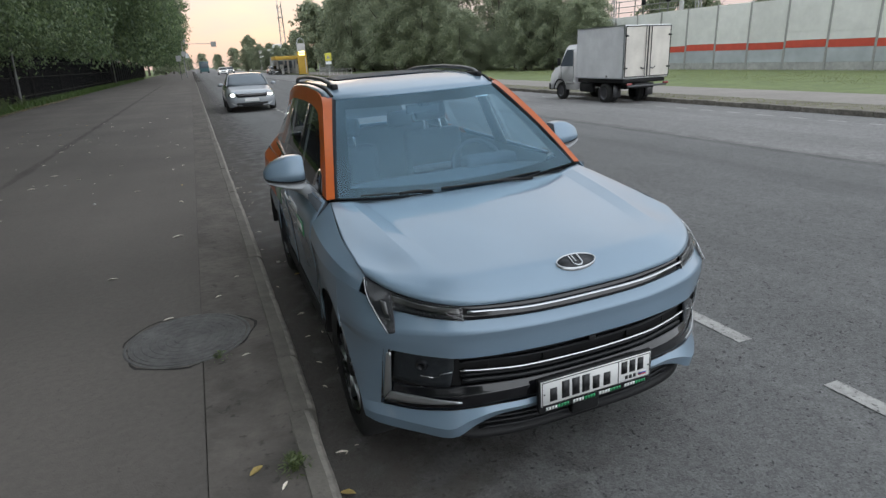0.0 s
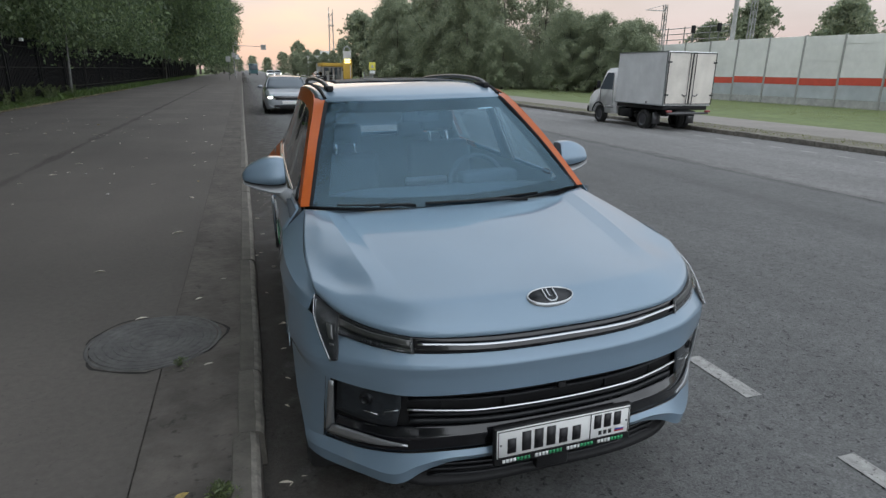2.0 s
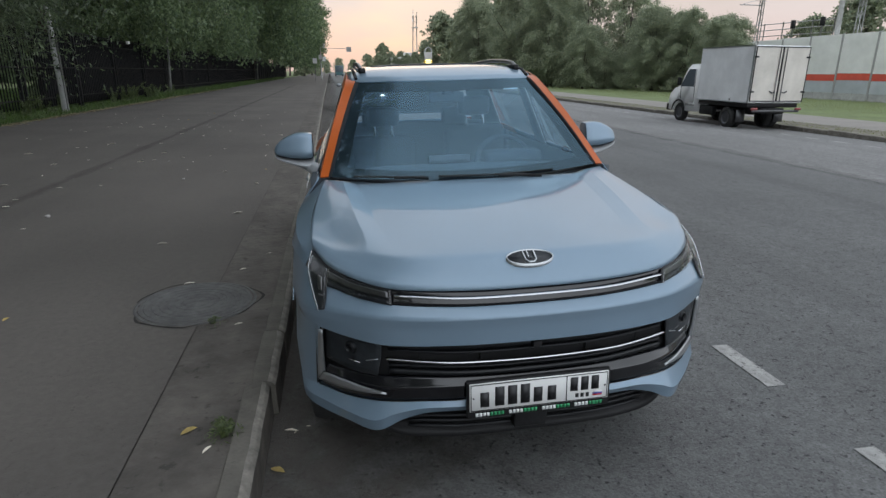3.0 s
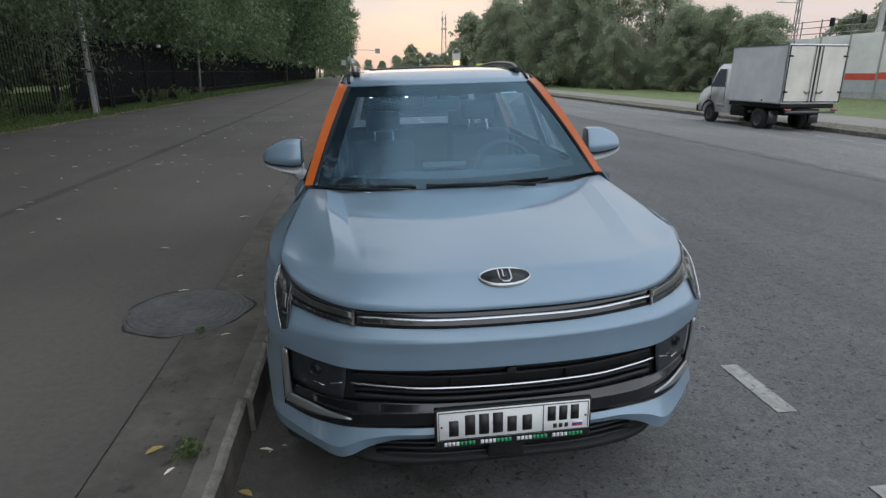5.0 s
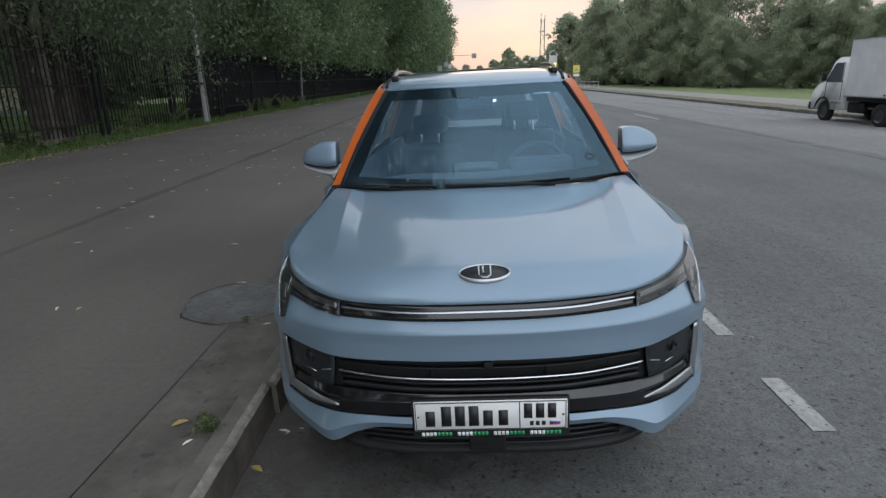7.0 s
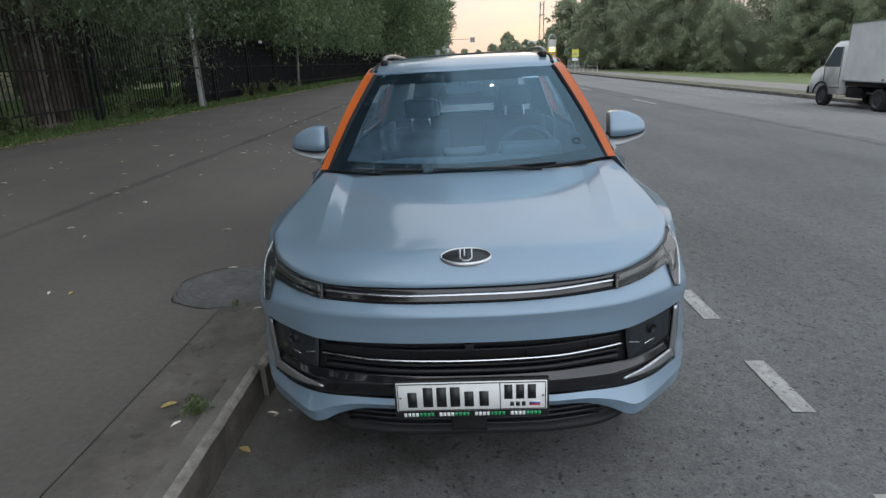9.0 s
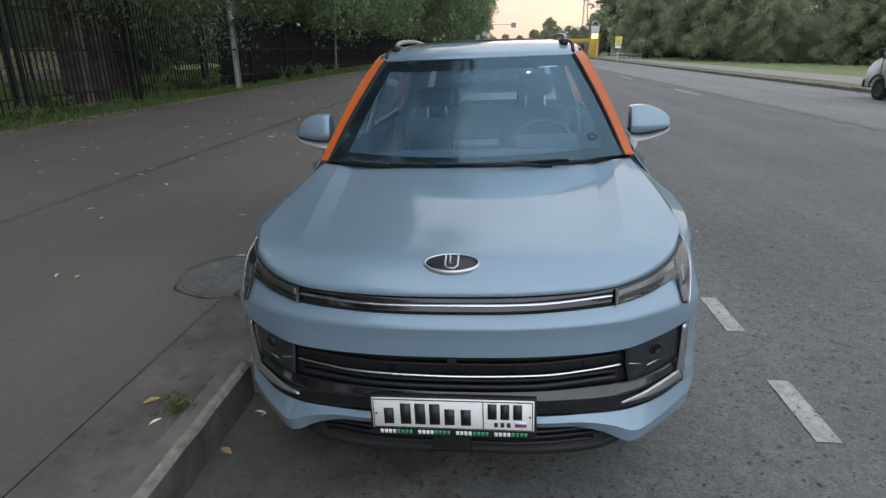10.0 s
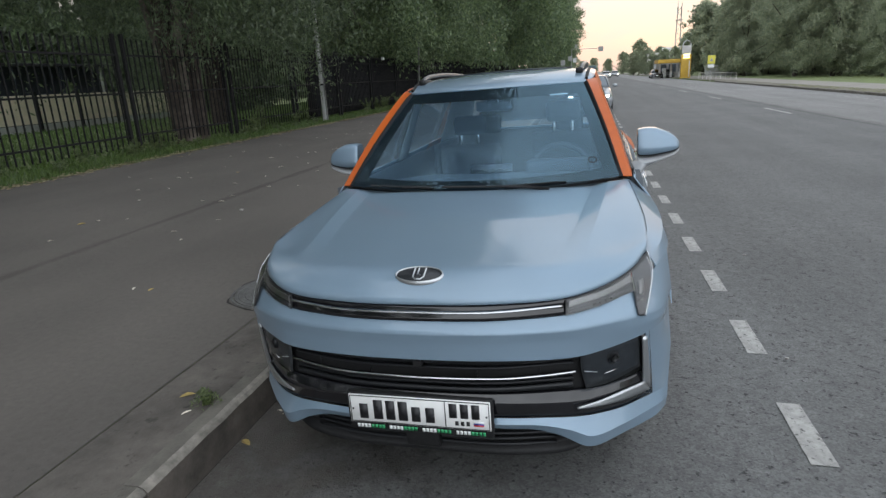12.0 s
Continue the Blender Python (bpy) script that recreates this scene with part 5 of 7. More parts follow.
hood_lines = [even_row(h, w_) for h, w_ in zip(HOOD, (0, 0, 0, 0, .1, .6, 1, 1, 1))]
cols = [smooth_line([hl[k] for hl in hood_lines], 48) for k in range(len(hood_lines[0]))]
hood_rows = [[c[r_] for c in cols] for r_ in range(48)]
bm = bmesh.new()
sheet(bm, hood_rows)
bmesh.ops.recalc_face_normals(bm, faces=bm.faces)
bmesh.ops.solidify(bm, geom=list(bm.faces), thickness=0.006)
part("hood", bm, M["paint"], car, "smooth light blue-silver hood")

A_EDGE = HOOD[0]
B_LINE = [(0, .028, .806), (.27, .042, .807), (.51, .102, .811), (.62, .168, .823), (.70, .238, .836), (.745, .290, .846)]
BT = [(0, .034, .806), (.27, .048, .807), (.51, .108, .811), (.62, .174, .823), (.70, .243, .836), (.765, .330, .852), (.825, .460, .872), (.880, .640, .884)]
B2 = [(0, .000, .776), (.27, .014, .776), (.51, .072, .773), (.65, .145, .773), (.755, .232, .767), (.840, .355, .752), (.896, .600, .745)]
CM = [(0, .003, .735), (.27, .017, .735), (.51, .077, .730), (.65, .148, .732), (.765, .238, .732), (.846, .362, .724), (.896, .612, .712)]
C_ = [(0, .001, .676), (.27, .015, .675), (.51, .075, .668), (.64, .150, .672), (.778, .258, .690), (.846, .385, .690), (.888, .625, .680)]
D_ = [(0, .030, .445), (.27, .034, .445), (.42, .060, .442), (.52, .090, .435), (.60, .135, .425), (.70, .220, .411), (.805, .340, .402), (.845, .385, .400), (.875, .430, .400)]
DM = [(0, .022, .424), (.27, .026, .424), (.42, .046, .421), (.52, .066, .398), (.60, .090, .366), (.70, .185, .362), (.803, .310, .357), (.848, .370, .355), (.874, .425, .355)]
E_ = [(0, .040, .398), (.27, .043, .398), (.40, .060, .393), (.49, .076, .366), (.590, .095, .320), (.70, .200, .315), (.80, .312, .311), (.838, .366, .309), (.868, .425, .310)]
F_ = [(0, .075, .272), (.27, .080, .272), (.45, .110, .274), (.54, .140, .288), (.60, .185, .305)]
part("front_bumper", loft([full(BT), full(B2), full(CM), full(C_)], 81, 4, thick=0.004), M["paint"], car, "body-coloured upper bumper", crease=60)
part("bumper_blade", loft([full(D_), full(DM), full(E_)], 97, 3, thick=0.004), M["paint"], car, "body-coloured lower bumper blade", crease=14)
both("bumper_corner", [C_[4:], [(.795, .300, .55), (.858, .395, .55), (.888, .485, .55)], D_[6:]], M["paint"], 10, 4)
part("nose_strip", loft([full(shift(A_EDGE, 0, .006, -.004)), full(shift(B_LINE, 0, .006, -.002))], 61, 4, thick=0.004), M["gloss_black"], car, "gloss black strip between the headlights")
nose_bar = [(0, .022, .842), (.27, .034, .843), (.500, .092, .849)]
part("nose_chrome", loft([full(shift(nose_bar, 0, .004, .006)), full(shift(nose_bar, 0, -.006, .001)), full(shift(nose_bar, 0, .002, -.004))], 49, 2, thick=0.004), M["chrome"], car, "thin chrome bar across the nose")

# headlights: dark L-shaped housing, light guide, clear lens
LAMP_TOP = [(.51, .114, .865), (.64, .203, .882), (.725, .312, .900)]
LAMP_LOW = [(.51, .100, .812), (.62, .166, .824), (.70, .236, .837), (.737, .268, .843)]
LEG = [[(.725, .312, .900), (.760, .392, .914), (.791, .466, .926)], [(.737, .268, .845), (.770, .322, .860), (.803, .395, .878)], [(.742, .244, .806), (.766, .276, .811), (.790, .314, .820)], [(.750, .219, .772), (.760, .227, .766), (.770, .238, .763)]]


def lamp_grid(lines, n, m_):
    """Points on the surface through the lines: n along, m_ across."""
    ls = [smooth_line(l, n) for l in lines]
    return [smooth_line([l[k] for l in ls], m_) if len(ls) > 2 else np.array([ls[0][k] + (ls[1][k] - ls[0][k]) * t_ for t_ in np.linspace(0, 1, m_)]) for k in range(n)]


def lamp_band(grid, s, a0, a1, b0, b1, out):
    """A piece of a lamp surface, a along and b across, set out from it and given a rim."""
    bm = bmesh.new()
    sheet(bm, [[(s * (p[0] + out * .45), p[1] - out, p[2]) for p in c[b0:b1]] for c in grid[a0:a1]])
    bmesh.ops.recalc_face_normals(bm, faces=bm.faces)
    bmesh.ops.solidify(bm, geom=list(bm.faces), thickness=0.002)
    return bm


long_grid, leg_grid = lamp_grid([LAMP_TOP, LAMP_LOW], 25, 15), lamp_grid(LEG, 15, 25)
for s in (-1, 1):
    hl = part("headlight", lamp_band(long_grid, s, 0, 25, 0, 15, 0.0), M["lamp_inner"], car, "slim dark headlight wrapping round the corner")
    part("leg", lamp_band(leg_grid, s, 0, 15, 0, 25, 0.0), M["lamp_dark"], hl)
    part("bowl", lamp_band(long_grid, s, 1, 25, 10, 14, .003), M["lamp_dark"], hl, "dark lower lamp bowl")
    part("trim", newtube([(s * (p[0] + .003), p[1] - .004, p[2]) for p in smooth_line([l[2] for l in LEG], 20)], .0024, 6), M["chrome"], hl, "thin bright outer edge")
    part("light_guide", lamp_band(long_grid, s, 1, 25, 2, 8, .005), M["lamp_guide"], hl, "grey daytime light guide")
    part("light_guide", lamp_band(leg_grid, s, 3, 7, 7, 15, .005), M["lamp_guide"], hl, "upright light guide")
    part("light_guide", lamp_band(leg_grid, s, 3, 8, 16, 18, .005), M["lamp_guide"], hl, "lower block of the light guide")
    for k in range(4):
        q = long_grid[9 + 2 * k][11]
        part("chip", newbox(s * q[0] - .006, s * q[0] + .006, q[1] - .008, q[1] + .002, q[2] - .006, q[2] + .005, bevel=.003, seg=1), M["lamp_inner"], hl)
    part("lens", lamp_band(long_grid, s, 0, 25, 0, 15, .007), M["lens"], hl, "clear headlight lens")
    part("lens", lamp_band(leg_grid, s, 1, 14, 1, 24, .007), M["lens"], hl, "clear headlight lens")

# grille and lamps in the lower front
gr = [(x, y + .055, z) for x, y, z in C_[:5]]
gd = [(x, y + .045, z) for x, y, z in D_[:7]]
part("grille_back", loft([full(shift(gr, 0, 0, .004)), full(shift(gd, 0, 0, -.01))], 61, 4, thick=0.004), M["seam"], car, "black grille opening")
for z, dy, h, nm in [(.652, .038, .022, "slat"), (.628, .034, .010, "slat"), (.572, .030, .012, "slat"), (.548, .026, .020, "slat")]:
    ln_ = [(0, .018 + dy - .01, z), (.27, .032 + dy - .01, z), (.53, .098 + dy - .01, z + .002)]
    part(nm, loft([full(shift(ln_, 0, .012, h / 2)), full(shift(ln_, 0, -.004, h / 2 - .002)), full(shift(ln_, 0, -.004, -h / 2 + .002)), full(shift(ln_, 0, .012, -h / 2))], 41, 1, thick=0.003), M["grille"], car)
for s in (-1, 1):
    for x in (.20, .42):
        part("rib", newbox(s * x - .002, s * x + .002, .056 + .25 * max(0, x - .25), .07 + .25 * max(0, x - .25), .556, .665), M["grille"], car)
bar = [(0, .016, .597), (.27, .030, .598), (.42, .064, .600), (.540, .104, .603)]
part("grille_chrome", loft([full(shift(bar, 0, .008, .007)), full(shift(bar, 0, -.004, .002)), full(shift(bar, 0, .004, -.007))], 49, 2, thick=0.004), M["chrome"], car, "chrome bar across the grille")
part("grille_panel", loft([full([(0, .036, .535), (.27, .050, .535), (.46, .095, .533), (.60, .165, .520), (.72, .260, .512), (.775, .315, .520)]), full([(0, .016, .505), (.27, .030, .505), (.46, .068, .500), (.60, .140, .485), (.72, .240, .470), (.785, .312, .470)]), full([(0, .034, .446), (.27, .038, .446), (.42, .064, .443), (.52, .094, .436), (.60, .139, .426), (.70, .224, .412), (.800, .338, .404)])], 61, 4, thick=0.004), M["gloss_black"], car, "gloss black lower grille panel")
part("grille_sensor", newbox(-.016, .016, .012, .05, .640, .664, bevel=.004), M["plastic"], car, "small black camera in the grille")
for s in (-1, 1):
    fl = part("fog_lamp", loft([sided([(.555, .122, .662), (.64, .178, .664), (.752, .262, .676)], s), sided([(.560, .124, .60), (.65, .184, .60), (.757, .276, .605)], s), sided([(.575, .136, .525), (.66, .200, .522), (.762, .292, .540)], s)], 10, 3, thick=0.005), M["fog_inner"], car, "dark smoked lamp unit in the bumper")
    q = pose(s * .668, .186, .622, 90, 0, s * 32)
    bm = bmesh.new()
    lathe(bm, [(0, .010), (.014, .007), (.022, -.002), (.026, -.006)], 20, q)
    part("projector", bm, M["lamp_inner"], fl, "round projector lens")
    part("trim", newbox(-.026, .026, -.002, .002, -.0015, .0015, m=pose(s * .655, .170, .578, 0, s * -6, s * 36)), M["chrome"], fl)
    part("trim", newbox(-.026, .026, -.002, .002, -.0012, .0012, m=pose(s * .590, .128, .595, 0, s * 16, s * 32)), M["satin"], fl)
    part("lens", loft([sided(shift([(.552, .114, .664), (.64, .170, .667), (.755, .254, .680)], 0, -.004, 0), s), sided(shift([(.574, .128, .520), (.66, .192, .516), (.766, .286, .532)], 0, -.004, 0), s)], 10, 3), M["smoked"], fl, "smoked lamp lens")
    part("lamp_surround", loft([sided([(.762, .254, .690), (.790, .276, .694)], s), sided([(.770, .284, .55), (.802, .308, .55)], s), sided([(.775, .318, .43), (.812, .342, .404)], s)], 4, 4, thick=0.004), M["gloss_black"], car)
    part("corner_chrome", loft([sided([(.768, .256, .672), (.783, .266, .674)], s), sided([(.772, .275, .56), (.795, .292, .55)], s), sided([(.774, .292, .478), (.804, .318, .440)], s)], 4, 5, thick=0.006), M["satin"], car, "satin silver corner trim")
    part("corner_chrome", loft([sided([(.780, .290, .480), (.70, .205, .484), (.62, .132, .482), (.548, .084, .478)], s), sided([(.802, .316, .436), (.71, .210, .448), (.63, .134, .462), (.548, .082, .472)], s)], 14, 3, thick=0.006), M["satin"], car, "satin silver corner trim tapering inwards")

# lower air intake and undertray
part("lower_intake", loft([full(shift(E_[:5], 0, .03, .004)), full(shift(F_, 0, .03, .03)), full(F_), full(shift(F_, 0, .12, -.02))], 61, 3, thick=0.004), M["plastic"], car, "black lower air intake")
for z, yy in ((.362, .064), (.338, .068), (.312, .072)):
    part("slat", loft([full([(0, yy, z + .008), (.27, yy + .006, z + .008), (.47, yy + .05, z + .006)]), full([(0, yy - .01, z), (.27, yy - .004, z), (.47, yy + .04, z)]), full([(0, yy, z - .006), (.27, yy + .006, z - .006), (.47, yy + .05, z - .006)])], 33, 1, thick=0.003), M["grille"], car)
part("radar_cover", newbox(-.078, .052, .034, .08, .302, .384, bevel=.008), M["plastic"], car, "square black radar cover")
part("undertray", newbox(-.66, .66, .45, 4.1, .24, .36, bevel=.05), M["plastic"], car, "black underbody")

# flanks
T_ = [(.79, .47, .930), (.802, .62, .967), (.8025, .82, .9925), (.783, 1.05, 1.028), (.758, 1.275, 1.064)]
S_ = [(.808, .470, .900), (.856, .62, .932), (.878, .82, .950), (.880, 1.05, .960), (.870, 1.275, .964)]
M1 = [(.825, .460, .872), (.880, .640, .884), (.900, .82, .888), (.901, 1.05, .886), (.890, 1.275, .880)]
both("front_fender", [T_, S_, M1], M["paint"], 20, 4)


for s in (-1, 1):
    part("hood_gap", newtube(smooth_line([(s * (x - .001), y, z - .0015) for x, y, z in T_], 20), .0011, 6), M["seam"], car, "dark gap beside the hood")


def arc(x, yc, r, a0, a1, n=9, zc=.345):
    return [(x, yc - r * math.cos(radians(a)), zc + r * math.sin(radians(a))) for a in np.linspace(a0, a1, n)]


both("front_fender", [shift(M1[1:], 0, 0, 0), [(.896, .610, .745), (.904, .82, .775), (.900, 1.05, .762), (.882, 1.275, .745)], arc(.900, .82, .400, 55, 165)], M["paint"], 20, 3)
both("arch_trim", [arc(.880, .82, .401, 30, 178, 13), arc(.872, .82, .388, 30, 178, 13), arc(.80, .82, .37, 30, 178, 13)], M["plastic"], 24, 2, label="black wheel arch trim")
both("arch_trim", [arc(.901, 3.44, .402, 2, 178, 13), arc(.903, 3.44, .375, 2, 178, 13), arc(.80, 3.44, .37, 2, 178, 13)], M["plastic"], 24, 2, label="black wheel arch trim")
BELT = [(.786, 1.275, 1.072), (.795, 1.6, 1.082), (.80, 2.2, 1.090), (.795, 2.9, 1.10), (.77, 3.5, 1.12), (.72, 4.0, 1.135)]
for nm, a, b in (("front_door", 1.275, 2.33), ("rear_door", 2.34, 3.10)):
    ys = np.linspace(a, b, 6)

    def lin(pts):
        p = np.array(pts)
        return [(float(np.interp(y, p[:, 1], p[:, 0])), float(y), float(np.interp(y, p[:, 1], p[:, 2]))) for y in ys]
    lv_ = [lin(BELT), lin([(.868, 1.275, .962), (.876, 2.0, .965), (.886, 3.1, .975)]), lin([(.886, 1.275, .880), (.888, 2.0, .875), (.895, 3.1, .885)]), lin([(.880, 1.275, .745), (.870, 2.0, .71), (.884, 3.1, .73)]), lin([(.872, 1.275, .52), (.866, 2.0, .50), (.874, 3.1, .52)]), lin([(.872, 1.275, .40), (.868, 2.0, .40), (.872, 3.1, .40)])]
    for s in (-1, 1):
        d = part(nm, loft([sided(l, s) for l in lv_], 14, 3, thick=0.004), M["paint"], car)
        part("handle", newtube([(s * .886, a + .72 * (b - a), .925), (s * .898, a + .78 * (b - a), .93), (s * .898, a + .92 * (b - a), .935), (s * .886, a + .97 * (b - a), .935)], .010, 8), M["paint"], d)
        if nm == "front_door":
            for j in range(5):
                part("lettering", newbox(s * .884 - .004, s * .884 + .004, 1.80 + .07 * j, 1.845 + .07 * j, .895, .945), M["white_film"], d, "white bar lettering")
            part("badge", newbox(s * .8885 - .002, s * .8885 + .002, 1.56, 1.78, .815, .905, bevel=.0015), M["paint_green"], d, "green badge film")
            part("badge", newbox(s * .891 - .002, s * .891 + .002, 1.585, 1.755, .838, .882), M["white_film"], d, "white badge centre")
        else:
            part("swoosh", loft([sided([(.884, 2.36, .968), (.892, 3.08, .98)], s), sided([(.893, 2.62, .885), (.900, 3.08, .89)], s), sided([(.885, 2.85, .735), (.890, 3.08, .735)], s)], 6, 3, thick=0.002), M["paint_green"], d, "green film stripe")
    both("rocker", [lin([(.872, 1.2, .40), (.872, 3.1, .40)]), lin([(.885, 1.2, .36), (.885, 3.1, .36)]), lin([(.86, 1.2, .25), (.86, 3.1, .25)])], M["plastic"], 10, 2, label="black sill cladding")
both("rear_quarter", [[(.791, 3.10, 1.106), (.77, 3.5, 1.12), (.72, 4.0, 1.135), (.62, 4.28, 1.12)], [(.886, 3.10, .975), (.892, 3.44, .985), (.86, 4.0, .99), (.70, 4.32, .98)], [(.895, 3.10, .885), (.903, 3.44, .89), (.87, 4.0, .89), (.71, 4.35, .88)], [(.884, 3.10, .73), (.902, 3.44, .762), (.875, 3.95, .75), (.72, 4.38, .74)]], M["paint_orange"], 20, 4, label="orange rear quarter panel")
both("rear_quarter", [[(.884, 3.10, .73), (.902, 3.44, .762), (.875, 3.95, .75), (.72, 4.38, .74)], arc(.900, 3.44, .400, 20, 175)], M["paint"], 18, 3)
part("tailgate", loft([full([(0, 4.16, 1.12), (.4, 4.15, 1.12), (.62, 4.10, 1.115)]), full([(0, 4.36, .95), (.45, 4.34, .95), (.70, 4.28, .95)]), full([(0, 4.40, .60), (.5, 4.37, .60), (.84, 4.05, .60)]), full([(0, 4.38, .35), (.5, 4.34, .35), (.84, 3.95, .35)])], 31, 4, thick=0.006), M["paint"], car, "blue-silver tailgate")

# glasshouse
WS_B = [(0, 1.150, 1.050), (.35, 1.178, 1.058), (.718, 1.255, 1.080)]
WS_M = [(0, 1.480, 1.300), (.32, 1.508, 1.303), (.626, 1.600, 1.320)]
WS_T = [(0, 1.842, 1.537), (.28, 1.866, 1.537), (.530, 1.955, 1.535)]
wl_ = [smooth_line(full(l), 41) for l in (WS_B, WS_M, WS_T)]
ws_cols = [smooth_line([l[k] for l in wl_], 25) for k in range(41)]
ws_rows = [[c[r_] for c in ws_cols] for r_ in range(25)]
bm = bmesh.new()
sheet(bm, ws_rows)
ws = part("windscreen", bm, M["windscreen"], car, "sloping tinted windscreen reflecting the sky")
ws.visible_shadow = False
# printed black border, on the inner face of the glass
bm = bmesh.new()
vs, fs = sheet(bm, [[p + np.array([0, .0030, -.0030]) for p in r_] for r_ in ws_rows])
bm.faces.ensure_lookup_table()
drop = [f for k, f in enumerate(fs) if 2 <= k // 40 < 21 and 2 <= k % 40 < 38]
bmesh.ops.delete(bm, geom=drop, context="FACES")
part("border", bm, M["frit"], ws, "black printed glass border")
# thin film added inside the clear part, its colour a painted veil of light
bm = bmesh.new()
sheet(bm, [[p + np.array([0, .0060, -.0060]) for p in r_[2:39]] for r_ in ws_rows[2:22]])
haze = part("film", bm, M["haze"], ws, "faint bluish veil added inside the glass")
haze.visible_shadow = False
# a phone-ban disc and a pale tag on the glass
def on_glass(x, z, lift):
    """Pose on the windscreen near (x, z), its z axis square to the glass."""
    g_ = np.array(ws_rows)
    r_, k_ = np.unravel_index(np.argmin((g_[:, :, 0] - x) ** 2 + (g_[:, :, 2] - z) ** 2), g_.shape[:2])
    r_, k_ = min(max(r_, 1), 23), min(max(k_, 1), 39)
    u_, v_ = Vector(g_[r_, k_ + 1] - g_[r_, k_ - 1]).normalized(), Vector(g_[r_ + 1, k_] - g_[r_ - 1, k_]).normalized()
    n_ = u_.cross(v_).normalized()
    v_ = n_.cross(u_)
    m_ = Matrix((u_, v_, n_)).transposed().to_4x4()
    m_.translation = Vector(g_[r_, k_]) + n_ * lift
    return m_


bm = bmesh.new()
lathe(bm, [(.018, 0), (.018, .001), (.023, .001), (.023, 0)], 24, on_glass(.590, 1.150, .0015))
part("sticker", bm, M["seam"], ws, "small round black ring sticker")
part("sticker", newbox(-.052, .052, -.005, .005, -.001, .001, m=on_glass(.40, 1.478, -.004)), M["white_film"], ws, "pale tag behind the glass")

G_ = [(.776, 1.275, 1.078), (.728, 1.46, 1.225), (.680, 1.66, 1.365), (.618, 1.93, 1.520), (.600, 2.15, 1.575), (.600, 2.7, 1.597), (.592, 3.3, 1.580), (.565, 3.85, 1.525)]
WSE = [(.726, 1.258, 1.079), (.680, 1.428, 1.212), (.632, 1.617, 1.338), (.555, 1.897, 1.510), (.534, 1.972, 1.540)]
PIL = [(.734, 1.262, 1.081), (.688, 1.434, 1.216), (.640, 1.624, 1.344), (.566, 1.899, 1.515), (.546, 1.985, 1.546)]
both("pillar_front", [PIL, G_[:4] + [(.607, 2.05, 1.555)]], M["paint_orange"], 22, 2, thick=0.006, label="orange windscreen pillar")
both("pillar_black", [[(.716, 1.254, 1.078), (.626, 1.602, 1.318), (.529, 1.957, 1.532)], WSE, PIL], M["frit"], 22, 1, thick=0.003, label="black strip beside the windscreen")
FR = [(.782, 1.40, 1.090), (.728, 1.60, 1.245), (.668, 1.86, 1.405), (.640, 2.05, 1.475), (.632, 2.4, 1.505), (.634, 2.8, 1.508), (.625, 3.3, 1.490), (.62, 3.72, 1.40)]
both("window_frame", [G_, FR], M["paint_orange"], 26, 3, thick=0.006, label="orange roof side frame")
both("frame_lining", [[(x - .016, y, z - .010) for x, y, z in G_], [(x - .014, y, z - .014) for x, y, z in FR]], M["cabin_grey"], 26, 3, thick=0.003, label="pale grey inner frame lining")
for pane in both("window", [[(x - .004, y, z) for x, y, z in FR], [(.780, 1.42, 1.088), (.790, 1.7, 1.084), (.795, 2.2, 1.090), (.790, 2.9, 1.10), (.768, 3.5, 1.12), (.752, 3.75, 1.14)]], M["side_glass"], 26, 4, thick=0.0, label="tinted side window"):
    pane.visible_shadow = False
both("belt_chrome", [[(.790, 1.36, 1.084), (.800, 1.7, 1.086), (.806, 2.3, 1.094), (.800, 2.9, 1.104), (.775, 3.6, 1.126)], [(.797, 1.36, 1.072), (.808, 1.7, 1.074), (.814, 2.3, 1.082), (.808, 2.9, 1.092), (.783, 3.6, 1.114)]], M["chrome"], 20, 1, label="chrome strip under the windows")
for s in (-1, 1):
    part("pillar_middle", loft([sided([(.790, 2.26, 1.088), (.790, 2.40, 1.09)], s), sided([(.636, 2.30, 1.497), (.634, 2.38, 1.503)], s)], 3, 6, thick=0.02), M["gloss_black"], car, "black door pillar")
    part("pillar_rear", loft([sided([(.758, 3.42, 1.13), (.66, 4.02, 1.15)], s), sided([(.615, 3.45, 1.48), (.56, 3.88, 1.50)], s)], 6, 5, thick=0.03), M["paint_orange"], car, "orange rear pillar")
    part("pillar_lining", loft([sided([(.742, 3.30, 1.09), (.62, 4.00, 1.12)], s), sided([(.592, 3.32, 1.50), (.51, 3.86, 1.50)], s)], 6, 5, thick=0.01), M["cabin_pale"], car, "pale grey pillar lining")
    part("quarter_lining", newbox(s * .70 - .02, s * .70 + .02, 3.0, 4.1, .44, 1.10, bevel=.01, seg=1), M["cabin"], car, "dark luggage side lining")
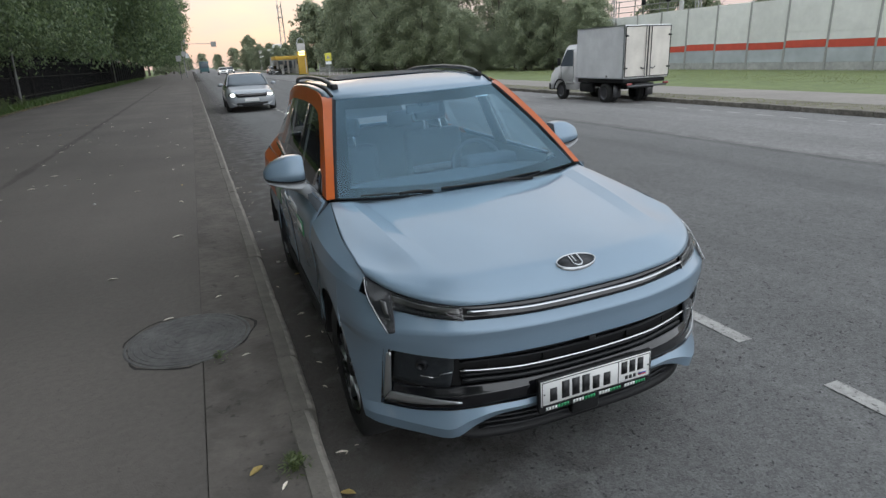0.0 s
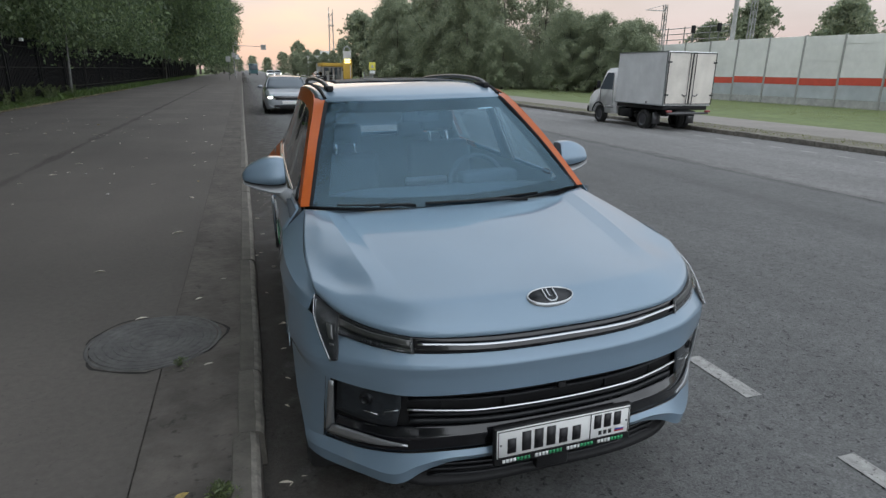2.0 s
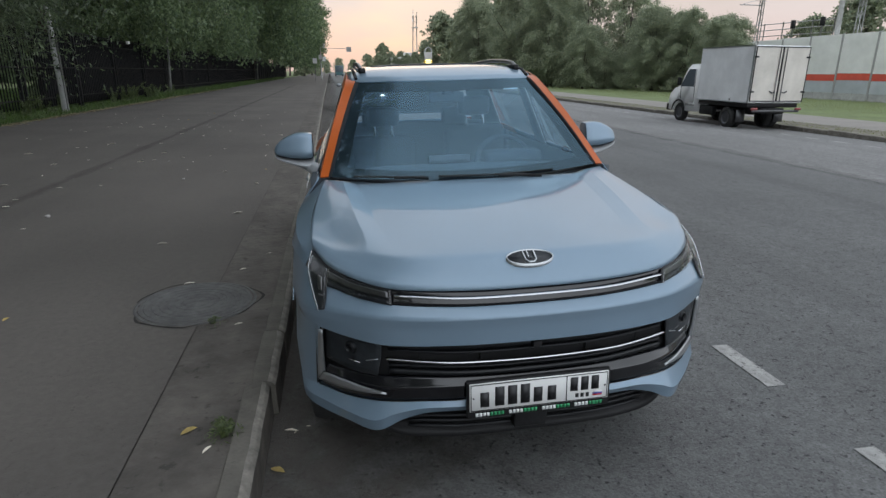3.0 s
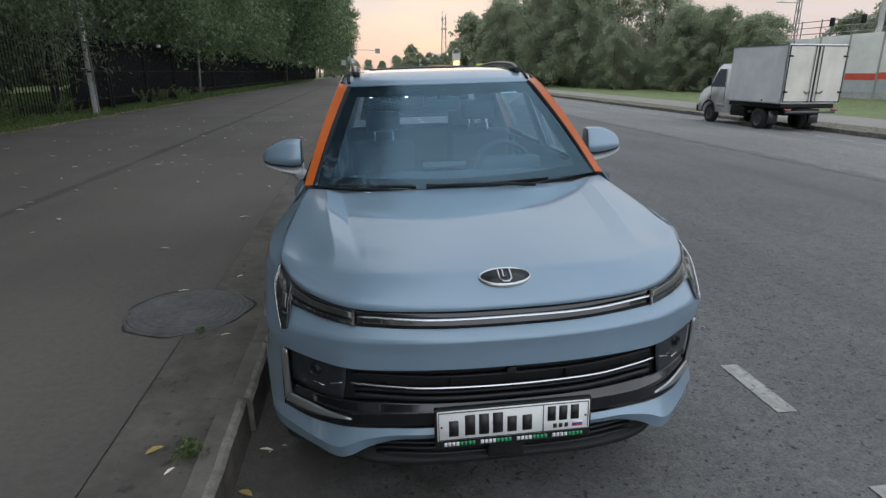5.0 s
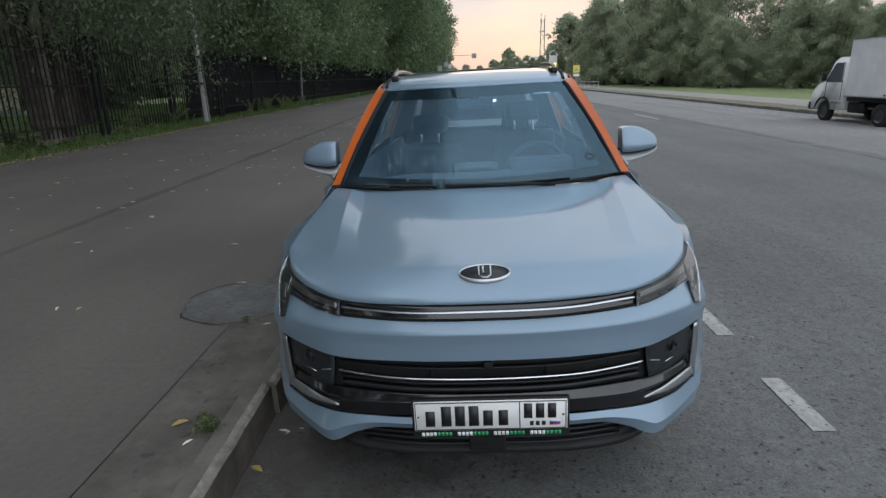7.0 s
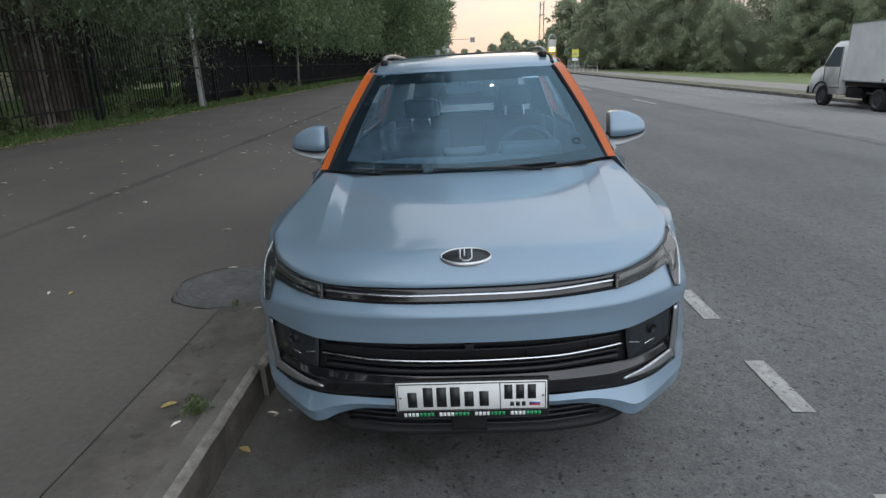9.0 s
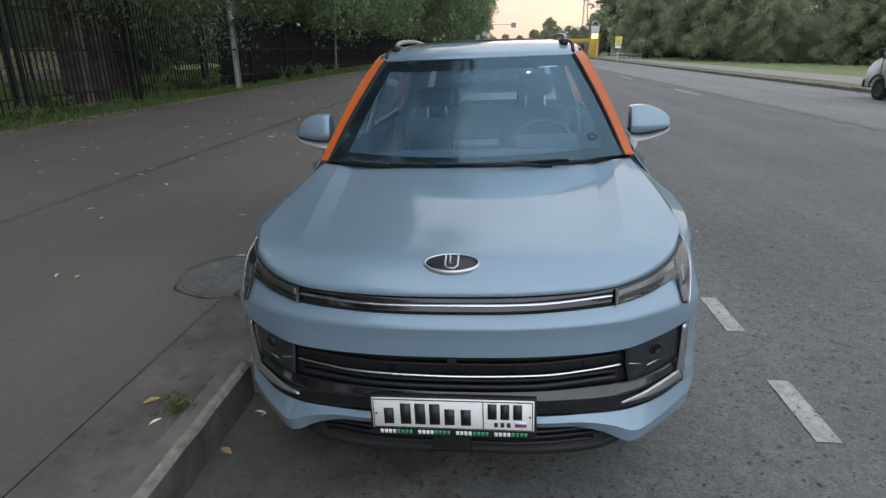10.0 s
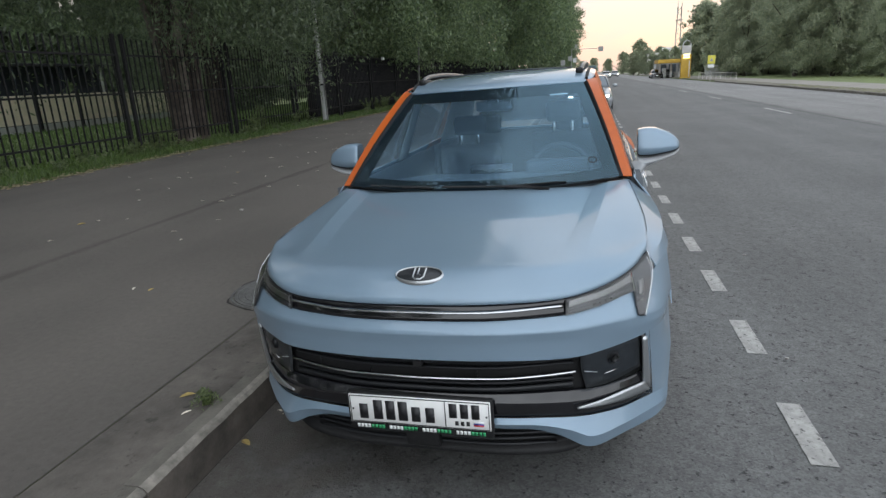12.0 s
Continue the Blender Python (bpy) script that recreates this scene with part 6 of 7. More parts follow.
ROOF = [
    [(0, 1.842, 1.540), (.28, 1.866, 1.540), (.530, 1.955, 1.538), (.575, 2.00, 1.550)],
    [(0, 1.93, 1.572), (.28, 1.95, 1.571), (.525, 2.02, 1.565), (.590, 2.07, 1.556)],
    [(0, 2.08, 1.606), (.28, 2.09, 1.604), (.515, 2.13, 1.594), (.596, 2.17, 1.576)],
    [(0, 2.40, 1.632), (.28, 2.40, 1.629), (.515, 2.42, 1.616), (.600, 2.43, 1.590)],
    [(0, 2.90, 1.640), (.28, 2.90, 1.636), (.515, 2.90, 1.621), (.599, 2.90, 1.596)],
    [(0, 3.45, 1.622), (.28, 3.45, 1.618), (.505, 3.45, 1.602), (.588, 3.45, 1.573)],
    [(0, 4.02, 1.555), (.28, 4.00, 1.552), (.48, 3.95, 1.540), (.560, 3.88, 1.520)],
]
rl = [smooth_line(full(h), 41) for h in ROOF]
rc = [smooth_line([l[k] for l in rl], 30) for k in range(41)]
bm = bmesh.new()
sheet(bm, [[c[r_] for c in rc] for r_ in range(30)])
bmesh.ops.recalc_face_normals(bm, faces=bm.faces)
bmesh.ops.solidify(bm, geom=list(bm.faces), thickness=0.01)
part("roof", bm, M["paint"], car, "blue-silver roof skin")
bm = bmesh.new()
sheet(bm, [[rc[k][r_] + np.array([0, .05 * (abs(k - 20) / 14) ** 2 * (1 if r_ < 10 else 0), .005]) for k in range(6, 35)] for r_ in range(7, 23)])
bmesh.ops.solidify(bm, geom=list(bm.faces), thickness=0.004)
part("sunroof", bm, M["roof_glass"], car, "black glass roof panel")
for s in (-1, 1):
    part("roof_rail", newtube([(s * p[0], p[1], p[2]) for p in smooth_line([(.508, 2.09, 1.588), (.512, 2.15, 1.616), (.518, 2.26, 1.634), (.524, 2.5, 1.646), (.527, 2.9, 1.651), (.521, 3.4, 1.638), (.512, 3.66, 1.617), (.506, 3.72, 1.588)], 26)], .0150, 8, flat=0.9), M["rail"], car, "dark grey roof rail")
    part("rail_foot", newbox(s * .502 - .022, s * .502 + .022, 2.07, 2.25, 1.585, 1.620, bevel=.013), M["plastic"], car, "black roof rail foot")
    part("roof_ditch", newtube([(s * p[0], p[1], p[2]) for p in smooth_line([(.545, 1.985, 1.553), (.553, 2.15, 1.592), (.555, 2.6, 1.609), (.553, 3.2, 1.606), (.54, 3.8, 1.55)], 16)], .010, 6), M["seam"], car)
rear_glass = part("rear_window", loft([full([(0, 4.06, 1.530), (.25, 4.04, 1.527), (.46, 3.98, 1.515)]), full([(0, 4.18, 1.18), (.3, 4.17, 1.18), (.55, 4.08, 1.18)])], 21, 4, thick=.003), M["rear_glass"], car, "tinted rear window")
rear_glass.visible_shadow = False

# wipers, washer panel
part("cowl", loft([full([(0, 1.168, 1.034), (.35, 1.19, 1.04), (.74, 1.285, 1.062)]), full([(0, 1.215, 1.036), (.35, 1.235, 1.044), (.73, 1.30, 1.066)])], 31, 2, thick=0.004), M["plastic"], car, "black plastic panel under the windscreen")
for pts in ([(-.60, 1.255, 1.082), (-.38, 1.215, 1.074), (-.22, 1.185, 1.066)], [(-.17, 1.180, 1.074), (.14, 1.170, 1.070), (.46, 1.215, 1.074)]):
    w = part("wiper", newtube(shift(pts, 0, -.016, -.004), .006, 6), M["plastic"], car, "black wiper blade")
    mid = Vector(pts[1])
    part("arm", newtube([mid + Vector((-.02, -.022, -.002)), mid + Vector((.13, -.028, -.008)), mid + Vector((.24, -.020, -.024))], [.007, .008, .010], 6), M["plastic"], w)

# mirrors
for s in (-1, 1):
    mir = thing("mirror", None)
    mir.parent = car
    mir.matrix_local = Matrix()

    ST = [(.822, .050, 1.140, 1.258, 1.672), (.828, .062, 1.130, 1.266, 1.675), (.862, .072, 1.126, 1.271, 1.682), (.915, .076, 1.128, 1.268, 1.692), (.965, .072, 1.134, 1.250, 1.702), (1.008, .060, 1.141, 1.226, 1.712), (1.034, .044, 1.149, 1.200, 1.720), (1.045, .018, 1.160, 1.182, 1.726)]

    CAP = smooth_line([(-.55, .0), (-.86, .03), (-.99, .20), (-1.0, .30), (-.96, .36), (-.72, .78), (-.62, .90), (-.46, .975), (-.2, 1.0), (.5, 1.0), (.9, .95), (1.0, .75), (1.0, .25), (.9, .04), (.5, .0), (-.54, .0)], 41)[:-1]

    def pod(rows):
        bm = bmesh.new()
        rings = []
        for x, hy, lo, hi, yc in rows:
            ring = []
            for u_, v_ in CAP:
                ring.append((s * x, yc + hy * u_, lo + (hi - lo) * v_))
            rings.append(ring)
        vs_, _ = sheet(bm, rings, closed=True)
        bm.faces.new(vs_[0])
        bm.faces.new(vs_[-1][::-1])
        bmesh.ops.recalc_face_normals(bm, faces=bm.faces)
        return bm
    fine_ = smooth_line(ST, 22)
    part("shell", pod(fine_), M["paint"], mir, "blue-silver mirror cap", crease=24)
    part("gap", pod([(x - .001, hy * .95, lo - .003, lo + .01, yc) for x, hy, lo, hi, yc in fine_]), M["seam"], mir)
    part("lower_trim", pod([(x, hy * .98, lo - .016 - .040 * max(0.0, (1.05 - x) / .21), lo - .003, yc) for x, hy, lo, hi, yc in fine_[:-1]]), M["silver_trim"], mir, "satin silver lower mirror cover")
    part("arm", newtube([(s * .915, 1.690, 1.106), (s * .865, 1.676, 1.090), (s * .825, 1.640, 1.070), (s * .795, 1.60, 1.040)], [.036, .042, .044, .046], 12, flat=0.75), M["silver_trim"], mir, "satin silver mirror arm")
    part("glass", newbox(s * .92 - .075, s * .92 + .075, 1.757, 1.768, 1.165, 1.24, bevel=.003, seg=1), M["chrome"], mir, "mirror glass")
    part("foot", loft([sided([(.792, 1.36, 1.092), (.796, 1.60, 1.10)], s), sided([(.742, 1.52, 1.20), (.748, 1.60, 1.19)], s)], 4, 3, thick=0.02), M["gloss_black"], car, "black corner panel before the window")

# emblem
em = thing("emblem")
em.parent = car
em.matrix_local = pose(0, .133, .9405, 24, 0, 0)


def oval(rx, ry, z0, z1, hole=None, n=40):
    bm = bmesh.new()
    prof = [(rx, ry, z0), (rx * .985, ry * .97, z1)]
    prof += [(hole[0], hole[1], z1), (hole[0], hole[1], z0)] if hole else [(0.001, 0.001, z1)]
    sheet(bm, [[(a * math.cos(t), b * math.sin(t), z) for t in np.linspace(0, 2 * math.pi, n, endpoint=False)] for a, b, z in prof], closed=True)
    bmesh.ops.recalc_face_normals(bm, faces=bm.faces)
    return bm


part("ring", oval(.090, .042, -.016, .007, (.084, .0375)), M["satin"], em, "chrome oval ring")
part("disc", oval(.085, .0385, -.014, .004), M["lamp_dark"], em, "dark oval field")
for pts in ([(-.022, .032, .006), (-.022, -.016, .006), (-.010, -.030, .006), (.010, -.030, .006), (.022, -.016, .006), (.022, .032, .006)], [(-.006, .032, .006), (-.006, -.006, .006), (.006, -.006, .006)]):
    part("mark", newtube([(x * .92, y * .92, z) for x, y, z in pts], .0036, 6), M["satin"], em, "plain chrome mark")

# number plate, characters as plain bars
pl = part("number_plate", newbox(-.268, .268, -.022, .0, .398, .546, bevel=.005), M["plastic"], car, "white number plate in a black holder")
part("plate", newbox(-.260, .260, -.026, -.020, .428, .540, bevel=.002, seg=1), M["plate_white"], pl, "white plate with dark border")
for a, b, c, d in ((-.256, .256, .534, .537), (-.256, .256, .431, .434), (-.256, -.2535, .434, .534), (.2535, .256, .434, .534), (.098, .101, .434, .534)):
    part("border", newbox(a, b, -.0275, -.0255, c, d), M["plate_ink"], pl)
for x, w, h in ((-.205, .032, .058), (-.150, .034, .076), (-.103, .034, .076), (-.056, .034, .076), (-.008, .032, .058), (.044, .032, .058)):
    part("bar", newbox(x - w * .5, x + w * .5, -.0278, -.0258, .446, .446 + h), M["plate_ink"], pl)
for x in (.128, .168, .208):
    part("bar", newbox(x - .014, x + .014, -.0278, -.0258, .472, .527), M["plate_ink"], pl)
for x in (.140, .160, .180):
    part("bar", newbox(x - .006, x + .006, -.0278, -.0258, .444, .460), M["plate_ink"], pl)
for k, mm in enumerate(("white_film", "flag_blue", "flag_red")):
    part("flag", newbox(.200, .236, -.0278, -.0258, .457 - .006 * k, .463 - .006 * k), M[mm], pl)
for k in range(4):
    x = -.238 + .124 * k
    for j in range(8):
        part("lettering", newbox(x + .0135 * j, x + .0135 * j + .0105, -.0235, -.0215, .406, .420), M["white_film" if j < 4 else "paint_green"], pl)
for x in (-.246, .246):
    part("screw", newbox(x - .003, x + .003, -.028, -.0256, .480, .486), M["plate_ink"], pl)

# wheels
def wheel(x, y, s):
    t = thing("wheel")
    t.parent = car
    t.matrix_local = pose(x, y, .340, 0, 90 * s, 0)
    bm = bmesh.new()
    lathe(bm, [(.235, -.10), (.30, -.112), (.333, -.10), (.345, -.06), (.347, 0), (.345, .06), (.333, .10), (.30, .112), (.235, .10)], 40)
    part("tyre", bm, M["rubber"], t)
    bm = bmesh.new()
    lathe(bm, [(.238, .10), (.225, .085), (.215, .03), (.06, .02), (.0, .02)], 32)
    part("rim", bm, M["gloss_black"], t)
    for k in range(5):
        a = 72 * k
        part("spoke", newbox(.03, .228, -.020, .020, .055, .088, bevel=.008, seg=1, m=pose(0, 0, 0, 0, 0, a)), M["rim"], t)
        part("spoke", newbox(.06, .225, -.008, .008, .070, .095, m=pose(0, 0, 0, 0, 0, a + 18)), M["satin"], t)
    bm = bmesh.new()
    lathe(bm, [(.05, .05), (.048, .095), (0, .10)], 20)
    part("hub_cap", bm, M["plastic"], t)


for x, y in ((-.755, .82), (.67, .86), (-.755, 3.44), (.755, 3.44)):
    wheel(x, y, 1 if x > 0 else -1)

# cabin
part("dashboard", loft([full([(0, 1.20, 1.02), (.4, 1.22, 1.02), (.70, 1.30, 1.02)]), full([(0, 1.50, 1.055), (.4, 1.50, 1.06), (.72, 1.52, 1.04)]), full([(0, 1.72, 1.045), (.4, 1.72, 1.05), (.74, 1.70, 1.02)]), full([(0, 1.80, .98), (.4, 1.80, .98), (.75, 1.78, .96)]), full([(0, 1.76, .70), (.4, 1.76, .70), (.75, 1.76, .70)])], 31, 4, thick=0.01), M["cabin"], car, "dark dashboard")
part("cluster", newbox(.20, .56, 1.66, 1.80, 1.03, 1.115, bevel=.03), M["cabin"], car, "instrument hood")
part("screen", newbox(-.14, .12, 1.72, 1.74, .90, 1.10, bevel=.008), M["gloss_black"], car)
sw = part("steering_wheel", newtube([(.38 + .185 * math.cos(a), 1.90 + .07 * math.sin(a), 1.00 + .170 * math.sin(a)) for a in np.linspace(0, 2 * math.pi, 33)], .016, 8, cap=False), M["cabin"], car, "grey steering wheel")
part("hub", newbox(.30, .46, 1.86, 1.92, .95, 1.05, bevel=.03), M["cabin"], sw)
part("spoke", newbox(.21, .55, 1.885, 1.91, .985, 1.015), M["cabin"], sw)
part("cabin_floor", newbox(-.74, .74, 1.3, 4.1, .36, .44), M["cabin"], car)
for s in (-1, 1):
    part("door_card", newbox(s * .80 - .03, s * .80 + .03, 1.3, 3.9, .4, 1.06), M["cabin"], car, "dark door lining")
    part("pillar_lining", loft([sided([(.700, 1.30, 1.10), (.735, 1.36, 1.11)], s), sided([(.515, 1.96, 1.520), (.60, 2.02, 1.50)], s)], 3, 8, thick=0.01), M["cabin_pale"], car, "pale grey pillar lining")
    part("pillar_lining", loft([sided([(.775, 2.22, 1.08), (.775, 2.42, 1.08)], s), sided([(.62, 2.28, 1.49), (.62, 2.42, 1.49)], s)], 3, 6, thick=0.01), M["cabin_pale"], car, "pale grey pillar lining")
    sx, sz = (-.347, 1.120) if s < 0 else (.360, 1.185)
    seat = part("front_seat", newbox(sx - .24, sx + .24, 2.16, 2.70, .52, .68, bevel=.05), M["seat"], car, "dark cloth front seat")
    part("backrest", newbox(sx - .235, sx + .235, 2.66, 2.80, .60, sz + .005, bevel=.05), M["seat"], seat)
    part("headrest", newbox(sx - .125, sx + .125, 2.70, 2.80, sz + .070, sz + .215, bevel=.04), M["seat"], seat)
    for dx in (-.066, .066):
        part("headrest_post", newtube([(sx + dx, 2.690, sz - .03), (sx + dx, 2.745, sz + .11)], .0100, 10), M["polished"], seat, "bright chrome headrest post")
    part("rear_headrest", newbox(s * .36 - .12, s * .36 + .12, 3.55, 3.64, 1.12, 1.27, bevel=.035), M["seat"], car)
rb = part("rear_seat", newbox(-.66, .66, 3.05, 3.55, .50, .66, bevel=.05), M["seat"], car, "dark cloth rear bench")
part("backrest", newbox(-.66, .66, -.06, .06, 0, .56, bevel=.05, m=pose(0, 3.55, .60, -14, 0, 0)), M["seat"], rb)
part("headlining", loft([full([(0, 1.90, 1.535), (.5, 2.02, 1.525)]), full([(0, 2.6, 1.58), (.52, 2.6, 1.56)]), full([(0, 3.95, 1.52), (.48, 3.9, 1.50)])], 15, 4, thick=0.004), M["cabin_grey"], car, "pale grey headlining")
part("inner_mirror", newbox(-.11, .11, 1.86, 1.89, 1.405, 1.465, bevel=.012, m=pose(.0, 0, 0)), M["cabin"], car, "dark inside mirror")
part("mirror_stalk", newbox(-.03, .03, 1.80, 1.88, 1.45, 1.51, bevel=.01), M["cabin"], car)

# ---- other vehicles ----


def simple_wheel(parent, x, y, r, w, s):
    t = thing("wheel")
    t.parent = parent
    t.matrix_local = pose(x, y, r, 0, 90 * s, 0)
    bm = bmesh.new()
    lathe(bm, [(r * .62, -w / 2), (r * .92, -w / 2), (r, -w * .3), (r, w * .3), (r * .92, w / 2), (r * .62, w / 2)], 24)
    part("tyre", bm, M["rubber"], t)
    bm = bmesh.new()
    lathe(bm, [(r * .63, w * .45), (r * .56, w * .3), (r * .2, w * .32), (0, w * .36)], 20)
    part("rim", bm, M["rim"], t)
    return t


def saloon(name, m, paint, label, category="car", length=4.9, width=1.86, height=1.45, front_lit=False, rear_lit=False, far=False, group=""):
    """A saloon car; its nose points to -y, the origin lies on the road under the nose."""
    t = thing(name, m, label, category, group)
    w, h, l = width / 2, height, length
    def cross(y, zb, zs, zt, k, ks=1.0):
        return [(0, y, zt), (w * .55 * k, y, zt - .01), (w * .86 * k, y, zt - .05), (w * ks, y, zs), (w * .99 * ks, y, (zs + zb) / 2), (w * .93 * ks, y, zb)]
    secs = [cross(.0, .24, .52, .66, .62, .66), cross(.07, .20, .54, .72, .84, .86), cross(.25, .18, .56, .80, .95, .96), cross(.8, .18, .62, .88, 1, 1), cross(1.35, .18, .66, .96, 1, 1), cross(l * .5, .18, .68, .99, 1, 1), cross(l * .78, .18, .70, 1.02, 1, 1), cross(l * .93, .2, .70, 1.0, .95, .96), cross(l - .08, .26, .68, .92, .84, .88), cross(l, .32, .62, .82, .7, .74)]
    lines = [smooth_line(full(c), 31) for c in secs]
    cols = [smooth_line([q[k] for q in lines], 34) for k in range(31)]
    bm = bmesh.new()
    vs, _ = sheet(bm, [[c[r_] for c in cols] for r_ in range(34)])
    bm.faces.new(vs[0])
    bm.faces.new(vs[-1][::-1])
    bmesh.ops.recalc_face_normals(bm, faces=bm.faces)
    part("body", bm, paint, t)
    base = [(0, 1.22, .95), (w * .55, 1.26, .955), (w * .86, 1.42, .955)]
    top = [(0, 1.95, h - .03), (w * .46, 1.98, h - .035), (w * .69, 2.08, h - .06)]
    rtop = [(0, l * .66, h - .05), (w * .46, l * .66, h - .055), (w * .66, l * .65, h - .08)]
    rbase = [(0, l * .86, 1.0), (w * .5, l * .855, 1.0), (w * .80, l * .83, 1.0)]
    part("windscreen", loft([full(base), full(top)], 21, 4, thick=.004), M["dark_glass"] if far else M["far_glass"], t, "dark reflecting windscreen")
    part("rear_window", loft([full(rtop), full(rbase)], 21, 4, thick=.004), M["far_glass"], t, "dark rear window")
    part("roof", loft([full(top), full([(0, l * .5, h), (w * .46, l * .5, h - .01), (w * .72, l * .5, h - .04)]), full(rtop)], 21, 5, thick=.006), paint, t)
    for s in (-1, 1):
        sb = [(.86 * w, 1.42, .955), (.90 * w, 2.0, .975), (.91 * w, l * .6, .99), (.80 * w, l * .83, 1.0)]
        st_ = [(.69 * w, 2.08, h - .06), (.72 * w, l * .48, h - .035), (.72 * w, l * .56, h - .04), (.66 * w, l * .65, h - .08)]
        part("side_window", loft([sided(sb, s), sided(st_, s)], 16, 4, thick=.004), M["far_glass"], t, "dark side window")
        part("pillar", newtube(sided([(.862 * w, 1.40, .955), (.79 * w, 1.74, 1.18), (.692 * w, 2.07, h - .055)], s), .022, 6), paint, t)
        lamp = part("headlight", newbox(s * w * .74 - .17, s * w * .74 + .17, -.005, .16, .60, .70, bevel=.025, m=pose(0, .06, 0) @ pose(s * w * .74, 0, 0, 0, 0, s * 24) @ pose(-s * w * .74, 0, 0)), M["lamp_dark"], t)
        part("beam", newbox(s * w * .74 - .075, s * w * .74 + .075, -.02, .0, .622, .680, bevel=.02, m=pose(0, .045, 0) @ pose(s * w * .74, 0, 0, 0, 0, s * 24) @ pose(-s * w * .74, 0, 0)), M["head_on"] if front_lit else M["lamp_reflector"], lamp, "lit headlamp" if front_lit else "headlamp lens")
        part("tail_lamp", newbox(s * w * .70 - .16, s * w * .70 + .16, l - .14, l - .02, .72, .86, bevel=.02, m=pose(s * w * .7, l, 0, 0, 0, -s * 16) @ pose(-s * w * .7, -l, 0)), M["tail_on"] if rear_lit else M["car_red"], t, "lit red tail lamp" if rear_lit else "red tail lamp")
        bm = bmesh.new()
        bmesh.ops.create_uvsphere(bm, u_segments=12, v_segments=8, radius=1, matrix=pose(s * (w + .09), 1.55, 1.0) @ Matrix.Diagonal((.11, .06, .07, 1)))
        part("mirror", bm, paint, t)
        for y in (.92, l - 1.05):
            simple_wheel(t, s * (w - .11), y, .33, .22, s)
    part("grille", newbox(-w * .58, w * .58, -.03, .04, .55, .69, bevel=.03), M["gloss_black"], t, "black front grille")
    part("air_intake", newbox(-w * .62, w * .62, -.02, .09, .22, .36, bevel=.03), M["plastic"], t, "black lower air intake")
    for s in (-1, 1):
        part("chrome_hook", newtube(sided([(w * .86, .10, .44), (w * .76, .03, .33), (w * .66, .0, .27), (w * .4, -.02, .25)], s), .018, 6), M["satin"], t)
    part("number_plate", newbox(-.26, .26, -.05, -.02, .40, .51, bevel=.004), M["plate_white"], t, "plain white number plate")
    part("rear_plate", newbox(-.26, .26, l - .01, l + .012, .62, .74, bevel=.004), M["plate_white"], t, "plain white number plate")
    part("bumper_line", newbox(-w * .8, w * .8, l - .06, l + .005, .40, .44, bevel=.01), M["plastic"], t)
    return t


saloon("car", pose(0.66, 22.4, road_z(.7), 0, 0, -0.6), M["car_silver"], "silver saloon car parked at the kerb with lit headlamps", length=4.9, height=1.43, front_lit=True)
saloon("car", pose(4.6, 128.0, 0.0, 0, 0, 0), M["car_white"], "distant white car with lit headlamps on the road", front_lit=True, far=True, group="distant cars")
saloon("car", pose(7.2, 150.0, 0.0, 0, 0, 0), M["car_silver"], "distant pale car with lit headlamps on the road", front_lit=True, far=True, group="distant cars")
saloon("car", pose(13.6, 126.0, -0.12, 0, 0, 180), M["car_red"], "distant red car with lit tail lamps driving away", rear_lit=True, far=True, group="distant cars")
saloon("car", pose(12.2, 106.0, -0.12, 0, 0, 0), M["car_black"], "distant dark car by the filling station", far=True, group="distant cars")
saloon("car", pose(14.5, 110.0, -0.12, 0, 0, 0), M["car_silver"], "distant grey car by the filling station", far=True, group="distant cars")

# box van across the road
tk = thing("box_van", pose(13.42, 15.35, -0.175, 0, 0, 0), "small white box van parked at the far kerb", "van")
HW = .985
part("box_body", newbox(-HW, HW, .03, 2.80, .86, 2.63, bevel=.02, seg=1), M["box_white"], tk, "pale grey flat-sided box body", smooth=False)
for x0, x1 in ((-HW + .03, -.015), (.015, HW - .03)):
    d = part("rear_door", newbox(x0, x1, -.012, .03, .93, 2.58, bevel=.008, seg=1), M["van_door"], tk, "cream-white rear door", smooth=False)
    for a, b, c, e in ((x0 - .012, x0 + .014, .92, 2.59), (x1 - .014, x1 + .012, .92, 2.59)):
        part("seal", newbox(a, b, -.022, .0, c, e), M["plastic"], d, smooth=False)
    part("seal", newbox(x0, x1, -.020, .0, .915, .94), M["plastic"], d, smooth=False)
    part("seal", newbox(x0, x1, -.020, .0, 2.565, 2.595), M["plastic"], d, smooth=False)
    edge = x0 if x0 < -.5 else x1
    for z in (1.22, 2.28):
        part("hinge", newbox(edge - .04 if x0 < -.5 else edge - .10, edge + .10 if x0 < -.5 else edge + .04, -.045, .0, z - .026, z + .026, bevel=.008, seg=1), M["grille"], d, "dark steel hinge")
    mid = x1 - .10 if x0 < -.5 else x0 + .10
    part("lock_rod", newtube([(mid, -.035, .90), (mid, -.035, 2.60)], .014, 6), M["rail"], d)
    part("latch", newtube([(mid, -.045, 1.22), (mid - .10 * (1 if x0 < -.5 else -1), -.05, 1.18), (mid - .20 * (1 if x0 < -.5 else -1), -.05, 1.24)], .018, 6), M["rail"], d)
for z in (.86, 2.60):
    part("side_rail", newbox(-HW - .008, -HW + .01, .03, 2.80, z, z + .035), M["satin"], tk, smooth=False)
part("side_rail", newbox(-HW - .008, -HW + .01, .03, .07, .86, 2.63), M["satin"], tk, smooth=False)
part("marker_lamp", newbox(-HW - .02, -HW + .0, .9, .95, .92, .97), M["plastic"], tk)
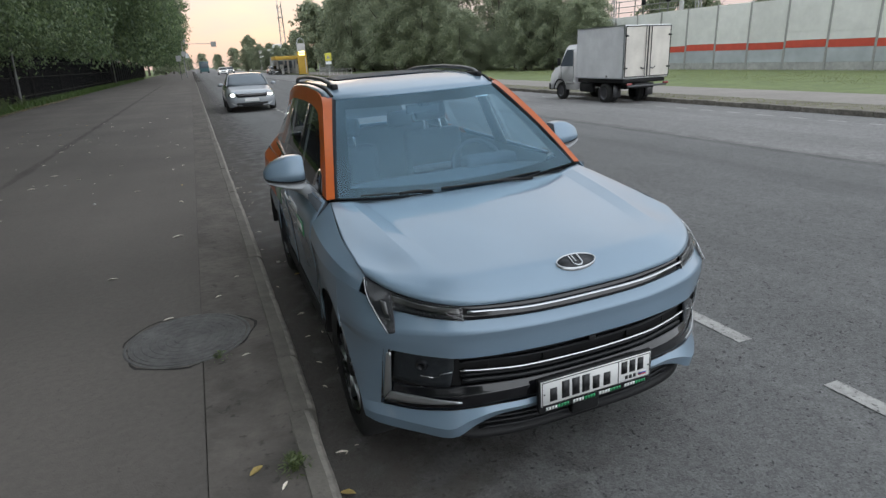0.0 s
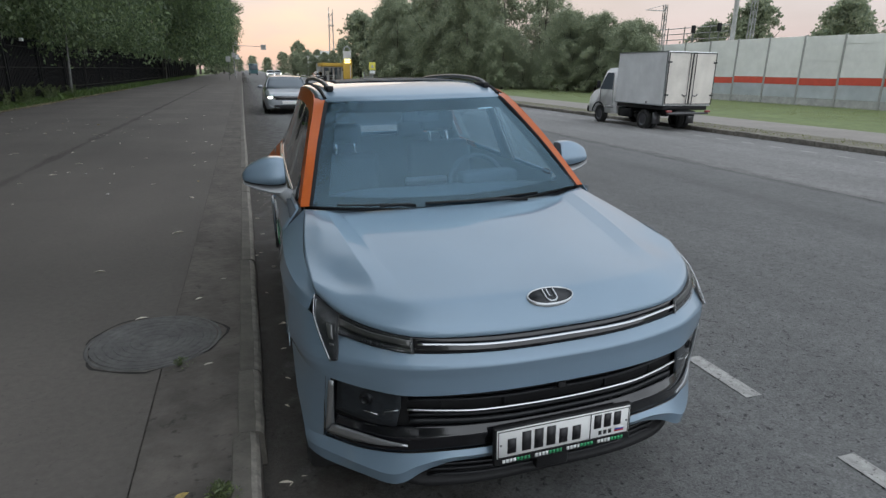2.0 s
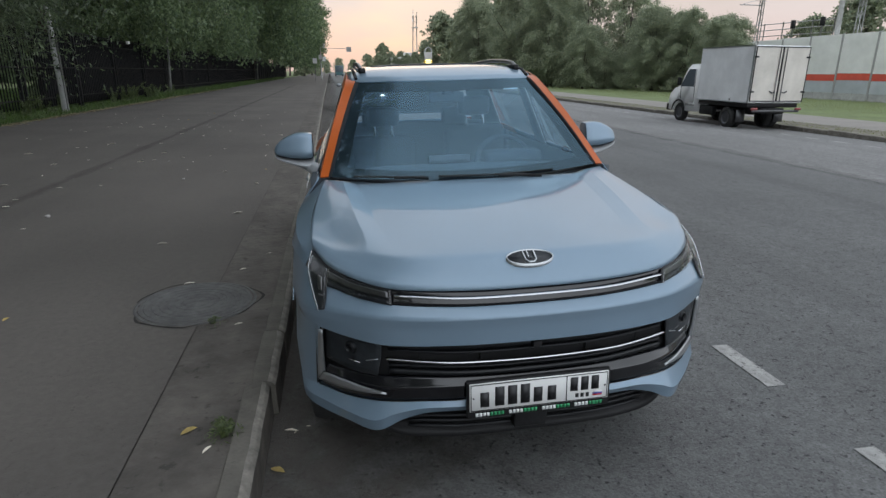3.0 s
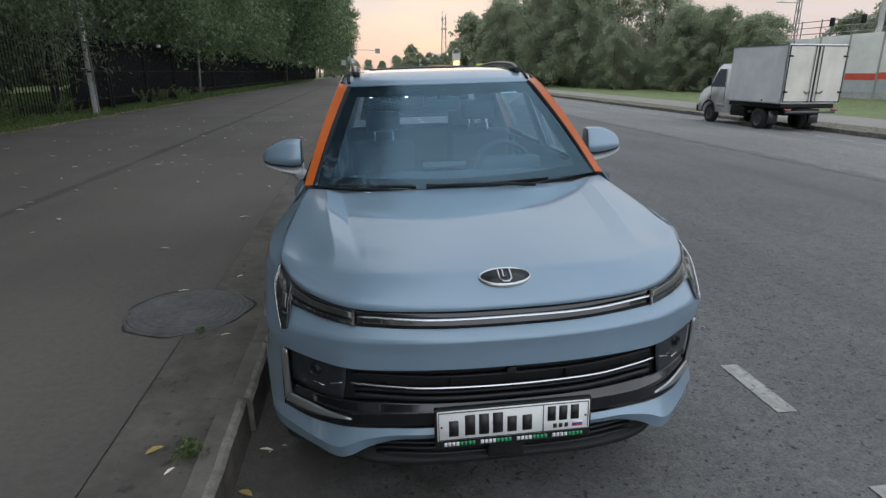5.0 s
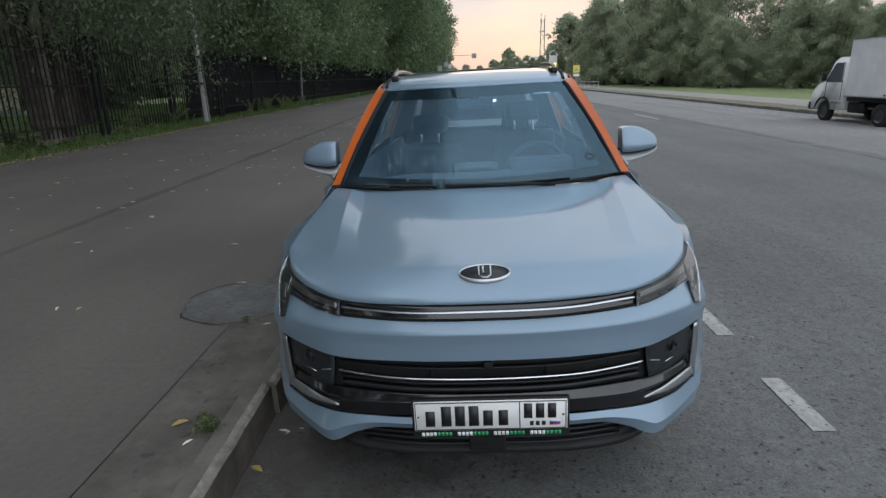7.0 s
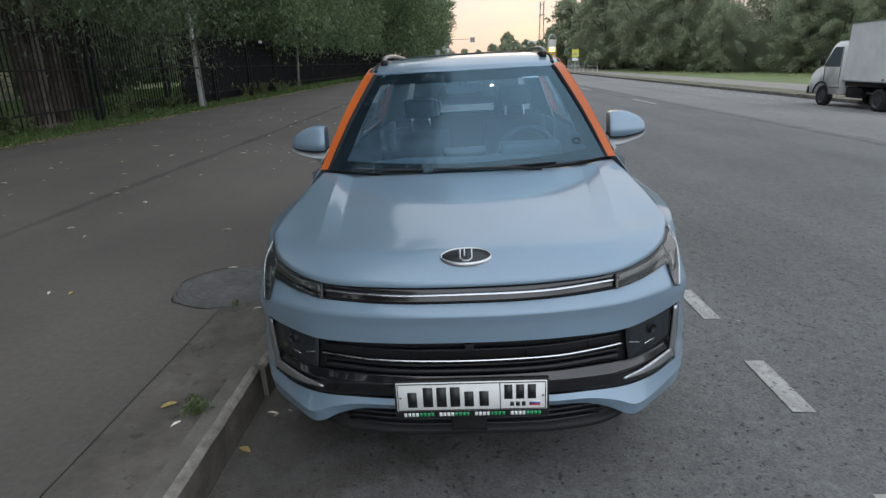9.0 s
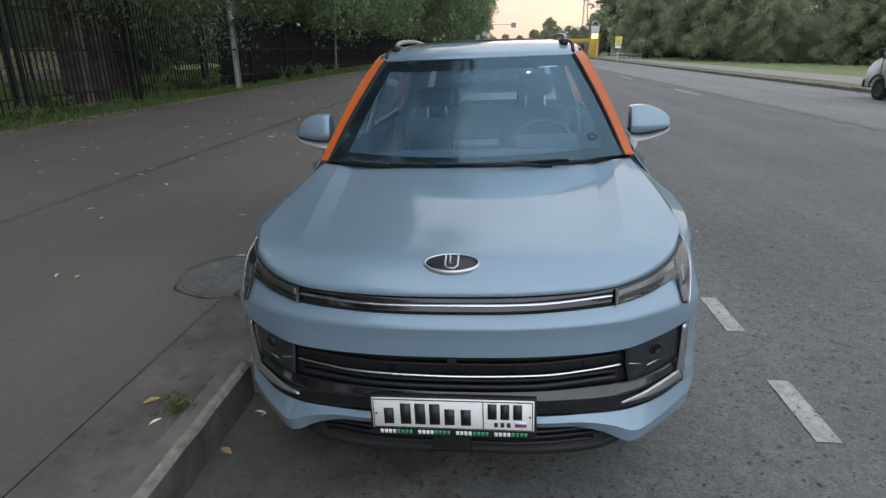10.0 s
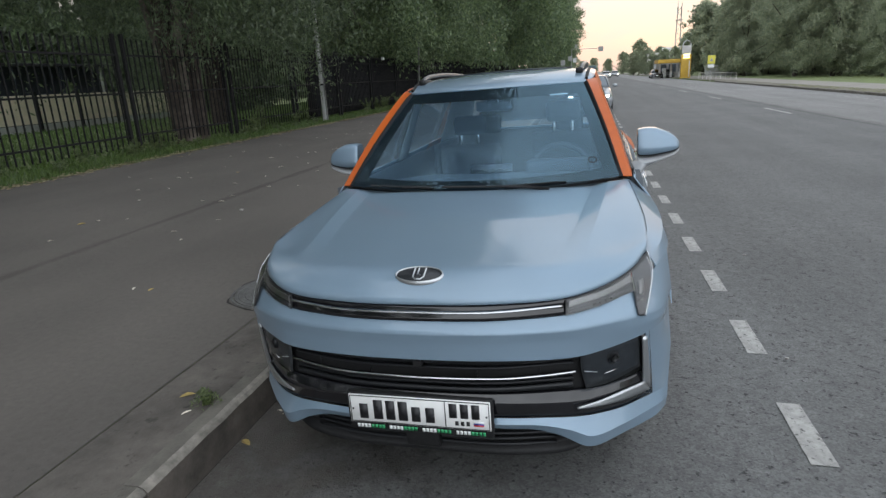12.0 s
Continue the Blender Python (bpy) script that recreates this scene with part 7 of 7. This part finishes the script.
part("chassis", newbox(-.42, .42, .05, 4.4, .52, .70, bevel=.02, seg=1), M["plastic"], tk, "dark chassis frame")
part("cross_frame", newbox(-.92, .92, .10, 2.75, .72, .85, bevel=.01, seg=1), M["plastic"], tk, "dark frame under the box")
part("rear_bumper", newbox(-.85, .85, -.10, -.02, .58, .65, bevel=.01, seg=1), M["rail"], tk, "dark steel rear bar")
for s in (-1, 1):
    part("tail_lamp", newbox(s * .80 - .11, s * .80 + .11, -.12, -.06, .65, .72, bevel=.01, seg=1), M["car_red"], tk, "red tail lamp")
    part("mudflap", newbox(s * .72 - .16, s * .72 + .16, .62, .64, .22, .62), M["rail"], tk, "grey rubber mudflap")
    part("side_box", newbox(s * .78 - .10, s * .78 + .10, .72 + 1.25, 1.25 + 1.45, .36, .68, bevel=.02, seg=1), M["plastic"], tk, "black box under the body")
    simple_wheel(tk, s * .80, 1.15, .345, .22, s)
    simple_wheel(tk, s * .56, 1.15, .345, .20, s)
    simple_wheel(tk, s * .80, 3.95, .345, .20, s)
cab = prism([(2.86, .42), (2.86, 1.98), (3.02, 2.10), (3.42, 2.09), (3.62, 1.98), (4.02, 1.34), (4.42, 1.22), (4.66, 1.02), (4.72, .70), (4.72, .42), (4.34, .42), (4.30, .60), (4.14, .74), (3.95, .78), (3.76, .74), (3.60, .60), (3.56, .42)], 1.90, "x", -.95)
bmesh.ops.bevel(cab, geom=[e for e in cab.edges if abs(e.verts[0].co.x - e.verts[1].co.x) < 1e-4 and e.verts[0].co.z > .9], offset=.06, segments=3, affect="EDGES")
part("cab", cab, M["van_white"], tk, "white rounded driver's cab")
for s in (-1, 1):
    part("door_window", prism([(3.08, 1.30), (3.08, 1.92), (3.48, 1.92), (3.66, 1.72), (3.95, 1.30)], .012, "x", s * .950 - .006), M["far_glass"], tk, "dark cab side window", smooth=False)
    part("door_gap", newtube([(s * .952, 3.04, .62), (s * .952, 3.04, 1.92)], .012, 4), M["seam"], tk)
    part("door_gap", newtube([(s * .952, 3.88, .80), (s * .952, 3.90, 1.30)], .012, 4), M["seam"], tk)
    part("mirror", newbox(s * 1.06 - .07, s * 1.06 + .07, 3.86, 3.93, 1.34, 1.62, bevel=.03), M["plastic"], tk, "black door mirror")
    part("wheel_arch", newtube([(s * .955, 3.95 + .42 * math.cos(a_), .40 + .40 * math.sin(a_)) for a_ in np.linspace(0, math.pi, 9)], .03, 6), M["plastic"], tk, "black wheel arch edge")
    part("side_moulding", newbox(s * .955 - .01, s * .955 + .01, 2.95, 3.50, .62, .72), M["post_grey"], tk, "grey side moulding")
    part("mirror_arm", newtube([(s * .94, 3.88, 1.36), (s * 1.05, 3.90, 1.42)], .014, 6), M["plastic"], tk)
    part("headlight", newbox(s * .68 - .18, s * .68 + .18, 4.60, 4.74, .78, .98, bevel=.03), M["post_grey"], tk)
part("windscreen", loft([[(-.82, 4.02, 1.40), (0, 4.06, 1.40), (.82, 4.02, 1.40)], [(-.72, 3.66, 1.96), (0, 3.70, 1.97), (.72, 3.66, 1.96)]], 11, 3, thick=.006), M["far_glass"], tk, "dark cab windscreen")
part("front_bumper", newbox(-.96, .96, 4.62, 4.78, .38, .64, bevel=.04), M["plastic"], tk, "black front bumper")

# ---- far end of the road ----
# crossing sign and white railing
sg = thing("crossing_sign", pose(14.15, 72, -0.1), "yellow-green road crossing sign on a grey post", "road sign")
part("post", newtube([(0, 0, 0), (0, 0, 3.0)], .035, 8), M["steel"], sg)
part("panel", newbox(-.40, .40, -.05, -.02, 1.85, 2.75, bevel=.01, seg=1), M["sign_yellow"], sg, "fluorescent yellow panel", smooth=False)
part("symbol", prism([(-.20, 2.12), (.20, 2.12), (0, 2.52)], .02, "y", -.075), M["post_grey"], sg, "dark triangle symbol", smooth=False)
part("plate", newbox(-.34, .34, -.05, -.02, 1.45, 1.78, bevel=.01, seg=1), M["white_film"], sg, "small white plate", smooth=False)
rail = thing("railing", label="low white steel railing beside the far footway", category="railing")
for k in range(9):
    a = k / 8
    part("post", newtube([(15.13 + 1.75 * a, 85 - 13 * a, -.1), (15.13 + 1.75 * a, 85 - 13 * a, .70)], .03, 6), M["far_wall"], rail)
for z in (.30, .68):
    part("bar", newtube([(15.13, 85, z), (16.88, 72, z)], .028, 6), M["far_wall"], rail)
# sign arm over the road
ar = thing("sign_gantry", pose(-2.2, 117, 0.1), "grey pole with a long arm carrying a small road sign", "sign gantry")
part("pole", newtube([(0, 0, 0), (0, 0, 6.2)], [.12, .08], 8), M["steel"], ar)
part("arm", newtube([(0, 0, 5.6), (5.6, 0, 5.5)], .05, 6), M["steel"], ar)
part("panel", newbox(4.85, 5.75, -.06, -.02, 4.95, 5.85, bevel=.01, seg=1), M["post_grey"], ar, "dark backed sign panel", smooth=False)
part("board", newbox(.2, .9, -.06, -.02, 3.2, 4.0, bevel=.01, seg=1), M["white_film"], ar, "small white sign", smooth=False)
for x, y, h in ((-2.0, 98, 4.0), (-1.8, 140, 7.5), (-2.6, 84, 3.2)):
    p = thing("pole", pose(x, y, .1), "thin grey pole beside the kerb", "pole", "poles by the kerb")
    part("shaft", newtube([(0, 0, 0), (0, 0, h)], [.05, .035], 8), M["pole_grey"], p)
    part("plate", newbox(-.3, .3, -.06, -.03, h - .8, h - .1, bevel=.01, seg=1), M["steel"], p, smooth=False)
# filling station
tot = thing("price_totem", pose(14.9, 95, -.1), "tall yellow filling station totem with a lit price display", "totem")
part("column", newbox(-.70, .70, -.2, .2, 0, 3.4, bevel=.05), M["yellow"], tot, "yellow totem column")
part("column_top", newbox(-.62, .62, -.2, .2, 3.4, 4.6, bevel=.05), M["far_wall"], tot, "grey upper panel")
part("arch", newtube([(-.60, 0, 4.5), (-.42, 0, 5.1), (0, 0, 5.38), (.42, 0, 5.1), (.60, 0, 4.5)], .09, 8), M["steel"], tot, "rounded steel top")
for k in range(2):
    part("display", newbox(-.45, .45, -.24, -.2, 2.85 + .36 * k, 3.10 + .36 * k, bevel=.01, seg=1), M["sign_lit"], tot, "lit yellow price display", smooth=False)
part("strip", newbox(.40, .52, -.24, -.2, .2, 2.5), M["far_wall"], tot, smooth=False)
fs = thing("filling_station", pose(14, 106, -.1), "low filling station with a yellow canopy", "filling station")
part("canopy", newbox(-1.9, 2.2, -1, 5, 2.35, 2.95, bevel=.05), M["yellow"], fs, "yellow canopy")
for x in (-1.4, .4, 1.8):
    part("column", newbox(x - .15, x + .15, 1.0, 1.3, 0, 2.4), M["far_wall"], fs, smooth=False)
part("kiosk", newbox(-1.5, 3.8, 6, 10, 0, 2.9, bevel=.03), M["concrete"], fs, "pale kiosk", smooth=False)
for x in (-1.0, .6, 2.2):
    part("window", newbox(x, x + 1.2, 5.95, 6.02, .9, 2.2), M["far_glass"], fs, smooth=False)
for x in (-.6, 2.4):
    part("pump", newbox(x - .3, x + .3, 1.6, 2.2, 0, 1.6, bevel=.04), M["white_film"], fs, "white fuel pump")
part("wall", newbox(5.0, 12, -3, -2.8, 0, 1.7), M["concrete"], fs, "pale low wall", smooth=False)
bl = thing("warehouse", pose(19, 160, -.1), "pale low industrial building beyond the filling station", "building")
part("wall", newbox(-2.6, 4, 0, 18, 0, 5.0), M["far_wall"], bl, smooth=False)
part("roof", newbox(-2.8, 4.2, -.3, 18.3, 5.0, 5.3), M["far_wall"], bl, smooth=False)
for x in (-2.0, .2, 2.2):
    part("window", newbox(x, x + 1.4, -.06, .02, 2.6, 4.2), M["far_glass"], bl, smooth=False)
part("tank", newbox(.5, 2.6, 4, 7, 5.3, 6.6, bevel=.3), M["far_wall"], bl, "pale rooftop tank")
tw = thing("lattice_tower", pose(38.5, 280, 0), "tall thin lattice antenna tower", "tower")
for dx, dy in ((-1, -1), (1, -1), (1, 1), (-1, 1)):
    part("leg", newtube([(dx * 1.2, dy * 1.2, 0), (dx * .7, dy * .7, 26)], .13, 5), M["post_grey"], tw)
for q in (-1, 1):
    part("lattice", newtube([((.95 if k % 2 else -.95), q * .95, 2 * k) for k in range(14)], .06, 4), M["post_grey"], tw)
part("platform", newbox(-1.3, 1.3, -1.3, 1.3, 20.5, 20.8), M["post_grey"], tw, smooth=False)
for x, z in ((-1.0, 24.5), (.9, 23.2), (.9, 26.2), (-.8, 27)):
    part("antenna", newtube([(x, 0, z - 1.4), (x, 0, z + 1.2)], .16, 6), M["far_wall"], tw)
bus = thing("bus", pose(2.2, 182, .0), "distant teal bus coming along the road", "bus")
part("body", newbox(-1.2, 1.2, 0, 9, .35, 3.1, bevel=.15), M["bus_teal"], bus)
part("windscreen", newbox(-1.05, 1.05, -.03, .05, 1.3, 2.6, bevel=.05), M["far_glass"], bus)
part("display", newbox(-.8, .8, -.03, .05, 2.65, 2.95), M["far_glass"], bus)
for s in (-1, 1):
    part("headlight", newbox(s * .9 - .15, s * .9 + .15, -.04, .02, .65, .85, bevel=.03), M["lamp_reflector"], bus)
    for y in (1.8, 7):
        simple_wheel(bus, s * 1.05, y, .48, .3, s)

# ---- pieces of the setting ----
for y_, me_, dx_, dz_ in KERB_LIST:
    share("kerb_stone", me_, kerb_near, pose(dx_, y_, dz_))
fk_me = far_kerb_mesh()
for i in range(-4, 70):
    share("kerb_stone", fk_me, kerb_far, pose(kr.uniform(-.01, .01), i, kr.uniform(-.02, .01)))
for i, y_ in enumerate(np.arange(-4.9, 46.0, 0.17)):
    share("picket", pk_me, fence, pose(FX, float(y_), 0.38))
